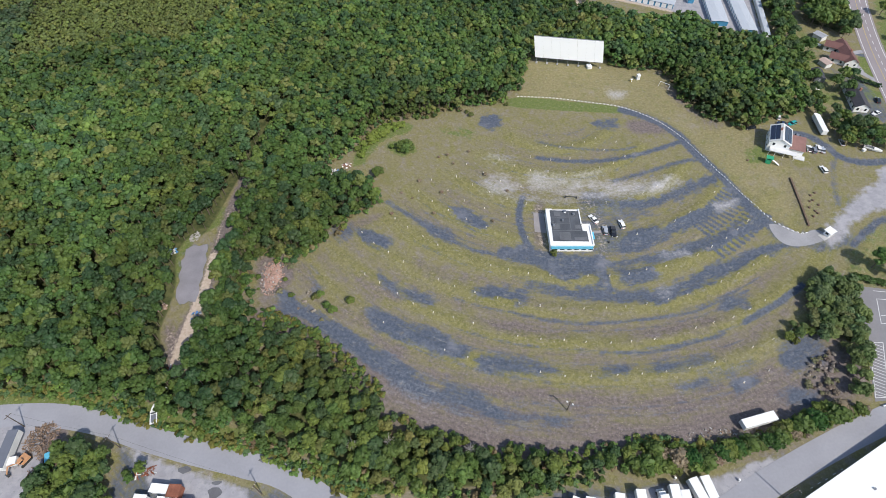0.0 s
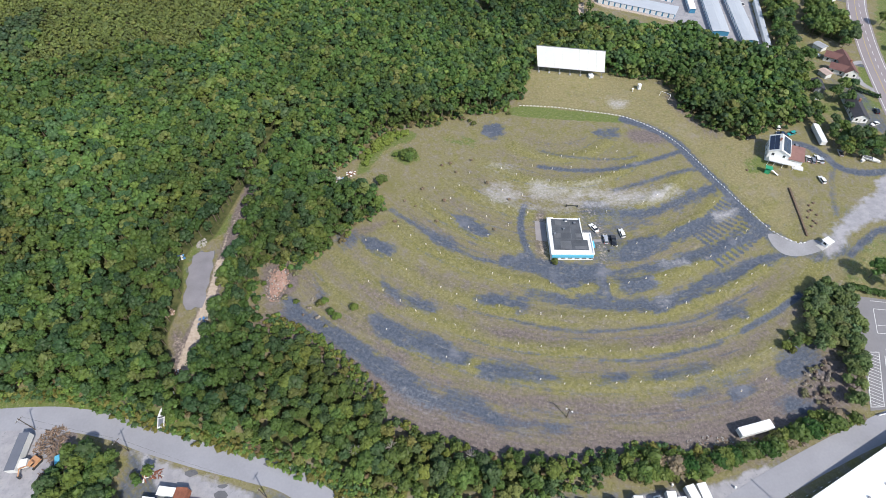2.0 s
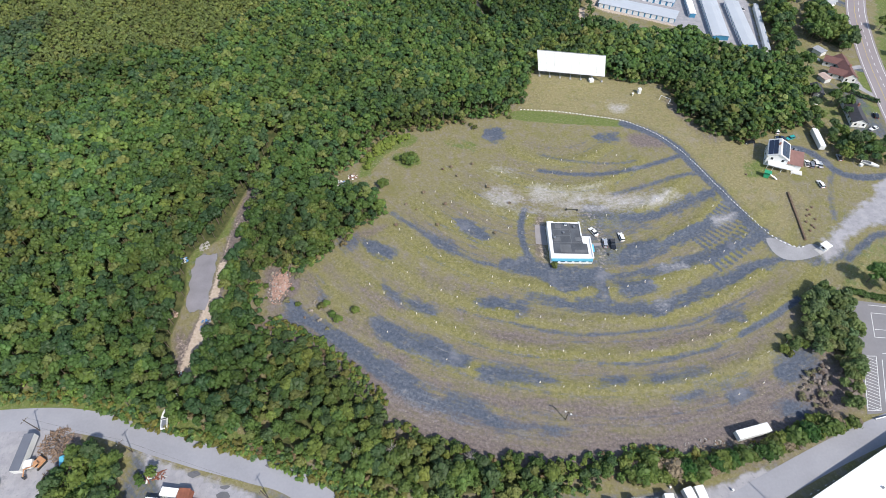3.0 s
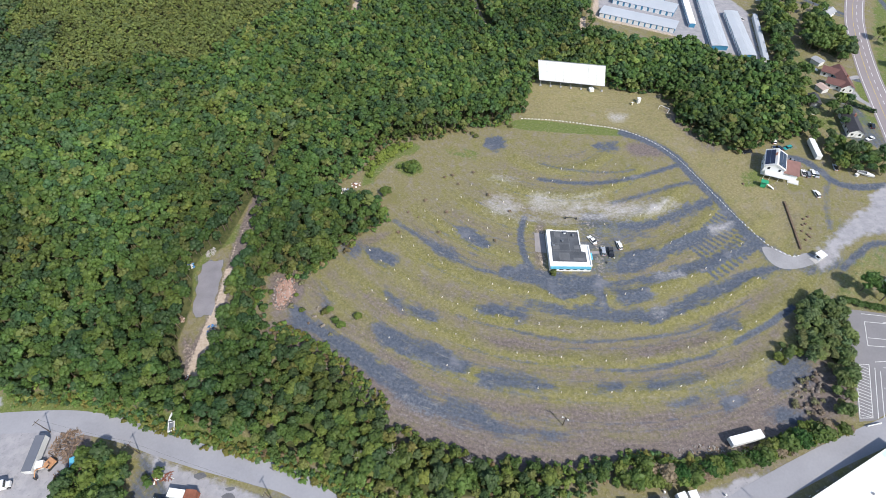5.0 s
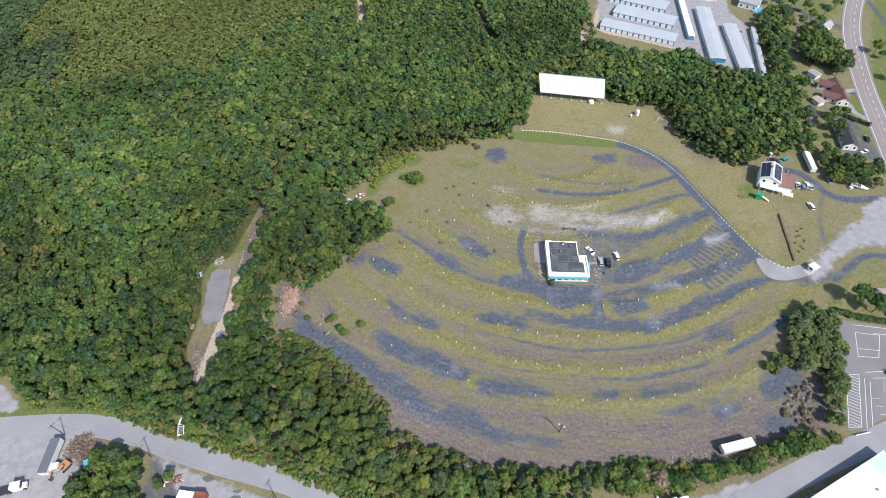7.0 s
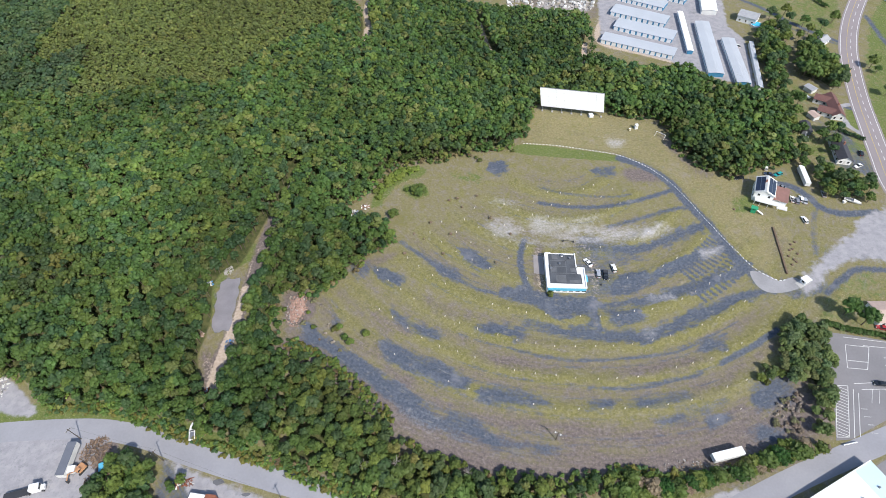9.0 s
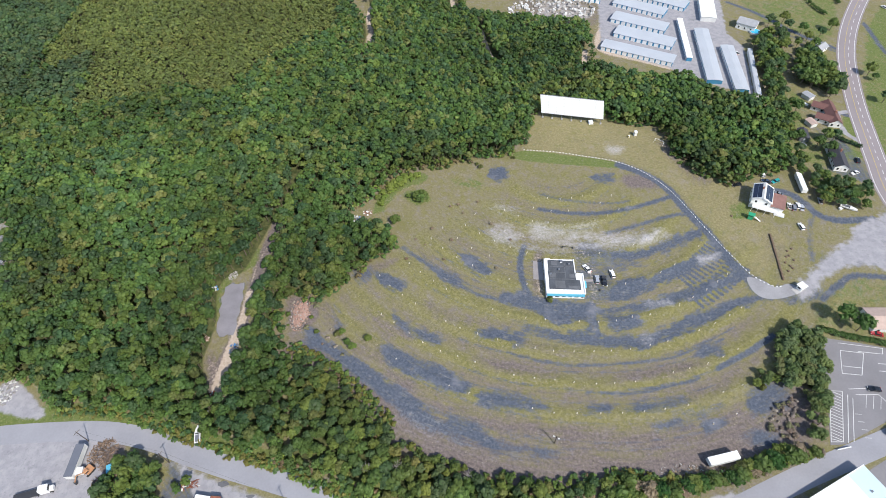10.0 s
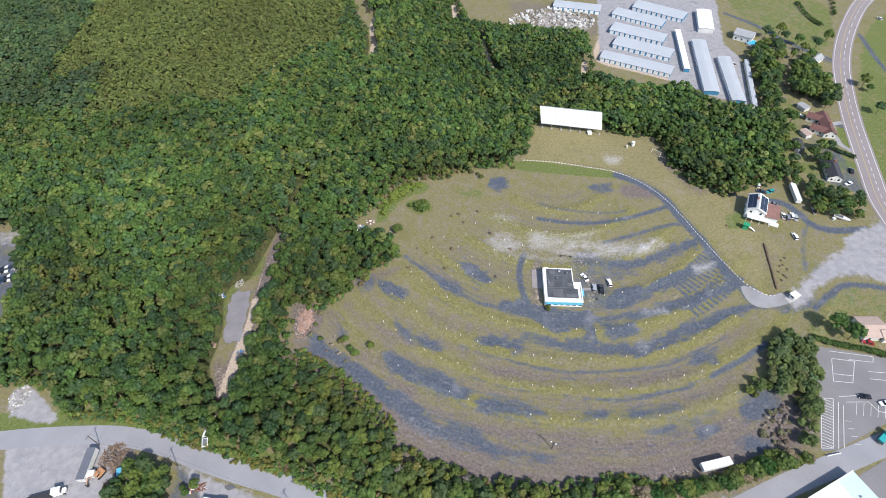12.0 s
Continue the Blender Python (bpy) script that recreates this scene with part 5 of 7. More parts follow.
BUSHES = [tree_kind("low green roadside bush", "bush", r, t, 0.1, 170, g, 0.34, "bush", "bushes")
          for r, t, g in ((1.6, 2.6, GREENS[3]), (2.0, 3.4, GREENS[1]), (1.3, 2.0, GREENS[5]), (1.8, 3.0, np.array((0.23, 0.175, 0.12))))]
LUSH = [tree_kind("bright green vine-covered bush at the field edge", "bush", 2.2, 3.0, 0.0, 260, np.array((0.050, 0.118, 0.026)), 0.36, "bush", "lush bushes")]
DRY = [tree_kind("dry brown and grey-green scrub bush on bare earth", "bush", r, t, 0.1, 80, np.array(g), 0.32, "bush", "scrub bushes")
       for r, t, g in ((1.4, 1.6, (0.27, 0.215, 0.165)), (1.7, 2.0, (0.19, 0.185, 0.10)), (1.2, 1.3, (0.32, 0.275, 0.23)))]
DEAD = [tree_kind("bare grey dead tree among green ones", "dead tree", 2.6, 7.5, 2.0, 0, GREENS[0], 0, "dead_tree", "dead trees", True)]
used = set()


def plant(kinds, x, y, size=1.0):
    k = kinds[rng.integers(len(kinds))]
    m = pose(x, y, ground_z(x, y), 0, 0, rng.uniform(0, 360)) @ Matrix.Diagonal((size, size, size * rng.uniform(0.92, 1.1), 1))
    if k.name not in used:
        used.add(k.name)
        k.matrix_world = m
        return k
    ob = copy_thing(k, m)
    ob.scale = m.to_scale()
    return ob


for wood, gap, kinds, lo, hi in ((WOODS_LOT, 2.9, THICKET, 0.7, 1.15), (WOODS_CLUMP, 2.6, THICKET[:2], 0.45, 0.75), (WOODS_YARD, 3.2, BROAD, 0.6, 1.0), (WOODS_TRACK, 3.6, BROAD, 0.5, 0.8),
                                (WOODS_ROADSIDE, 3.6, BROAD, 0.6, 0.9), (WOODS_GARDEN, 3.6, BROAD, 0.6, 0.9), (WOODS_YARDS, 4.6, BROAD, 0.8, 1.1), (WOODS_HOMES, 4.8, BROAD, 0.9, 1.2)):
    for x, y, e in zip(*scatter(wood, gap)):
        plant(kinds, x, y, rng.uniform(lo, hi) * (0.8 + 0.2 * min(e / 4, 1)))
for x, y, e in zip(*scatter(BRUSH, 2.1)):
    plant(DRY * 2 + THICKET[2:3], x, y, rng.uniform(0.4, 0.85))
for x, y, e in zip(*scatter(BELT_LOW, 2.0)):
    plant(BUSHES[:3] * 3 + DRY, x, y, rng.uniform(0.5, 1.1))
for x, y, e in zip(*scatter(WOODS_SOUTHEAST, 2.2)):
    plant(BUSHES[:3] * 4 + BUSHES[3:] + LUSH * 3, x, y, rng.uniform(0.8, 1.7))
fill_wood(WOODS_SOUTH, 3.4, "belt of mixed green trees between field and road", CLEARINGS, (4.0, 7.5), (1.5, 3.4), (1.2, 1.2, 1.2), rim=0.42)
for x, y in [(118.6, -11.6), (123.5, -16.5)] :
    plant(BROAD[:2], x, y, 1.25)
for x, y in [(144.5, 91.1), (159.8, 92.7), (165.8, 103.1), (144.5, 87.4), (220.8, 164.6), (221.2, 158.5), (214.6, 135.8), (184.7, 227.9), (195.3, 230.3), (192.6, 152.3), (163.1, 92.4), (153.9, 118.0), (149.9, 115.9), (223.1, 219.1), (211.1, 209.3), (201.7, 196.3), (160.0, 133.4), (160.1, 127.9), (182.0, 162.8), (180.5, 153.8), (189.5, 148.6), (193.5, 151.7), (193.9, 148.1), (193.9, 155.1), (197.6, 154.8), (186.3, 212.5), (187.1, 222.2), (193.8, 219.8), (201.8, 215.7), (201.9, 206.9), (158.9, 97.6), (159.6, 85.9), (150.9, 103.2), (170.1, 102.7)]:
    plant(BROAD, x, y, rng.uniform(0.8, 1.1))
for x, y in [(-66.2, 51.6), (-59.8, 66.7), (-52.7, 67.2), (-56.2, 64.2), (-22.1, 87.6), (-23.9, 90.3), (-86.4, -13.1), (-84.7, -12.4), (2.6, 1.6), (-9.8, 96.0), (-4.1, 94.8), (-79.7, -19.6), (-73.5, -16.1), (-82.1, -17.1), (76.3, -40.3), (80.7, -37.1), (74.2, -39.1), (82.7, -37.2), (-79.8, 72.4), (-75.3, 66.2)]:
    plant(BUSHES[:3], x, y, rng.uniform(0.7, 1.2))
BRIGHT = [tree_kind("bright yellow-green shrub at the woodland edge", "bush", 1.7, 2.6, 0.0, 90, np.array((0.155, 0.205, 0.042)), 0.4, "bush", "bright shrubs")]
for x, y, e in zip(*scatter([(-76.7, 58.9), (-74.7, 69.0), (-68.5, 79.4), (-63.6, 84.3), (-52.8, 83.8), (-52.8, 79.5), (-61.9, 75.7), (-68.0, 68.7), (-73.0, 60.2)], 2.1)):
    plant(BRIGHT, x, y, rng.uniform(0.5, 1.15))
for x, y in [(-107.6, 3.2), (-99.2, 2.4), (-98.4, -4.8), (-99.8, -9.6), (-107.8, -8.2), (-108.6, -3.0), (-97.0, 1.0), (-93.5, -1.2), (-95.2, -12.0), (-90.4, -14.6), (-92.2, -17.4), (-86.8, -18.8), (-83.4, -22.6), (-89.6, -10.8)]:
    plant(DRY + BUSHES[:2], x, y, rng.uniform(0.4, 0.8))
for x, y in [(-53.8, 64.0), (-55.4, 65.7), (-52.1, 64.8), (-53.2, 67.2), (-65.9, 49.4), (-65.2, 50.5)]:
    plant(BUSHES[1:2], x, y, rng.uniform(1.1, 1.5))
for x, y in [(-38.8, 59.2), (-34.9, 60.3), (-55.5, 37.9), (-51.0, 34.6), (-42.2, 25.3), (-32.6, 54.4), (-47.8, 44.5), (-25.2, 61.9), (-19.4, 46.5), (-67.7, 37.9), (-10.9, 36.2), (-18.8, 19.7), (-59.4, 25.8), (-38.6, 37.0)]:
    plant(BUSHES[3:], x, y, rng.uniform(0.25, 0.5))
for x, y in [(-169.0, 100.5), (-100.7, 89.5), (-98.0, 86.8), (-35.2, -71.0), (-58.8, -67.6), (-69.7, -68.2), (-167.9, -16.5)]:
    plant(DEAD, x, y, rng.uniform(0.8, 1.1))


# ---- the screen ----
def build_screen():
    a, b, z0, z1 = Vector((15.2, 130.5)), Vector((49.3, 122.6)), 3.3, 15.4
    yaw = math.degrees(math.atan2(b.y - a.y, b.x - a.x))
    wide, mid = (b - a).length, (a + b) / 2
    ob = thing("movie_screen", pose(mid.x, mid.y, 0, 0, 0, yaw), "large white drive-in movie screen on a steel frame", "movie screen")
    lean, slip = 0.0, -2.0
    h = wide / 2

    def on(u, v, off=0.0):
        return Vector((u + slip * v, -lean * v + off, z0 + (z1 - z0) * v))

    for i in range(8):
        bm = bmesh.new()
        u0, u1 = -h + wide * i / 8 + 0.015, -h + wide * (i + 1) / 8 - 0.015
        vs = [bm.verts.new(on(u, v, o)) for o in (0, 0.15) for u, v in ((u0, 0), (u1, 0), (u1, 1), (u0, 1))]
        for q in ((0, 1, 2, 3), (7, 6, 5, 4), (0, 4, 5, 1), (1, 5, 6, 2), (2, 6, 7, 3), (3, 7, 4, 0)):
            bm.faces.new([vs[k] for k in q])
        part("screen_panel", bm, M_SCREEN, ob)
    for s in (0, 1):
        bm = bmesh.new()
        rod(bm, on(-h, s, 0.05), on(h, s, 0.05), 0.16, 6)
        part("border_rail", bm, M_STEEL if s else M_DARKMETAL, ob)
    for i in range(7):
        u = -h + 1 + (wide - 2) * i / 6
        bm = bmesh.new()
        rod(bm, (u, 0.4, -0.3), on(u, 0.97, 0.4), 0.16, 6)
        part("post", bm, M_STEEL, ob)
        bm = bmesh.new()
        rod(bm, (u, 7.5, -0.3), on(u, 0.75, 0.6), 0.13, 6)
        part("back_brace", bm, M_STEEL, ob)
        part("footing", boxed(u - 0.5, u + 0.5, -0.2, 0.9, -0.3, 0.55, bevel=0.05), M_CONCRETE, ob)
    for v in (0.15, 0.4, 0.65, 0.9):
        bm = bmesh.new()
        rod(bm, on(-h, v, 0.3), on(h, v, 0.3), 0.08, 5)
        part("girt", bm, M_STEEL, ob)


build_screen()


def window(parent, x, y, z, w, h, face, trim=M_WHITE):
    """A framed window on a wall that faces -y, +y, -x or +x (face)."""
    fx = {"s": (0, -1), "n": (0, 1), "w": (-1, 0), "e": (1, 0)}[face]
    fb, pb = bmesh.new(), bmesh.new()
    for bm, g, d0, d1 in ((fb, 0.09, -0.02, 0.05), (pb, 0.0, 0.02, 0.065)):
        if fx[0] == 0:
            ys = sorted((y + fx[1] * d0, y + fx[1] * d1))
            box(bm, x - w / 2 - g, x + w / 2 + g, ys[0], ys[1], z - g, z + h + g)
        else:
            xs = sorted((x + fx[0] * d0, x + fx[0] * d1))
            box(bm, xs[0], xs[1], y - w / 2 - g, y + w / 2 + g, z - g, z + h + g)
    fr = part("window", fb, trim, parent)
    part("pane", pb, M_GLASS, fr)


# ---- the refreshment stand ----
def build_stand():
    ob = thing("refreshment_stand", pose(1.3, 3.2, 0, 0, 0, -3.5), "white flat-roofed refreshment stand with a blue front", "building")
    W, D, H = 16.3, 18.6, 3.5
    part("wall", prism(bmesh.new(), [(0, 0), (W, 0), (W, 10.6), (13.0, 10.6), (13.0, D), (0, D)], -0.2, H), M_WHITE, ob)
    part("main_roof", prism(bmesh.new(), [(1.3, 2.2), (14.7, 2.0), (14.7, 7.0), (13.1, 7.3), (12.7, 17.6), (1.6, 18.1)], H - 0.05, H + 0.16), M_TAR, ob, "black tar roof patched with strips")
    for (x0, x1, y0, y1) in ((1.6, 12.4, 7.3, 7.65), (2.0, 9.0, 11.0, 11.3), (8.6, 8.85, 7.7, 17.4), (2.2, 12.6, 14.2, 14.5), (10.4, 12.6, 8.4, 10.4), (3.0, 5.5, 15.0, 17.4), (9.5, 14.2, 2.6, 4.0), (4.0, 8.2, 2.6, 6.6), (2.0, 4.6, 8.2, 10.6)):
        part("roof_patch", boxed(x0, x1, y0, y1, H + 0.15, H + 0.19), M_TAR_PATCH, ob)
    for x0, x1, y0, y1 in ((-0.15, W + 0.15, -0.15, 0.3), (-0.15, 0.3, 0.3, D), (12.75, 13.2, 10.8, D), (W - 0.3, W + 0.15, 0.3, 10.3), (-0.15, 2.6, D - 0.35, D + 0.1), (13.2, W + 0.15, 10.25, 10.7)):
        part("parapet", boxed(x0, x1, y0, y1, H - 0.05, H + 0.42), M_WHITE, ob)
    part("front_fascia", boxed(0.2, W - 0.2, -0.45, -0.16, 1.9, 3.3), M_SKYBLUE, ob, "sky blue painted front band")
    part("side_canopy", boxed(W + 0.02, W + 1.2, 4.0, 7.6, 2.4, 2.6), M_SKYBLUE, ob)
    for k in range(6):
        window(ob, 2.0 + k * 2.7, -0.01, 0.9, 1.7, 0.9, "s")
    part("door", boxed(W - 0.02, W + 0.05, 8.6, 9.6, 0.0, 2.05), M_SKYBLUE, ob)
    for x, y, s in ((7.4, 17.0, 0.45), (2.2, 9.8, 0.4), (6.0, 12.4, 0.3), (10.6, 15.6, 0.35)):
        v = part("roof_vent", boxed(x - s, x + s, y - s, y + s, H + 0.1, H + 0.8, bevel=0.05), M_WHITE if s > 0.44 else M_STEEL, ob)
        part("vent_cap", boxed(x - s - 0.1, x + s + 0.1, y - s - 0.1, y + s + 0.1, H + 0.8, H + 0.88), M_STEEL, v)
    bm = bmesh.new()
    rod(bm, (1.9, 10.9, H), (1.9, 10.9, H + 1.6), 0.12, 8)
    part("flue", bm, M_STEEL, ob)


build_stand()


# ---- vehicles ----
def wheel(parent, x, y, r, w, name="wheel"):
    tb = bmesh.new()
    rod(tb, (x - w / 2, y, r), (x + w / 2, y, r), r, 12)
    t = part(name, tb, M_TYRE, parent)
    rb = bmesh.new()
    rod(rb, (x - w / 2 - 0.01, y, r), (x + w / 2 + 0.01, y, r), r * 0.6, 10)
    part("rim", rb, M_RIM, t)


def build_car(m, paint, label, length=4.6, width=1.82, height=1.46, style="sedan", group="", name="car", cat="car"):
    """Nose towards -y."""
    ob = thing(name, m, label, cat, group)
    L, W, H = length / 2, width / 2, height
    low, belt = 0.28, H * 0.60
    body = side_profile(bmesh.new(), [(-L, low + 0.15), (-L + 0.12, belt - 0.22), (-L * 0.45, belt), (L * 0.78, belt + 0.02), (L - 0.06, belt - 0.06), (L, low + 0.2), (L - 0.1, low), (-L + 0.1, low)], -W, W)
    bmesh.ops.bevel(body, geom=list(body.edges), offset=0.09, segments=2, affect="EDGES")
    part("body", body, PAINTS[paint], ob)
    f0, f1, r0, r1 = {"sedan": (-0.42, -0.14, 0.42, 0.72), "suv": (-0.45, -0.22, 0.80, 0.93), "pickup": (-0.36, -0.16, 0.14, 0.22)}[style]
    ys = [f0 * L, f1 * L, r0 * L, r1 * L]
    gb = bmesh.new()
    lo = [(x, y, belt - 0.02) for x, y in ((-W * 0.93, ys[0]), (W * 0.93, ys[0]), (W * 0.93, ys[3]), (-W * 0.93, ys[3]))]
    hi = [(x, y, H - 0.05) for x, y in ((-W * 0.76, ys[1]), (W * 0.76, ys[1]), (W * 0.76, ys[2]), (-W * 0.76, ys[2]))]
    v0, v1 = [gb.verts.new(p) for p in lo], [gb.verts.new(p) for p in hi]
    for k in range(4):
        gb.faces.new((v0[k], v0[(k + 1) % 4], v1[(k + 1) % 4], v1[k]))
    gb.faces.new(v1)
    gb.faces.new(v0[::-1])
    part("window_band", gb, M_GLASS, ob, "dark tinted glass")
    part("roof", boxed(-W * 0.78, W * 0.78, ys[1] - 0.02, ys[2] + 0.02, H - 0.06, H, bevel=0.025), PAINTS[paint], ob)
    if style == "pickup":
        part("cargo_bed", boxed(-W * 0.82, W * 0.82, L * 0.28, L * 0.94, belt - 0.05, belt + 0.05), M_DARKMETAL, ob)
    for s in (-1, 1):
        for y in (-L * 0.62, L * 0.62):
            wheel(ob, s * (W - 0.1), y, 0.33, 0.22)
        part("headlight", boxed(s * W * 0.72 - 0.2, s * W * 0.72 + 0.2, -L - 0.01, -L + 0.15, low + 0.25, low + 0.42), M_LAMP, ob)
        part("tail_light", boxed(s * W * 0.78 - 0.15, s * W * 0.78 + 0.15, L - 0.12, L + 0.01, low + 0.3, low + 0.48), M_TAIL, ob)
        part("mirror", boxed(s * (W + 0.08) - 0.09, s * (W + 0.08) + 0.09, ys[0] + 0.15, ys[0] + 0.27, belt, belt + 0.15), PAINTS[paint], ob)
    return ob


def car_at(pair, paint, label, style="sedan", **kw):
    m, d = at_line(*pair)
    return build_car(m, paint, label, style=style, **kw)


car_at([(20.1, 21.0), (22.8, 15.3)], "white", "white sedan parked beside the refreshment stand", length=5.0, width=1.95)
car_at([(25.1, 14.9), (24.5, 8.9)], "silver", "silver hatchback parked beside the refreshment stand", "suv")
car_at([(27.4, 7.9), (28.0, 14.1)], "black", "black pickup truck parked beside the refreshment stand", "pickup", length=5.3, width=1.95, height=1.75)
car_at([(31.9, 17.4), (32.3, 12.1)], "white", "white hatchback parked on the gravel lane", "suv")
mesh_thing("bin", rod(bmesh.new(), (0, 0, 0), (0, 0, 1.0), 0.35, 10), M_DARKMETAL, pose(*(24.8, 5.9), 0.0), "small dark litter bin beside parked cars", "bin")


def build_trailer(a, b, height, label, roof=M_WHITE, side=M_WHITE, width=2.6, legs=True, group="", name="box_trailer", cat="trailer", clear=1.1):
    """A box trailer between two ground points along its length."""
    m, d = at_line(a, b)
    ob = thing(name, m, label, cat, group)
    L, W = d / 2, width / 2
    part("box_body", boxed(-W, W, -L, L, clear, height - 0.03), side, ob)
    part("roof_sheet", boxed(-W - 0.02, W + 0.02, -L - 0.02, L + 0.02, height - 0.03, height + 0.05), roof, ob)
    n = max(4, int(d / 1.3))
    for s in (-1, 1):
        for k in range(n):
            y = -L + (k + 0.5) * d / n
            part("side_rib", boxed(s * W - 0.03, s * W + 0.03, y - 0.05, y + 0.05, clear, height - 0.05), side, ob)
        part("bottom_rail", boxed(s * W - 0.06, s * W + 0.06, -L, L, clear - 0.15, clear + 0.02), M_STEEL, ob)
        for y in (-L + 1.6, -L + 2.8):
            wheel(ob, s * (W - 0.25), y, 0.5, 0.45)
        if legs:
            bm = bmesh.new()
            rod(bm, (s * W * 0.6, L - 2.2, 0), (s * W * 0.6, L - 2.2, clear), 0.08, 6)
            part("landing_leg", bm, M_STEEL, ob)
        part("rear_door", boxed(min(0.03 * s, s * (W - 0.08)), max(0.03 * s, s * (W - 0.08)), -L - 0.05, -L, clear + 0.1, height - 0.15), side, ob)
    part("chassis", boxed(-0.5, 0.5, -L + 0.5, L - 0.5, clear - 0.35, clear), M_DARKMETAL, ob)
    return ob


ta, tb = Vector((47.1, -68.6)), Vector((57.8, -66.4))
tn = Vector((-(tb - ta).y, (tb - ta).x)).normalized() * 0.9
build_trailer(tuple(ta + tn), tuple(tb + tn), 3.1, "long white box trailer parked at the field edge", M_ROOF_WHITE, M_OFFWHITE, 2.7)


def build_truck(a, b, label, paint="white", box_h=3.4, group="", boxmat=M_WHITE):
    """A box truck, its cab at the end b."""
    m, d = at_line(a, b)
    ob = thing("box_truck", m, label, "truck", group)
    L, W = d / 2, 1.2
    part("cargo_box", boxed(-W, W, -L, L - 2.0, 0.9, box_h, bevel=0.03), boxmat, ob)
    cab = side_profile(bmesh.new(), [(L - 1.9, 0.5), (L - 1.9, 2.35), (L - 0.9, 2.4), (L - 0.55, 1.5), (L, 1.3), (L, 0.5)], -1.0, 1.0)
    bmesh.ops.bevel(cab, geom=list(cab.edges), offset=0.08, segments=2, affect="EDGES")
    part("cab", cab, PAINTS[paint], ob)
    ws = side_profile(bmesh.new(), [(L - 0.84, 2.2), (L - 0.8, 2.26), (L - 0.47, 1.54), (L - 0.52, 1.5)], -0.85, 0.85)
    part("windscreen", ws, M_GLASS, ob)
    for s in (-1, 1):
        for y in (-L + 1.4, L - 1.0):
            wheel(ob, s * (W - 0.2), y, 0.45, 0.35)
        part("mirror", boxed(s * 1.2 - 0.08, s * 1.2 + 0.08, L - 0.9, L - 0.8, 1.5, 1.95), M_DARKMETAL, ob)
    return ob


LABEL_ROW = "white box trailer parked in a row by the road"
for p in ([(26.5, -82.1), (28.1, -88.6)], [(30.0, -81.7), (30.8, -87.6)]):
    build_trailer(p[1], p[0], 3.3, LABEL_ROW, M_WHITE, M_OFFWHITE, 2.6, group="trailers by the road")
for p in ([(5.3, -85.0), (4.4, -89.5)], [(11.2, -84.3), (10.9, -89.8)], [(-2.9, -85.6), (-3.8, -89.8)], [(-6.5, -85.5), (-8.2, -89.5)], [(23.3, -85.1), (23.2, -89.7)], [(20.8, -83.5), (20.6, -89.0)]):
    build_trailer(p[1], p[0], 3.3, "small white box trailer parked in a row by the road", M_WHITE, M_OFFWHITE, 2.6, group="trailers by the road")
p = [(17.2, -84.0), (17.6, -88.9)]
build_truck(p[1], p[0], "white box truck parked in a row of trailers", group="trailers by the road")
p = [(-10.5, -85.4), (-11.1, -88.8)]
build_truck(p[1], p[0], "white truck with a tan box parked by the road", group="trailers by the road", boxmat=M_SHINGLE_TAN)


# ---- ticket booth ----
def build_booth():
    m, d = at_line(*[(108.0, 3.8), (112.5, 6.0)])
    ob = thing("ticket_booth", m, "small white ticket booth with a flat roof", "booth")
    part("wall", boxed(-1.1, 1.1, -1.3, 1.3, -0.1, 2.3), M_WHITE, ob)
    part("flat_roof", boxed(-1.6, 1.6, -1.8, 1.8, 2.3, 2.5, bevel=0.05), M_ROOF_WHITE, ob)
    for s, f in ((-1, "w"), (1, "e")):
        window(ob, s * 1.1, 0, 1.0, 1.4, 0.9, f)
    window(ob, 0, -1.3, 1.0, 1.2, 0.9, "s")
    part("door", boxed(-0.45, 0.45, 1.28, 1.35, 0, 2.05), M_OFFWHITE, ob)
    part("kerb_island", boxed(-1.5, 1.5, -3.6, 2.4, -0.2, 0.16, bevel=0.05), M_CONCRETE, ob)


build_booth()


# ---- houses ----
def slab_roof(ob, W, L, eave, ridge, material, over=0.45, name="roof", thick=0.16):
    """Two roof slopes about a ridge along y."""
    run = W / 2 + over
    drop = (ridge - eave) / (W / 2) * over
    for s in (-1, 1):
        bm = bmesh.new()
        pts = [(0, ridge), (s * run, eave - drop), (s * run, eave - drop + thick), (0, ridge + thick)]
        lo = [bm.verts.new((x, -L / 2 - over, z)) for x, z in pts]
        hi = [bm.verts.new((x, L / 2 + over, z)) for x, z in pts]
        for k in range(4):
            bm.faces.new((lo[k], lo[(k + 1) % 4], hi[(k + 1) % 4], hi[k]))
        bm.faces.new(lo)
        bm.faces.new(hi[::-1])
        bmesh.ops.recalc_face_normals(bm, faces=bm.faces)
        part(name, bm, material, ob)


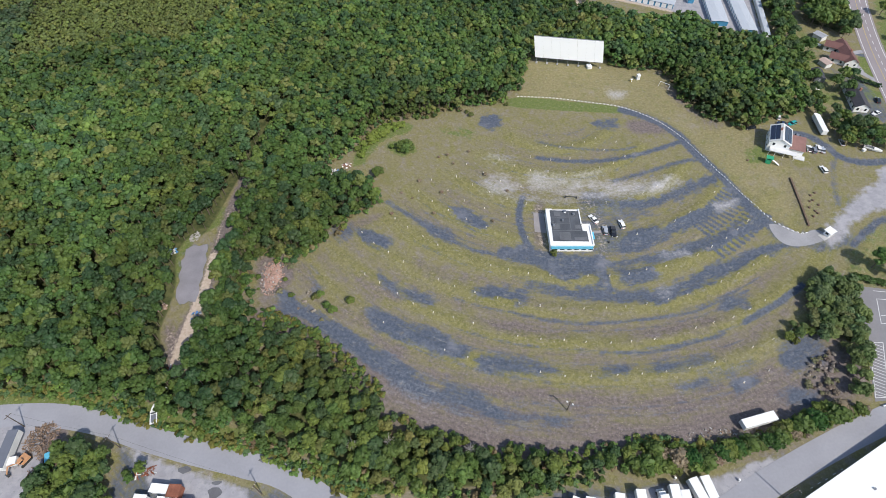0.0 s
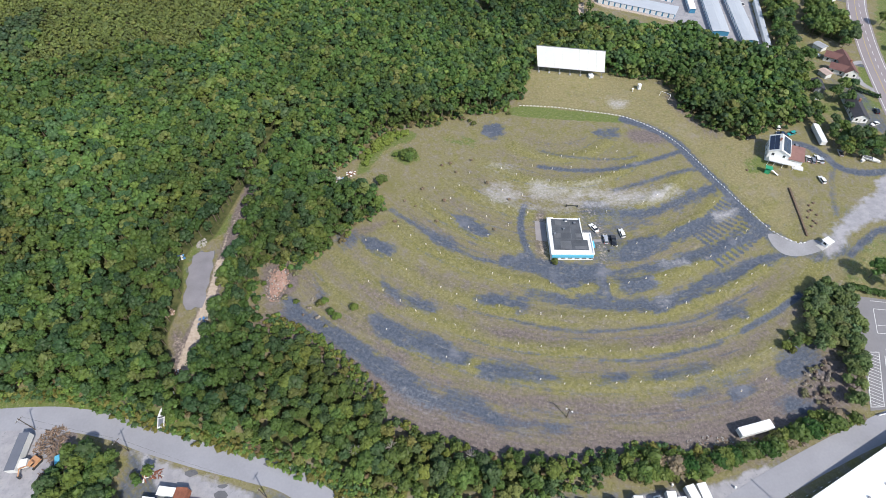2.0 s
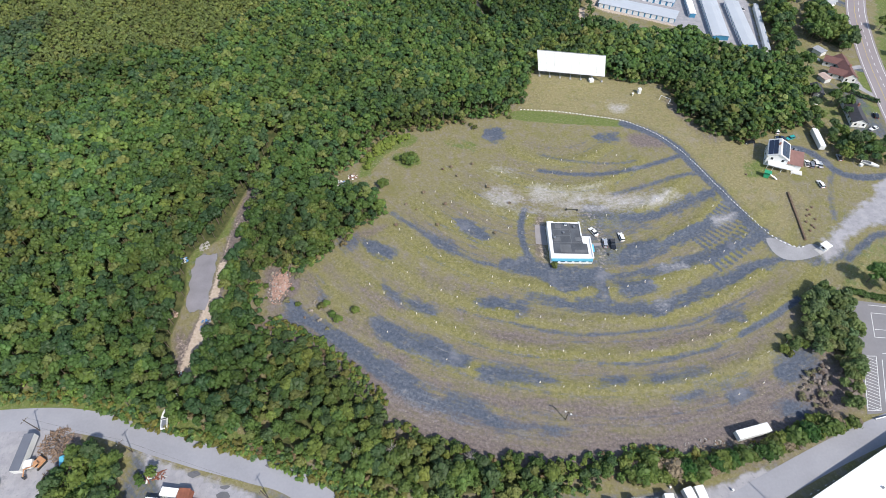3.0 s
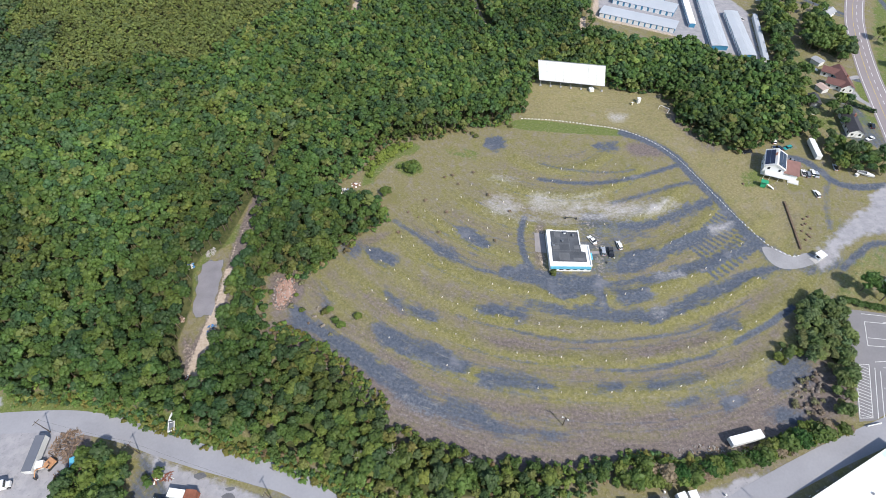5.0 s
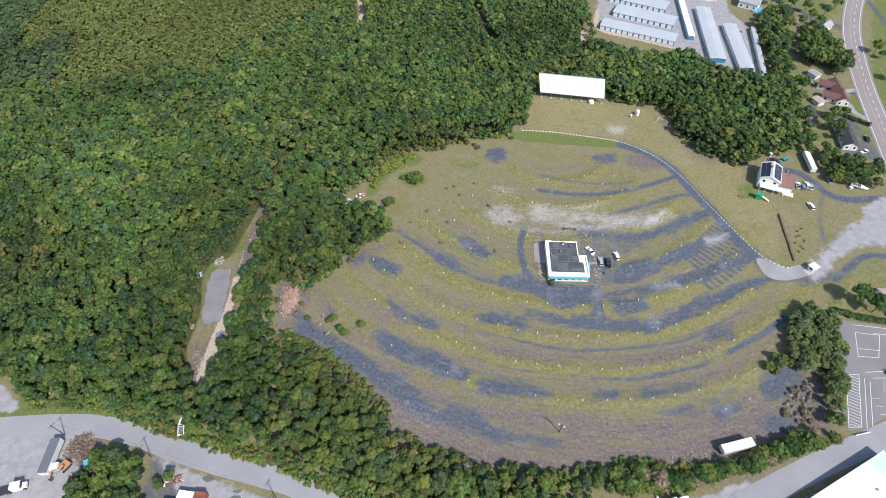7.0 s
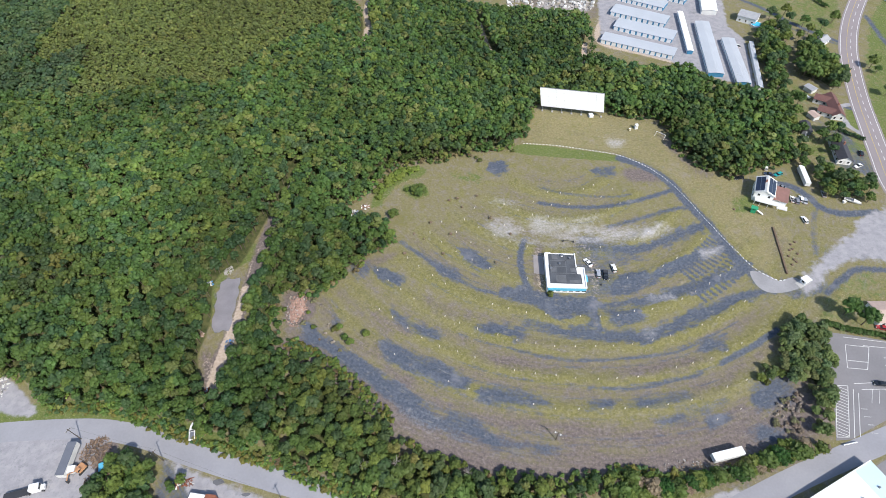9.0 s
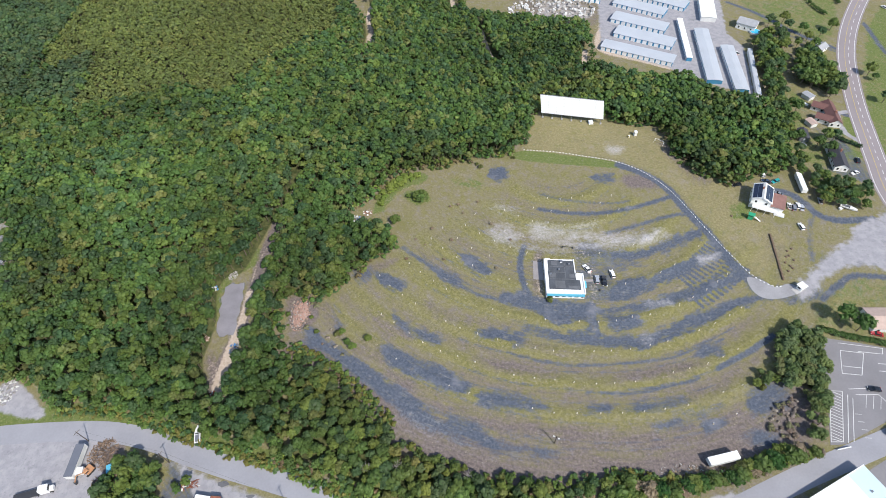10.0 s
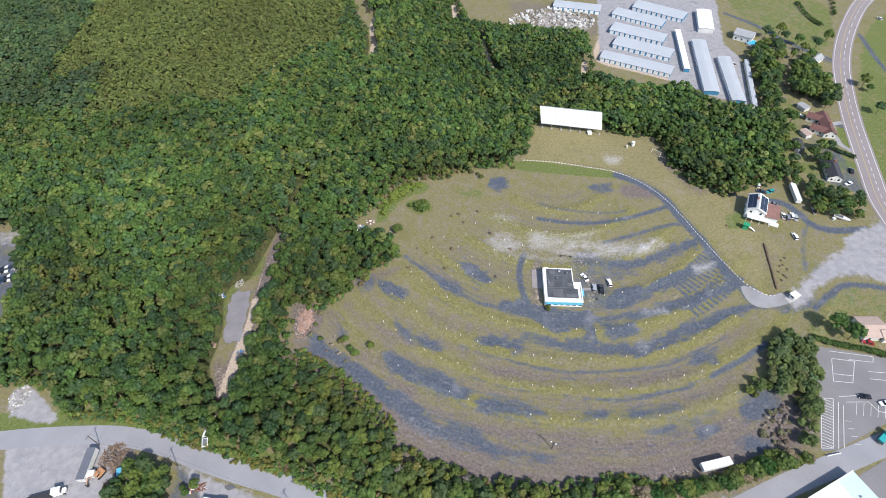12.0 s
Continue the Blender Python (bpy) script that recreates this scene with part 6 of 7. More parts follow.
def gable_house(m, W, L, eave, ridge, wall, roof, label, name="house", cat="house", group="", chimney=None, storeys=1, holes=True):
    """Ridge along y."""
    ob = thing(name, m, label, cat, group)
    wb = bmesh.new()
    pts = [(-W / 2, -0.3), (W / 2, -0.3), (W / 2, eave), (0, ridge - 0.02), (-W / 2, eave)]
    lo = [wb.verts.new((x, -L / 2, z)) for x, z in pts]
    hi = [wb.verts.new((x, L / 2, z)) for x, z in pts]
    for k in range(5):
        wb.faces.new((lo[k], lo[(k + 1) % 5], hi[(k + 1) % 5], hi[k]))
    wb.faces.new(lo[::-1])
    wb.faces.new(hi)
    bmesh.ops.recalc_face_normals(wb, faces=wb.faces)
    part("wall", wb, wall, ob)
    slab_roof(ob, W, L, eave, ridge, roof)
    if holes:
        for st in range(storeys):
            z = 0.95 + 2.7 * st
            for f, s in (("s", -1), ("n", 1)):
                for x in ((-W * 0.27, W * 0.27) if W > 5 else (0,)):
                    window(ob, x, s * L / 2, z, 1.0, 1.2, f)
            for f, s in (("w", -1), ("e", 1)):
                n = max(1, int(L / 3.4))
                for k in range(n):
                    window(ob, s * W / 2, -L / 2 + (k + 0.5) * L / n, z, 1.0, 1.2, f)
    d = part("door", boxed(-0.45, 0.45, -L / 2 - 0.05, -L / 2 + 0.02, 0.0, 2.05), M_OFFWHITE, ob)
    part("knob", boxed(0.3, 0.38, -L / 2 - 0.1, -L / 2 - 0.05, 0.95, 1.05), M_STEEL, d)
    if chimney:
        part("chimney", boxed(chimney[0] - 0.4, chimney[0] + 0.4, chimney[1] - 0.4, chimney[1] + 0.4, eave, ridge + 0.9), M_BRICK, ob)
    return ob


def build_farmhouse():
    m, d = at_line(*[(109.5, 50.5), (116.8, 65.4)])
    W, L = 8.4, 11.5
    ob = gable_house(m, W, L, 5.3, 7.3, M_WHITE, M_OFFWHITE, "two-storey white house with solar panels on its roof", storeys=2)
    for s in (-1, 1):
        for i in range(5):
            for j in range(2):
                q = 0.22 + 0.42 * j
                x0, x1 = (q, q + 0.38)
                bm = bmesh.new()
                y0 = -L / 2 + 0.6 + i * (L - 1.2) / 5

                def top(f):
                    return (s * f * W / 2, 7.3 + 0.24 - (7.3 - 5.3) * f)
                vs = [bm.verts.new((top(f)[0], y, top(f)[1] + dz)) for dz in (0, 0.06) for f, y in ((x0, y0), (x1, y0), (x1, y0 + 2.1), (x0, y0 + 2.1))]
                for k in ((0, 1, 2, 3), (7, 6, 5, 4), (0, 4, 5, 1), (1, 5, 6, 2), (2, 6, 7, 3), (3, 7, 4, 0)):
                    bm.faces.new([vs[c] for c in k])
                bmesh.ops.recalc_face_normals(bm, faces=bm.faces)
                part("solar_panel", bm, M_SOLAR, ob, "glossy dark solar panel")
    part("annex_wall", boxed(W / 2, W / 2 + 6.4, -4.5, 4.0, -0.3, 3.0), M_WHITE, ob)
    bm = side_profile(bmesh.new(), [(-5.0, 2.9), (4.5, 3.7), (4.5, 3.9), (-5.0, 3.1)], W / 2 - 0.1, W / 2 + 6.8)
    part("annex_roof", bm, M_SHINGLE_RED, ob, "faded red annex roof")
    part("porch_roof", boxed(-W / 2 + 1.0, W / 2 + 3.5, -L / 2 - 3.0, -L / 2 - 0.05, 2.5, 2.66), M_OFFWHITE, ob)
    for x in (-3.0, -0.5, 3.0, 7.4):
        bm = bmesh.new()
        rod(bm, (x, -L / 2 - 2.8, -0.2), (x, -L / 2 - 2.8, 2.55), 0.09, 6)
        part("porch_post", bm, M_WHITE, ob)
    part("deck", boxed(W / 2 + 3.0, W / 2 + 7.6, -L / 2 - 1.6, -4.55, 0.1, 0.45), M_OFFWHITE, ob)
    part("chimney", boxed(-1.0, -0.3, 1.0, 1.7, 6.0, 8.3), M_BRICK, ob)


build_farmhouse()

# neighbours along the highway
m, d = at_line(*[(162.4, 78.0), (166.7, 96.8)])
gable_house(m, 6.4, d, 2.9, 4.6, M_WHITE, M_SHINGLE_DARK, "long white bungalow with a black shingle roof", chimney=(1.2, 2.0))
m, d = at_line(*[(176.5, 114.2), (180.3, 133.5)])
gable_house(m, 6.2, d, 3.0, 4.9, M_OFFWHITE, M_SHINGLE_MAROON, "white bungalow with a red-brown shingle roof", chimney=(0.8, -2))
for ends in ([(172.2, 133.3), (178.4, 128.8)], [(169.4, 122.4), (175.7, 117.9)]):
    m, d = at_line(*ends)
    gable_house(m, 5.2, d, 2.9, 4.6, M_OFFWHITE, M_SHINGLE_MAROON, "red-roofed wing of a white bungalow", "house_wing", "house", "house wings")
m, d = at_line(*[(164.1, 119.2), (165.3, 115.0)])
gable_house(m, 4.0, 5.0, 2.4, 3.0, M_OFFWHITE, M_SHINGLE_TAN, "tan-roofed low garage beside a red-roofed bungalow", "garage", "garage", holes=False)
m, d = at_line(*[(173.5, 144.4), (175.1, 140.8)])
gable_house(m, 4.2, 5.5, 2.4, 3.0, M_OFFWHITE, M_SHINGLE_GREY, "grey-roofed wooden shed in a garden", "shed", "shed", group="sheds", holes=False)
m, d = at_line(*[(164.9, 230.7), (174.5, 223.3)])
gable_house(m, 9.5, d, 4.2, 6.4, M_WHITE, M_SHINGLE_GREY, "white two-storey house with a grey roof", storeys=1)
m, d = at_line(*[(201.7, 192.6), (208.2, 197.3)])
gable_house(m, 6.0, 8.0, 2.8, 4.4, M_WHITE, M_SHINGLE_GREY, "small white cottage among dark trees")
m, d = at_line(*[(154.6, 103.2), (156.4, 109.9)])
gable_house(m, 4.6, 8.5, 2.3, 3.4, M_STEEL, M_SHINGLE_DARK, "dark-roofed garden shed under trees", "shed", "shed", group="sheds", holes=False)
m, d = at_line(*[(130.0, -12.5), (137.0, -12.7)])
gable_house(m, 9.5, d + 2, 3.0, 4.6, M_OFFWHITE, M_SHINGLE_TAN, "low house with a pale tan shingle roof")
m, d = at_line(*[(136.8, -14.9), (142.6, -14.4)])
gable_house(m, 7.0, d + 2, 2.8, 4.2, M_OFFWHITE, M_SHINGLE_TAN, "tan-roofed garage beside the parking lot", "garage", "garage", holes=False)


def round_pool(x, y, r, label, water=None):
    ob = thing("swimming_pool", pose(x, y, 0), label, "swimming pool", "pools")
    bm = bmesh.new()
    rod(bm, (0, 0, -0.1), (0, 0, 1.2), r, 24)
    part("pool_wall", bm, M_WHITE, ob)
    bm = bmesh.new()
    rod(bm, (0, 0, 1.18), (0, 0, 1.23), r * 0.93, 24)
    part("water" if water is None else "pool_cover", bm, water or M_POOL, ob)


round_pool(*(172.8, 219.5), 3.6, "round blue above-ground pool behind a house")
round_pool(*(151.8, 98.8), 2.2, "small round white-rimmed pool under a grey cover", M_STEEL)


# ---- self-storage rows ----
def storage(a, b, c, label, doors="both", roof=M_METAL_ROOF, trim=M_BLUE, height=3.0):
    """A row of lock-up units: front eave from a to b, rear eave at c beside a."""
    a, b, c = Vector(a), Vector(b), Vector(c)
    ax = (b - a).normalized()
    nv = Vector((-ax.y, ax.x))
    wide = max(2.4, abs((c - a).dot(nv)))
    if (c - a).dot(nv) < 0:
        a, b, ax, nv = b, a, -ax, -nv
    mid = (a + b) / 2 + nv * wide / 2
    L = (b - a).length
    ob = thing("storage_building", pose(mid.x, mid.y, 0, 0, 0, math.degrees(math.atan2(ax.y, ax.x)) + 90), label, "storage building", "self-storage rows")
    h = height - 0.35
    wb = boxed(-wide / 2 + 0.15, wide / 2 - 0.15, -L / 2 + 0.1, L / 2 - 0.1, -0.3, h)
    part("wall", wb, trim, ob, "blue painted metal walls")
    slab_roof(ob, wide - 0.3, L, h, h + 0.045 * wide, roof, 0.25, "roof", 0.08)
    n = max(3, int(L / 3.6))
    for s in ((-1, 1) if doors == "both" else ()):
        for k in range(n):
            y = -L / 2 + (k + 0.5) * L / n
            x = s * (wide / 2 - 0.15)
            part("roller_door", boxed(min(x, x + s * 0.06), max(x, x + s * 0.06), y - 1.35, y + 1.35, 0, 2.35), M_WHITE, ob)
    seam = bmesh.new()
    for k in range(int(L / 1.2)):
        y = -L / 2 + 0.6 + k * 1.2
        for s in (-1, 1):
            vs = []
            for dx, zz in ((0, h + 0.045 * wide + 0.09), (s * (wide / 2), h + 0.085 - 0.02)):
                for yy in (y - 0.03, y + 0.03):
                    vs.append((dx, yy, zz))
            f = [seam.verts.new((p[0], p[1], p[2] + dz)) for dz in (0, 0.04) for p in (vs[0], vs[1], vs[3], vs[2])]
            for q in ((4, 5, 6, 7), (0, 1, 5, 4), (1, 2, 6, 5), (2, 3, 7, 6), (3, 0, 4, 7)):
                seam.faces.new([f[i] for i in q])
    tagged(part("standing_seams", seam, roof, ob), kind="stuff")
    return ob


LS = "long low storage row with a pale metal roof and white doors"
storage((63.8, 203.1), (105.0, 180.2), (65.9, 214.2), LS)
storage((75.9, 220.0), (109.9, 199.8), (79.1, 233.2), LS)
storage((78.1, 240.3), (110.8, 220.4), (81.2, 253.6), LS)
storage((84.6, 264.1), (115.9, 243.0), (87.6, 276.7), LS)
storage((102.3, 274.4), (133.7, 252.2), (105.5, 288.3), LS)
storage((42.7, 278.8), (76.6, 268.2), (44.3, 290.2), LS)
storage((124.5, 238.1), (115.9, 186.4), (128.2, 238.4), "narrow storage row with a white roof and blue walls", roof=M_ROOF_WHITE)
storage((132.0, 223.4), (120.6, 160.6), (141.0, 221.6), LS)
storage((142.1, 200.5), (134.0, 149.8), (150.0, 198.9), LS)
storage((158.1, 195.2), (144.5, 144.1), (160.8, 195.4), "narrow storage row at the yard fence", "none", M_METAL_ROOF, M_OFFWHITE)
storage((148.3, 266.5), (141.2, 237.7), (158.6, 265.2), "white-roofed storage office building", "both", M_ROOF_WHITE, M_OFFWHITE, 3.6)


# ---- warehouse at the road ----
def build_warehouse():
    c0, far = Vector((97.3, -69.9)), Vector((49.5, -91.7))
    ax = (far - c0).normalized()
    nv = Vector((ax.y, -ax.x))
    if nv.y > 0:
        nv = -nv
    L, D = 75.0, 42.0
    mid = c0 + ax * L / 2 + nv * D / 2
    ob = thing("warehouse", pose(mid.x, mid.y, 0, 0, 0, math.degrees(math.atan2(ax.y, ax.x))), "large white flat-roofed warehouse beside the road", "warehouse")
    part("wall", boxed(-L / 2, L / 2, -D / 2, D / 2, -0.3, 3.3), M_OFFWHITE, ob)
    for k in range(10):
        part("roof_sheet", boxed(-L / 2 + k * L / 10 + 0.01, -L / 2 + (k + 1) * L / 10 - 0.01, -D / 2 - 0.2, D / 2 + 0.2, 3.3, 3.45), M_ROOF_PALEBLUE if k < 1 else M_ROOF_WHITE, ob)
    for k in range(9):
        for j in range(3):
            x, y = -L / 2 + 5 + k * 7.5, -D / 2 + 7 + j * 13
            part("roof_vent", boxed(x - 0.3, x + 0.3, y - 0.3, y + 0.3, 3.4, 3.9, bevel=0.05), M_STEEL, ob)
    for k in range(12):
        for s, f in ((-1, "s"), (1, "n")):
            window(ob, -L / 2 + 4 + k * 6, s * D / 2, 1.2, 1.6, 1.0, f)
    for s in (-1, 1):
        part("coping", boxed(-L / 2, L / 2, s * D / 2 - 0.15, s * D / 2 + 0.15, 3.45, 3.6), M_WHITE, ob)


build_warehouse()


# ---- poles and wires ----
def utility_pole(x, y, h, label, arm_yaw=0.0, lamp=False):
    ob = thing("utility_pole", pose(x, y, ground_z(x, y), 0, 0, arm_yaw), label, "utility pole", "utility poles")
    bm = bmesh.new()
    rod(bm, (0, 0, -0.3), (0, 0, h), 0.17, 8, 0.11)
    part("pole_shaft", bm, M_POLE, ob)
    part("crossarm", boxed(-1.2, 1.2, -0.07, 0.07, h - 0.8, h - 0.65), M_POLE, ob)
    for x2 in (-1.0, -0.4, 0.4, 1.0):
        bm = bmesh.new()
        rod(bm, (x2, 0, h - 0.65), (x2, 0, h - 0.45), 0.05, 6)
        part("insulator", bm, M_OFFWHITE, ob)
    if lamp:
        for s in (-1, 1):
            part("floodlight", boxed(s * 0.9 - 0.28, s * 0.9 + 0.28, -0.5, -0.1, h - 0.6, h - 0.2, bevel=0.05), M_OFFWHITE, ob, "pale floodlight box")
    return ob


utility_pole(*(-4.0, -59.5), 6.6, "wooden floodlight pole standing in the parking field", -30, True)
WIRE_POLES = [(-172.3, -55.6), (-140.2, -63.8), (-95.2, -79.3)]
for q in WIRE_POLES:
    utility_pole(*q, 9.0, "wooden utility pole at the roadside", 62)
utility_pole(*(51.3, -87.7), 9.0, "wooden utility pole at the roadside", -60)


def wire(a, b, h, off, parent_name="power_line"):
    cu = bmesh.new()
    pts = []
    for k in range(9):
        t = k / 8
        pts.append((a[0] + (b[0] - a[0]) * t + off * 0.45, a[1] + (b[1] - a[1]) * t + off * 0.9, h - 1.2 * 4 * t * (1 - t)))
    for p, q in zip(pts, pts[1:]):
        rod(cu, p, q, 0.02, 4)
    mesh_thing(parent_name, cu, M_DARKMETAL, Matrix(), "thin dark power line between roadside poles", "power line", "power lines")


for a, b in zip(WIRE_POLES, WIRE_POLES[1:]):
    for off in (-0.9, 0.9):
        wire(a, b, 8.5, off)


# ---- speaker posts along the rows, whitewashed tyres along the drive ----
def post_proto():
    bm = bmesh.new()
    rod(bm, (0, 0, -0.2), (0, 0, 0.8), 0.06, 6)
    ob = mesh_thing("speaker_post", bm, M_POST, Matrix(), "short pale speaker post between parking bays", "speaker post", "speaker posts")
    part("concrete_base", boxed(-0.2, 0.2, -0.2, 0.2, -0.2, 0.15, bevel=0.06), M_POST, ob)
    part("junction_box", boxed(-0.16, 0.16, -0.1, 0.1, 0.65, 0.88, bevel=0.03), M_WHITE, ob)
    return ob


proto = post_proto()
first = True
prng = random.Random(4)
for radius, a0, a1, gap in ((29, -20, 40, 6.0), (37, -30, 50, 7.5), (46, -44, 50, 7.5), (57, -54, -18, 8.0), (66, -58, 50, 8.0), (75, -56, -20, 8.0), (84, -54, 46, 8.2), (101, -50, 42, 7.2), (115, -52, 36, 7.4), (128, -44, 28, 7.6), (140.5, -36, 27, 7.8), (149, 5, 20, 8)):
    n = int(math.radians(a1 - a0) * radius / gap)
    for k in range(n):
        if prng.random() < 0.16:
            continue
        an = math.radians(a0 + (a1 - a0) * (k + 0.5) / n + prng.uniform(-0.25, 0.25))
        r = radius + prng.uniform(-0.5, 0.5)
        x, y = CENTRE[0] + r * math.sin(an), CENTRE[1] - r * math.cos(an)
        if -3 < x < 22 and -4 < y < 26:
            continue
        m = pose(x, y, ground_z(x, y), prng.uniform(-7, 7), prng.uniform(-7, 7), prng.uniform(0, 360))
        if first:
            proto.matrix_world, first = m, False
        else:
            copy_thing(proto, m)

FENCE = smooth([(2.5, 101.5), (18.5, 99.2), (35.3, 94.7), (51.5, 89.4), (63.4, 80.0), (71.3, 68.7), (76.7, 55.5), (81.2, 41.6), (86.3, 27.6), (91.3, 15.3), (95.9, 9.0), (100.5, 6.2), (103.7, 6.6)], 10)
tyre = bmesh.new()
rings = []
for k in range(9):
    a = math.pi * k / 8
    rings.append([tyre.verts.new((math.cos(a) * (0.36 + 0.17 * math.cos(b)), 0.17 * math.sin(b), math.sin(a) * (0.36 + 0.17 * math.cos(b)) - 0.03)) for b in (i * math.tau / 7 for i in range(7))])
for lo_, hi_ in zip(rings, rings[1:]):
    for i in range(7):
        tyre.faces.new((lo_[i], lo_[(i + 1) % 7], hi_[(i + 1) % 7], hi_[i]))
tyre.faces.new(rings[0][::-1])
tyre.faces.new(rings[-1])
bmesh.ops.recalc_face_normals(tyre, faces=tyre.faces)
fence_proto = mesh_thing("half_tyre", tyre, M_WHITE, Matrix(), "whitewashed half-buried tyre beside the drive", "tyre", "tyres along the drive")
run, carry, first = 0.0, 0.0, True
for p, q in zip(FENCE, FENCE[1:]):
    d = math.dist(p, q)
    while carry <= d:
        t = carry / d
        x, y = p[0] + (q[0] - p[0]) * t, p[1] + (q[1] - p[1]) * t
        m = pose(x, y, ground_z(x, y), 0, 0, math.degrees(math.atan2(q[1] - p[1], q[0] - p[0])))
        if first:
            fence_proto.matrix_world, first = m, False
        else:
            copy_thing(fence_proto, m)
        carry += 1.75
    carry -= d


# ---- clutter round the white house ----
def build_boat(m, length, label):
    ob = thing("boat", m, label, "boat", "boats")
    L, W = length / 2, length * 0.16
    hb = bmesh.new()
    top = [(-W, -L), (W, -L), (W, L * 0.2), (W * 0.55, L * 0.7), (0, L), (-W * 0.55, L * 0.7), (-W, L * 0.2)]
    lo = [hb.verts.new((x * 0.55, y * 0.92, 0.45)) for x, y in top]
    hi = [hb.verts.new((x, y, 1.45)) for x, y in top]
    for k in range(7):
        hb.faces.new((lo[k], lo[(k + 1) % 7], hi[(k + 1) % 7], hi[k]))
    hb.faces.new(lo[::-1])
    hb.faces.new(hi)
    part("hull", hb, M_WHITE, ob)
    part("cockpit", boxed(-W * 0.7, W * 0.7, -L * 0.85, -L * 0.1, 1.44, 1.5), M_STEEL, ob)
    part("windscreen", side_profile(bmesh.new(), [(-0.1, 1.45), (0.35, 1.45), (0.0, 2.0), (-0.1, 2.0)], -W * 0.7, W * 0.7), M_GLASS, ob)
    part("outboard_motor", boxed(-0.2, 0.2, -L - 0.5, -L - 0.02, 0.7, 1.7, bevel=0.06), M_DARKMETAL, ob)
    for s in (-1, 1):
        wheel(ob, s * W * 0.8, -L * 0.3, 0.32, 0.22)
    part("trailer_beam", boxed(-0.08, 0.08, -L * 0.8, L * 1.2, 0.3, 0.45), M_STEEL, ob)
    return ob


m, d = at_line(*[(-131.8, -56.8), (-133.1, -51.5)])
build_boat(m, 6.8, "white motorboat on a trailer among trees")
m, d = at_line(*[(150.8, 53.0), (156.0, 49.5)])
build_boat(m, 7.5, "white motorboat parked beside a gravel drive")
m, d = at_line(*[(167.7, 137.5), (169.9, 134.9)])
build_boat(m, 6.0, "white boat under a cover in a garden")
build_trailer((138.4, 74.7), (136.4, 61.8), 3.2, "long white box trailer beside the trees", M_WHITE, M_OFFWHITE, 2.4)
for pair, col, st, lab in (
        ([(127.6, 58.2), (124.9, 49.3)], "white", "pickup", "white pickup parked behind the white house"),
        ([(129.3, 56.8), (126.6, 48.4)], "grey", "suv", "grey car parked behind the white house"),
        ([(131.5, 57.8), (129.4, 49.7)], "white", "suv", "white van parked behind the white house"),
        ([(132.7, 56.1), (130.6, 48.8)], "silver", "sedan", "silver car parked behind the white house"),
        ([(123.4, 63.3), (125.4, 61.5)], "grey", "sedan", "grey car parked beside the annex"),
        ([(120.3, 72.5), (123.7, 70.8)], "blue", "sedan", "dark blue car parked under trees"),
        ([(124.9, 70.7), (128.4, 72.1)], "teal", "suv", "teal car parked under trees"),
        ([(104.4, 69.2), (108.5, 69.9)], "black", "suv", "black car parked under trees"),
        ([(122.9, 79.4), (121.8, 74.2)], "white", "suv", "white car parked under trees"),
        ([(143.1, 59.6), (141.9, 53.8)], "silver", "pickup", "silver pickup parked by the drive"),
        ([(126.0, 42.8), (126.1, 37.6)], "white", "suv", "white utility cart parked on the grass"),
        ([(176.3, 88.8), (174.2, 82.6)], "black", "suv", "black car on a driveway"),
        ([(115.7, -41.6), (118.8, -41.9)], "black", "sedan", "black sedan in the parking lot"),
        ([(121.7, -44.7), (125.3, -44.3)], "white", "suv", "white car in the parking lot"),
        ([(129.2, -17.8), (131.8, -18.7)], "red", "sedan", "red car beside the low house"),
        ([(167.3, 75.4), (170.7, 76.8)], "white", "sedan", "white car beside the bungalow"),
        ([(150.6, 196.5), (151.6, 191.0)], "white", "pickup", "white pickup in the storage yard"),
        ([(274.9, 252.7), (277.2, 246.2)], "white", "suv", "white car beside the highway")):
    car_at(pair, col, lab, st)
row_a, row_b = [(-252.9, 29.1), (-247.2, 31.8)], [(-249.8, 23.1), (-244.7, 25.6)]
for row in (row_a, row_b):
    for k in range(6):
        x = row[0][0] + (row[1][0] - row[0][0]) * k / 4 - 3
        y = row[0][1] + (row[1][1] - row[0][1]) * k / 4
        build_car(pose(x, y, 0, 0, 0, 12), ("blue", "black", "grey", "blue", "white", "black")[(k * 5 + (row is row_b)) % 6], "dark car parked in a row at a clearing", group="cars in the clearing")
m, d = at_line(*[(113.8, -58.9), (118.2, -56.0)])
tk = thing("flatbed_truck", m, "turquoise flatbed truck driving on the road", "truck")
part("cab", boxed(-1.1, 1.1, 0.8, 3.2, 0.6, 2.6, bevel=0.15), PAINTS["teal"], tk)
part("flatbed", boxed(-1.2, 1.2, -3.6, 0.7, 0.9, 1.2), M_DARKMETAL, tk)
part("load", boxed(-1.0, 1.0, -3.2, 0.2, 1.2, 2.2, bevel=0.1), M_TEAL, tk)
part("windscreen", boxed(-0.9, 0.9, 3.18, 3.24, 1.6, 2.3), M_GLASS, tk)
for s in (-1, 1):
    for y in (-2.4, 2.2):
        wheel(tk, s, y, 0.45, 0.35)


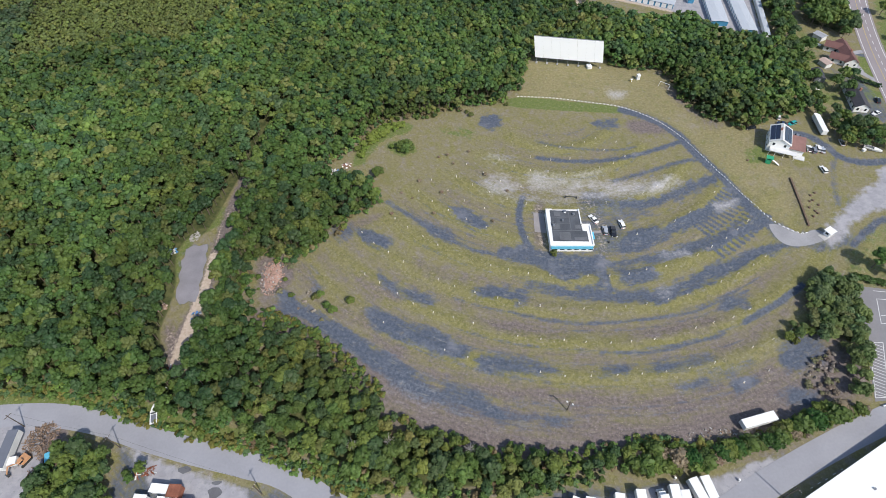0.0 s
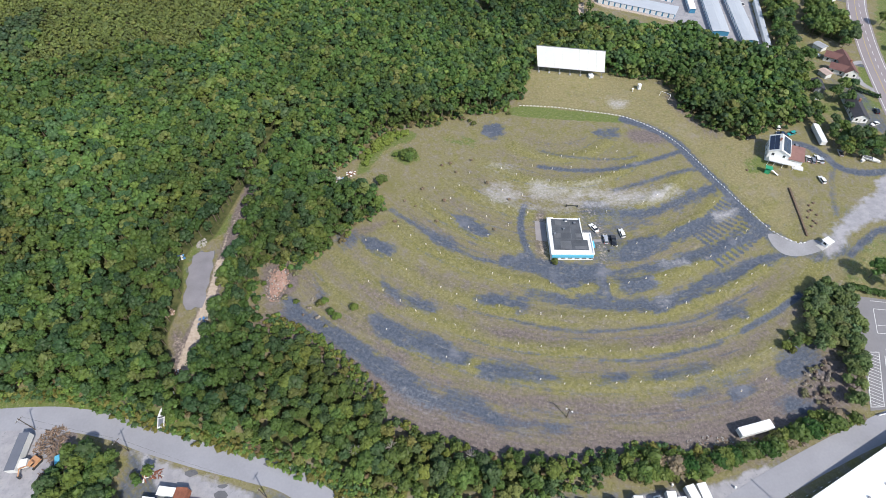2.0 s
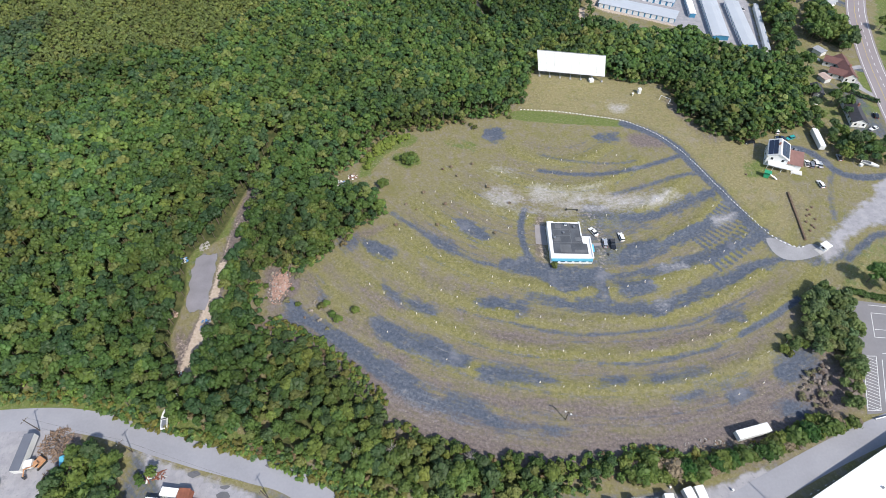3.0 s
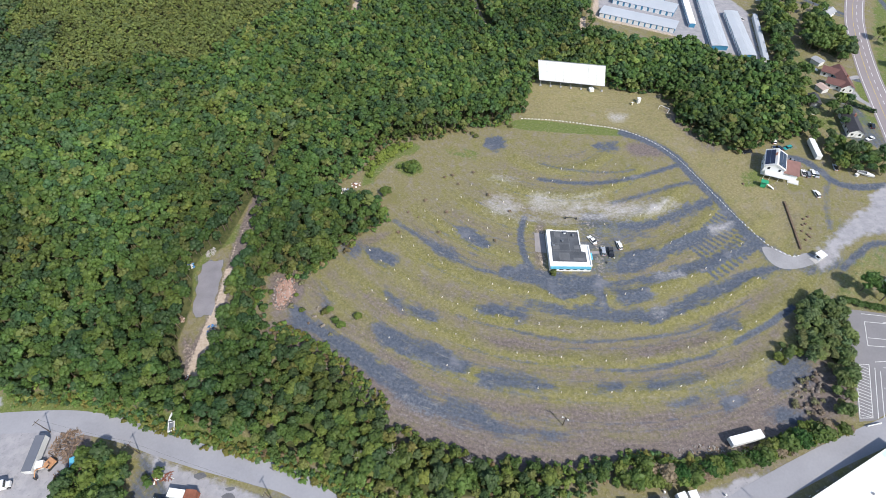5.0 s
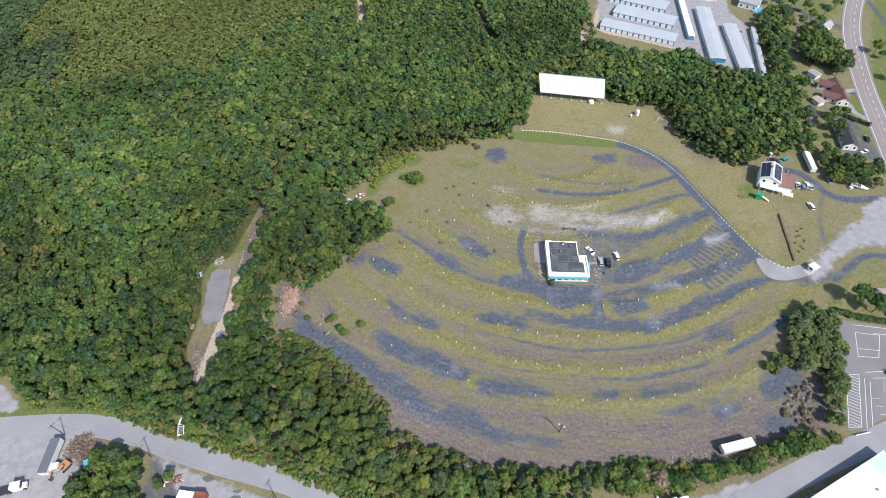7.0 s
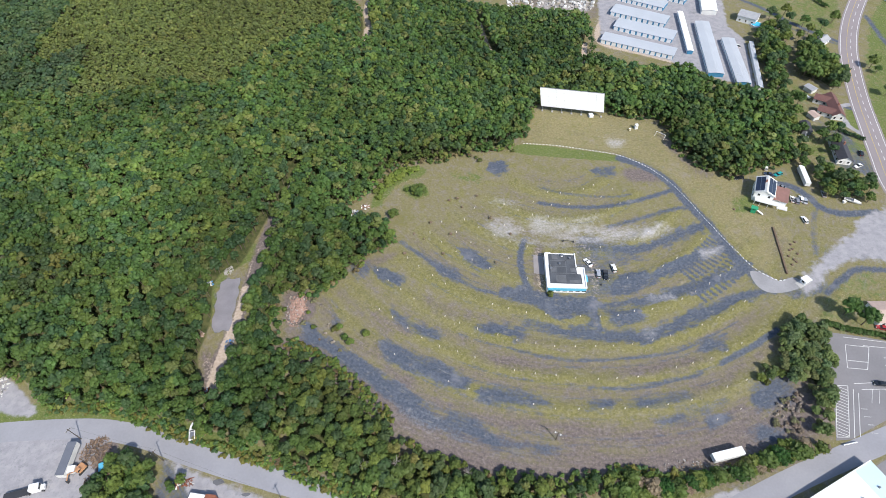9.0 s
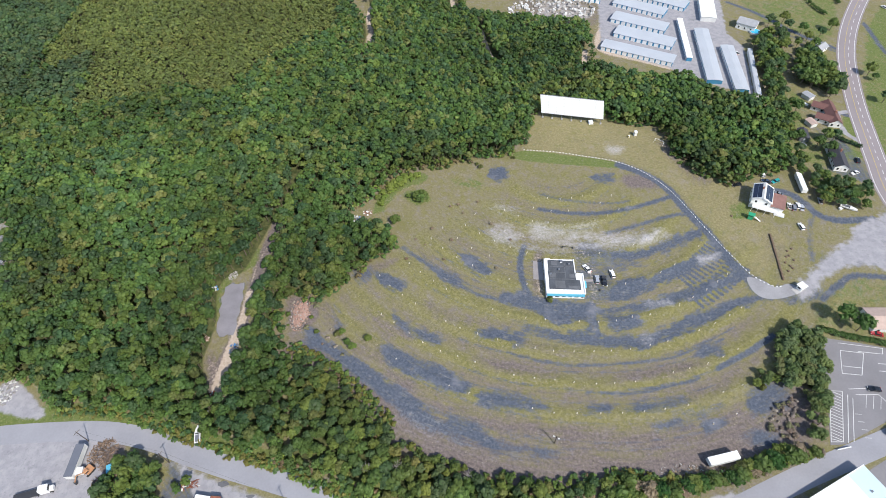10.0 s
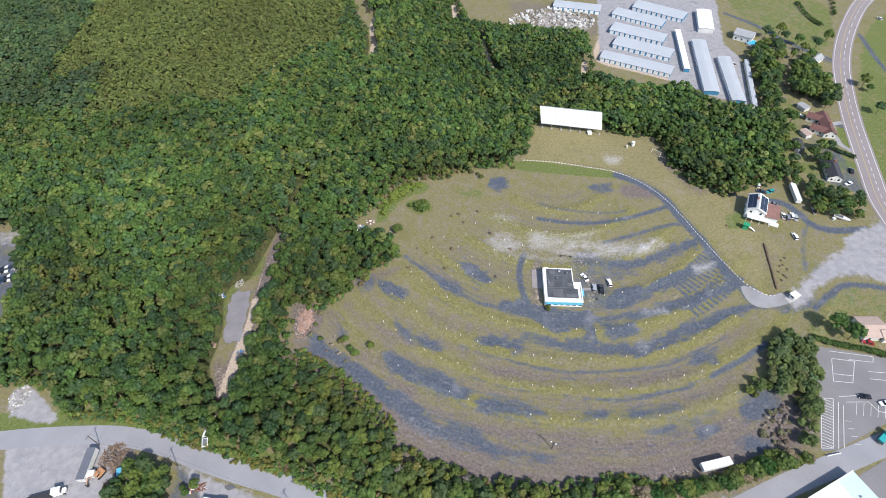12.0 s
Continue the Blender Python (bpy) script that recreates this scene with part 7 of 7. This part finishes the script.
# a slide and garden things by the house
def build_slide():
    m, d = at_line(*[(108.6, 44.3), (103.6, 47.0)])
    ob = thing("playground_slide", m, "green and white plastic playground slide on grass", "slide")
    part("chute", side_profile(bmesh.new(), [(-d / 2, 0.2), (d / 2 - 2, 2.2), (d / 2 - 2, 2.35), (-d / 2, 0.35)], -0.45, 0.45), M_WHITE, ob)
    part("tower", boxed(-0.8, 0.8, d / 2 - 2, d / 2, 0, 2.2, bevel=0.08), M_GREEN_PAINT, ob)
    part("canopy", boxed(-1.2, 1.2, d / 2 - 2.5, d / 2 + 0.5, 2.9, 3.05, bevel=0.05), M_GREEN_PAINT, ob)
    for x in (-0.8, 0.8):
        for y in (d / 2 - 2, d / 2):
            bm = bmesh.new()
            rod(bm, (x, y, 0), (x, y, 2.95), 0.06, 6)
            part("post", bm, M_GREEN_PAINT, ob)


build_slide()


def timber_wall():
    a, b = [(109.9, 36.3), (105.1, 9.5)]
    m, d = at_line(a, b)
    ob = thing("timber_stack", m, "long low stack of dark weathered timbers on grass", "timber stack")
    n = 9
    for k in range(n):
        y = -d / 2 + k * d / n
        for j, (x, z) in enumerate(((-0.35, 0), (0.0, 0), (0.35, 0), (-0.15, 0.28), (0.2, 0.28))):
            o = prng.uniform(-0.25, 0.25)
            part("timber", boxed(x - 0.15, x + 0.15, y + 0.05 + o, y + d / n - 0.05 + o, z - 0.02, z + 0.26), M_WOOD, ob)


timber_wall()
stump = bmesh.new()
rod(stump, (0, 0, -0.1), (0, 0, 0.55), 0.6, 9, 0.45)
sp = mesh_thing("stump", stump, M_WOOD, pose(*(109.9, 19.2), 0), "dark weathered tree stump on grass", "stump", "stumps")
for k, q in enumerate([(113.6, 25.8), (113.3, 23.1), (111.4, 17.2), (111.9, 15.9), (111.7, 22.5), (114.3, 20.4), (116.0, 27.1), (109.4, 14.4), (96.5, 48.4)]):
    copy_thing(sp, pose(*q, 0, 0, 0, k * 50))


def frame_bar(pair, h, mat_post, label, name, cat, mat_bar=None):
    m, d = at_line(*pair)
    ob = thing(name, m, label, cat)
    for s in (-1, 1):
        part("post", boxed(-0.25, 0.25, s * d / 2 - 0.25, s * d / 2 + 0.25, -0.1, h, bevel=0.04), mat_post, ob)
    part("rail", boxed(-0.08, 0.08, -d / 2, d / 2, h * 0.75, h * 0.9), mat_bar or mat_post, ob)


frame_bar([(12.6, 31.1), (17.2, 30.5)], 1.0, M_DARKMETAL, "low dark timber rail behind the refreshment stand", "rail_fence", "fence")


def swing_set():
    m, d = at_line(*[(74.6, 106.0), (78.4, 102.4)])
    ob = thing("swing_set", m, "white metal swing set on dry grass", "swing set")
    for s in (-1, 1):
        for x in (-1.0, 1.0):
            bm = bmesh.new()
            rod(bm, (x, s * d / 2, -0.1), (0, s * d / 2, 2.4), 0.07, 6)
            part("leg", bm, M_WHITE, ob)
    bm = bmesh.new()
    rod(bm, (0, -d / 2, 2.4), (0, d / 2, 2.4), 0.08, 6)
    part("top_bar", bm, M_WHITE, ob)
    for y in (-1.2, 0.6):
        sb = part("swing_seat", boxed(-0.1, 0.1, y - 0.25, y + 0.25, 0.5, 0.56), M_DARKMETAL, ob)
        for dy in (-0.2, 0.2):
            bm = bmesh.new()
            rod(bm, (0, y + dy, 0.55), (0, y + dy, 2.4), 0.02, 4)
            part("chain", bm, M_STEEL, sb)


swing_set()


def small_hut(q, w, h, wall, label, name, cat):
    ob = thing(name, pose(*q, ground_z(*q), 0, 0, 8), label, cat)
    part("wall", boxed(-w / 2, w / 2, -w / 2, w / 2, -0.1, h, bevel=0.03), wall, ob)
    part("hut_roof", boxed(-w / 2 - 0.1, w / 2 + 0.1, -w / 2 - 0.1, w / 2 + 0.1, h, h + 0.15, bevel=0.03), M_ROOF_WHITE, ob)
    part("door", boxed(-w * 0.35, w * 0.35, -w / 2 - 0.04, -w / 2, 0.05, h - 0.2), M_OFFWHITE, ob)


small_hut((65.3, 111.9), 1.5, 2.6, M_WHITE, "white portable toilet standing on dry grass", "portable_toilet", "toilet")
small_hut((61.5, 110.1), 0.7, 1.3, M_YELLOW, "small pale yellow cabinet on dry grass", "cabinet", "cabinet")
small_hut((42.8, 123.8), 2.2, 1.4, M_WHITE, "low white equipment box below the screen", "equipment_box", "box")
small_hut((149.5, 51.1), 1.2, 1.0, M_OFFWHITE, "small white box beside the drive", "storage_box", "box")


# ---- heaps and debris ----
def heap(name, label, cat, q, spread, count, size, mats, high=1.0, long=1.0, seed=1, thin=0.35):
    """A heap of loose pieces, every piece a part."""
    r = random.Random(seed)
    ob = thing(name, pose(*q, ground_z(*q)), label, cat)
    for k in range(count):
        a, d = r.uniform(0, math.tau), math.sqrt(r.random())
        x, y = spread[0] * d * math.cos(a), spread[1] * d * math.sin(a)
        z = high * (1 - d) * r.uniform(0.3, 1.0)
        s = size * r.uniform(0.5, 1.4)
        bm = boxed(-s * long * r.uniform(0.4, 1), s * long * r.uniform(0.4, 1), -s * thin, s * thin, -s * thin * 0.85, s * thin * 0.85)
        for v in bm.verts:
            v.co += Vector((r.uniform(-1, 1), r.uniform(-1, 1), r.uniform(-1, 1))) * s * 0.15
        p = part("piece", bm, mats[r.randrange(len(mats))], ob)
        p.matrix_local = pose(x, y, z + s * 0.2, r.uniform(-25, 25), r.uniform(-25, 25), r.uniform(0, 360))
    return ob


heap("wood_heap", "heap of split brown logs and boards on bare earth", "wood heap", (-165.0, -60.6), (5.2, 5.6), 290, 0.5, (M_DEBRIS, M_DEBRIS, M_WOOD), 1.8, 1.8, 3, 0.16)
heap("wood_heap", "heap of broken branches beside the yard trees", "wood heap", (-160.9, -70.7), (4.0, 3.5), 90, 0.8, (M_DEBRIS, M_WOOD), 1.0, 2.0, 4, 0.12)
heap("scrap_heap", "heap of white and blue scrap at the edge of the woods", "scrap heap", (-86.3, 52.5), (4.5, 2.2), 60, 0.55, (M_OFFWHITE, M_STEEL, M_OFFWHITE, M_STEEL, M_TARP, M_STONE), 1.0, 1.0, 5)
heap("scrap_heap", "heap of reddish and white scrap at the edge of the woods", "scrap heap", (-79.7, 56.3), (2.6, 1.8), 40, 0.55, (M_WHITE, M_BRICK, M_DEBRIS), 1.4, 1.0, 6)
rubble = heap("rubble_heap", "heap of brick rubble and broken concrete on bare earth", "rubble heap", (-103.7, -2.6), (4.4, 8.6), 295, 0.32, (M_RUBBLE, M_RUBBLE, M_RUBBLE, M_DEBRIS, M_STONE), 0.7, 1.0, 7, 0.5)
mound = bmesh.new()
mr_ = random.Random(5)
tip = mound.verts.new((0, 0, 0.5))
rims = [[mound.verts.new((q * 3.4 * math.cos(k * 0.2618) * mr_.uniform(0.8, 1.15), q * 6.2 * math.sin(k * 0.2618) * mr_.uniform(0.6, 1.3), (0.34 if q < 0.8 else -0.05) * mr_.uniform(0.6, 1.3))) for k in range(24)] for q in (0.45, 0.75, 1.0)]
for k in range(24):
    j = (k + 1) % 24
    mound.faces.new((tip, rims[0][k], rims[0][j]))
    for lo_, hi_ in ((0, 1), (1, 2)):
        mound.faces.new((rims[lo_][k], rims[hi_][k], rims[hi_][j], rims[lo_][j]))
bmesh.ops.recalc_face_normals(mound, faces=mound.faces)
part("mound", mound, M_RUBBLE, rubble, "reddish brick dust mound")
heap("boulder_field", "pale boulders scattered over scrubby ground beside the storage yard", "boulders", (39.6, 260.9), (32, 20), 260, 1.3, (M_STONE, M_STONE, M_OFFWHITE), 0.3, 1.0, 17, 0.6)
heap("rubble_heap", "scattered pale rubble along the field edge", "rubble heap", (37.9, -69.7), (8.0, 2.2), 80, 0.36, (M_STONE, M_DEBRIS, M_STONE), 0.4, 1.0, 8)
heap("stone_heap", "heap of pale stones beside the gravel pad", "stone heap", (-137.7, 18.9), (2.0, 2.4), 60, 0.42, (M_STONE, M_STONE, M_CONCRETE), 1.2, 1.0, 9)
heap("stone_heap", "heap of pale stones at a clearing beside the road", "stone heap", (-213.2, -36.0), (4.0, 6.0), 120, 0.5, (M_OFFWHITE, M_STONE), 0.8, 1.0, 10)
heap("scrap_heap", "heap of scrap and a blue tarp beside the track", "scrap heap", (-128.4, -18.4), (1.6, 3.2), 22, 0.6, (M_TARP, M_STEEL, M_STEEL), 1.0, 1.0, 11)
heap("scrap_heap", "small heap of white scrap among trees", "scrap heap", (-145.2, 12.0), (2.6, 1.4), 24, 0.7, (M_OFFWHITE, M_TARP, M_STEEL), 0.6, 1.0, 12)
heap("lumber_heap", "small heap of tan lumber beside the track", "wood heap", (-141.2, -14.2), (1.6, 1.2), 18, 0.8, (M_DEBRIS, M_SHINGLE_TAN), 0.8, 1.6, 13)
heap("scrap_heap", "heap of rusty red frames beside the track", "scrap heap", (-132.2, -71.3), (4.5, 1.6), 46, 0.7, (M_RUST, M_RUST, M_OFFWHITE), 0.8, 1.8, 14, 0.14)
heap("scrap_heap", "heap of red and white machine parts on the track", "scrap heap", (-131.8, -38.7), (1.2, 1.6), 20, 0.6, (M_RUST, M_WHITE, M_DARKMETAL), 0.8, 1.2, 15)


# ---- yard at the roadside ----
sa, sb = [(-172.1, -69.2), (-172.5, -57.9)]
build_trailer(sa, sb, 3.6, "long grey-roofed office trailer in a gravel yard", M_ROOF_SLATE, M_OFFWHITE, 3.0, name="office_trailer")
tr = [(-186.9, -74.7), (-178.1, -72.2)]
m, d = at_line(*tr)
st = thing("semi_truck", m, "white semi truck with a black flatbed in a gravel yard", "truck")
part("cab", boxed(-1.2, 1.2, 1.6, 4.6, 0.6, 3.2, bevel=0.18), PAINTS["white"], st)
part("hood", boxed(-0.9, 0.9, 4.6, 5.8, 0.6, 1.7, bevel=0.12), PAINTS["white"], st)
part("flatbed", boxed(-1.25, 1.25, -7.0, 1.2, 1.0, 1.4), M_DARKMETAL, st)
part("sleeper_roof", boxed(-1.1, 1.1, 1.7, 3.4, 3.18, 3.5, bevel=0.1), PAINTS["white"], st)
part("windscreen", boxed(-1.0, 1.0, 4.58, 4.64, 1.9, 2.8), M_GLASS, st)
for s in (-1, 1):
    for y in (-6.0, -4.8, 0.4, 5.0):
        wheel(st, s * 1.0, y, 0.5, 0.4)


def excavator(q):
    ob = thing("excavator", pose(*q, 0, 0, 0, 150), "orange excavator parked beside a wood heap", "excavator")
    for s in (-1, 1):
        part("track", boxed(s * 1.0 - 0.28, s * 1.0 + 0.28, -1.7, 1.7, 0.0, 0.75, bevel=0.2), M_TYRE, ob)
    part("upper_body", boxed(-1.2, 1.2, -1.8, 1.0, 0.85, 1.9, bevel=0.12), M_ORANGE, ob)
    c = part("cab", boxed(-1.15, -0.15, -0.2, 1.3, 1.9, 2.9, bevel=0.1), M_ORANGE, ob)
    part("pane", boxed(-1.17, -0.13, 0.0, 1.1, 2.1, 2.7), M_GLASS, c)
    bm = bmesh.new()
    rod(bm, (0.3, 0.9, 1.6), (0.3, 3.2, 3.6), 0.2, 6)
    part("boom", bm, M_ORANGE, ob)
    bm = bmesh.new()
    rod(bm, (0.3, 3.2, 3.6), (0.3, 4.8, 1.6), 0.16, 6)
    a = part("stick", bm, M_ORANGE, ob)
    part("bucket", boxed(-0.2, 0.8, 4.5, 5.3, 0.4, 1.5, bevel=0.1), M_DARKMETAL, a)


excavator((-167.4, -66.4))
build_trailer((-169.5, -68.0), (-169.9, -65.7), 2.6, "small white box trailer in the yard", M_WHITE, M_OFFWHITE, 2.3)


def flat_shed(pair, w, h, roof, wall, label, name="shed"):
    m, d = at_line(*pair)
    ob = thing(name, m, label, "shed", "yard sheds")
    part("wall", boxed(-w / 2, w / 2, -d / 2, d / 2, -0.2, h), wall, ob)
    n = max(2, int(d / 1.0))
    for k in range(n):
        part("roof_sheet", boxed(-w / 2 - 0.25, w / 2 + 0.25, -d / 2 + k * d / n + 0.01, -d / 2 + (k + 1) * d / n - 0.01, h, h + 0.08 + 0.015 * (k % 2)), roof, ob)
    part("door", boxed(-w / 2 - 0.04, -w / 2, -0.5, 0.5, 0, 2.0), M_OFFWHITE, ob)


flat_shed([(-126.6, -76.5), (-121.5, -77.3)], 2.0, 2.6, M_ROOF_WHITE, M_OFFWHITE, "small shed with a white sheet roof")
flat_shed([(-121.3, -77.7), (-117.8, -78.1)], 3.2, 2.8, M_RUST, M_RUST, "rusty red corrugated shed beside the road")
flat_shed([(-124.0, -81.2), (-113.3, -82.8)], 4.0, 2.8, M_ROOF_WHITE, M_OFFWHITE, "long shed with a white sheet roof")
flat_shed([(-130.7, -79.9), (-127.0, -80.4)], 3.4, 2.6, M_ROOF_WHITE, M_OFFWHITE, "white-roofed shed beside a dark track")
m, d = at_line(*[(-160.7, -64.5), (-159.0, -68.7)])
tb2 = thing("covered_vehicle", m, "vehicle under a pale blue tarp among trees", "vehicle")
part("tarp", boxed(-1.0, 1.0, -d / 2, d / 2, 0.3, 1.8, bevel=0.35), M_SKYBLUE, tb2)
part("frame", boxed(-0.9, 0.9, -d / 2 + 0.3, d / 2 - 0.3, 0.0, 0.4), M_DARKMETAL, tb2)
drum = bmesh.new()
rod(drum, (0, 0, -0.05), (0, 0, 0.95), 0.32, 12)
dp = mesh_thing("drum", drum, M_WHITE, pose(*(-131.3, -45.5), 0), "white steel drum beside the track", "drum", "drums")
for q in [(22.8, -81.2), (40.7, -82.7)]:
    copy_thing(dp, pose(*q, 0))
bar = bmesh.new()
box(bar, -0.15, 0.15, -2.6, 2.6, 0.6, 0.9, 0.03)
box(bar, -0.12, 0.12, -2.3, -2.1, -0.1, 0.65)
box(bar, -0.12, 0.12, 2.1, 2.3, -0.1, 0.65)
gate_m, d = at_line(*[(93.0, -63.8), (98.1, -62.9)])
mesh_thing("gate", bar, M_WHITE, gate_m, "white barrier gate at the parking lot entrance", "gate")
rail_p = bmesh.new()
box(rail_p, -0.06, 0.06, -0.06, 0.06, -0.1, 1.1)
rp = mesh_thing("bollard", rail_p, M_WHITE, pose(*(62.7, -84.7), 0), "white marker post beside the warehouse", "bollard", "bollards")
for q in [(65.3, -83.8), (68.2, -82.5), (60.1, -85.8), (71.0, -81.4)]:
    copy_thing(rp, pose(*q, 0))
# clipped hedge between lot and houses
hedge = Wood()
for x, y in smooth([(109.8, -15.8), (118.0, -19.2), (128.2, -22.0), (136.8, -25.3)], 8):
    hedge.add(x, y, 1.5, 2.2, 0.1, 60, GREENS[0], 0.45)
for x, y in smooth([(172.2, 107.4), (175.7, 102.1), (182.1, 96.6)], 5):
    hedge.add(x, y, 1.3, 1.9, 0.1, 50, GREENS[2], 0.45)
for x, y in smooth([(228.5, 276.3), (227.3, 254.6), (230.5, 241.8)], 5) + smooth([(257.2, 282.9), (247.4, 257.0)], 5):
    hedge.add(x, y, 1.6, 2.4, 0.1, 50, GREENS[0], 0.6)
verge = Wood()
for ln in ([(-188.2, -44.7), (-173.8, -44.3), (-160.1, -46.5), (-145.4, -52.2), (-135.5, -55.7), (-120.1, -60.5), (-107.3, -64.1), (-100.1, -65.8)], [(-94.2, -68.8), (-84.7, -72.5), (-72.7, -77.7), (-64.4, -81.6)], [(13.9, -69.9), (27.8, -72.2), (43.7, -73.1), (57.2, -70.7), (69.6, -67.1), (83.6, -64.8)], [(-103.5, -18.8), (-94.3, -23.0), (-80.5, -32.6), (-69.6, -42.9), (-63.2, -51.4)]):
    for x, y in smooth(ln, 7):
        for _ in range(5):
            bx, by = x + rng.uniform(-2.2, 2.2), y + rng.uniform(-1.6, 1.8)
            dry = rng.random() < 0.3
            verge.add(bx, by, rng.uniform(0.5, 1.3), rng.uniform(0.5, 1.9), 0.0, 26, np.array((0.175, 0.165, 0.045)) * rng.uniform(0.8, 1.2) if dry else tint_at(bx, by) * 1.2, 0.36)
verge.finish("low green roadside shrubs and tall grass")
hedge.finish("clipped green hedges between gardens and parking lot")

# dark repair patches on the lane
for (cx, cy), rx, ry in zip([(-119.3, -71.3), (-108.8, -75.5), (-108.8, -78.2), (-87.5, -68.6), (-96.4, -69.7), (-74.1, -81.4)], (2.2, 1.5, 2.4, 1.6, 1.4, 1.8), (1.1, 0.6, 1.6, 0.6, 0.8, 0.9)):
    bm = prism(bmesh.new(), [(cx + rx * math.cos(k * 0.524) * rng.uniform(0.7, 1.15), cy + ry * math.sin(k * 0.524) * rng.uniform(0.7, 1.15)) for k in range(12)], 0.0, 0.066)
    mesh_thing("road_patch", bm, M_PATCH, Matrix(), "dark repair patch on a pale asphalt lane", "road patch", kind="structure")
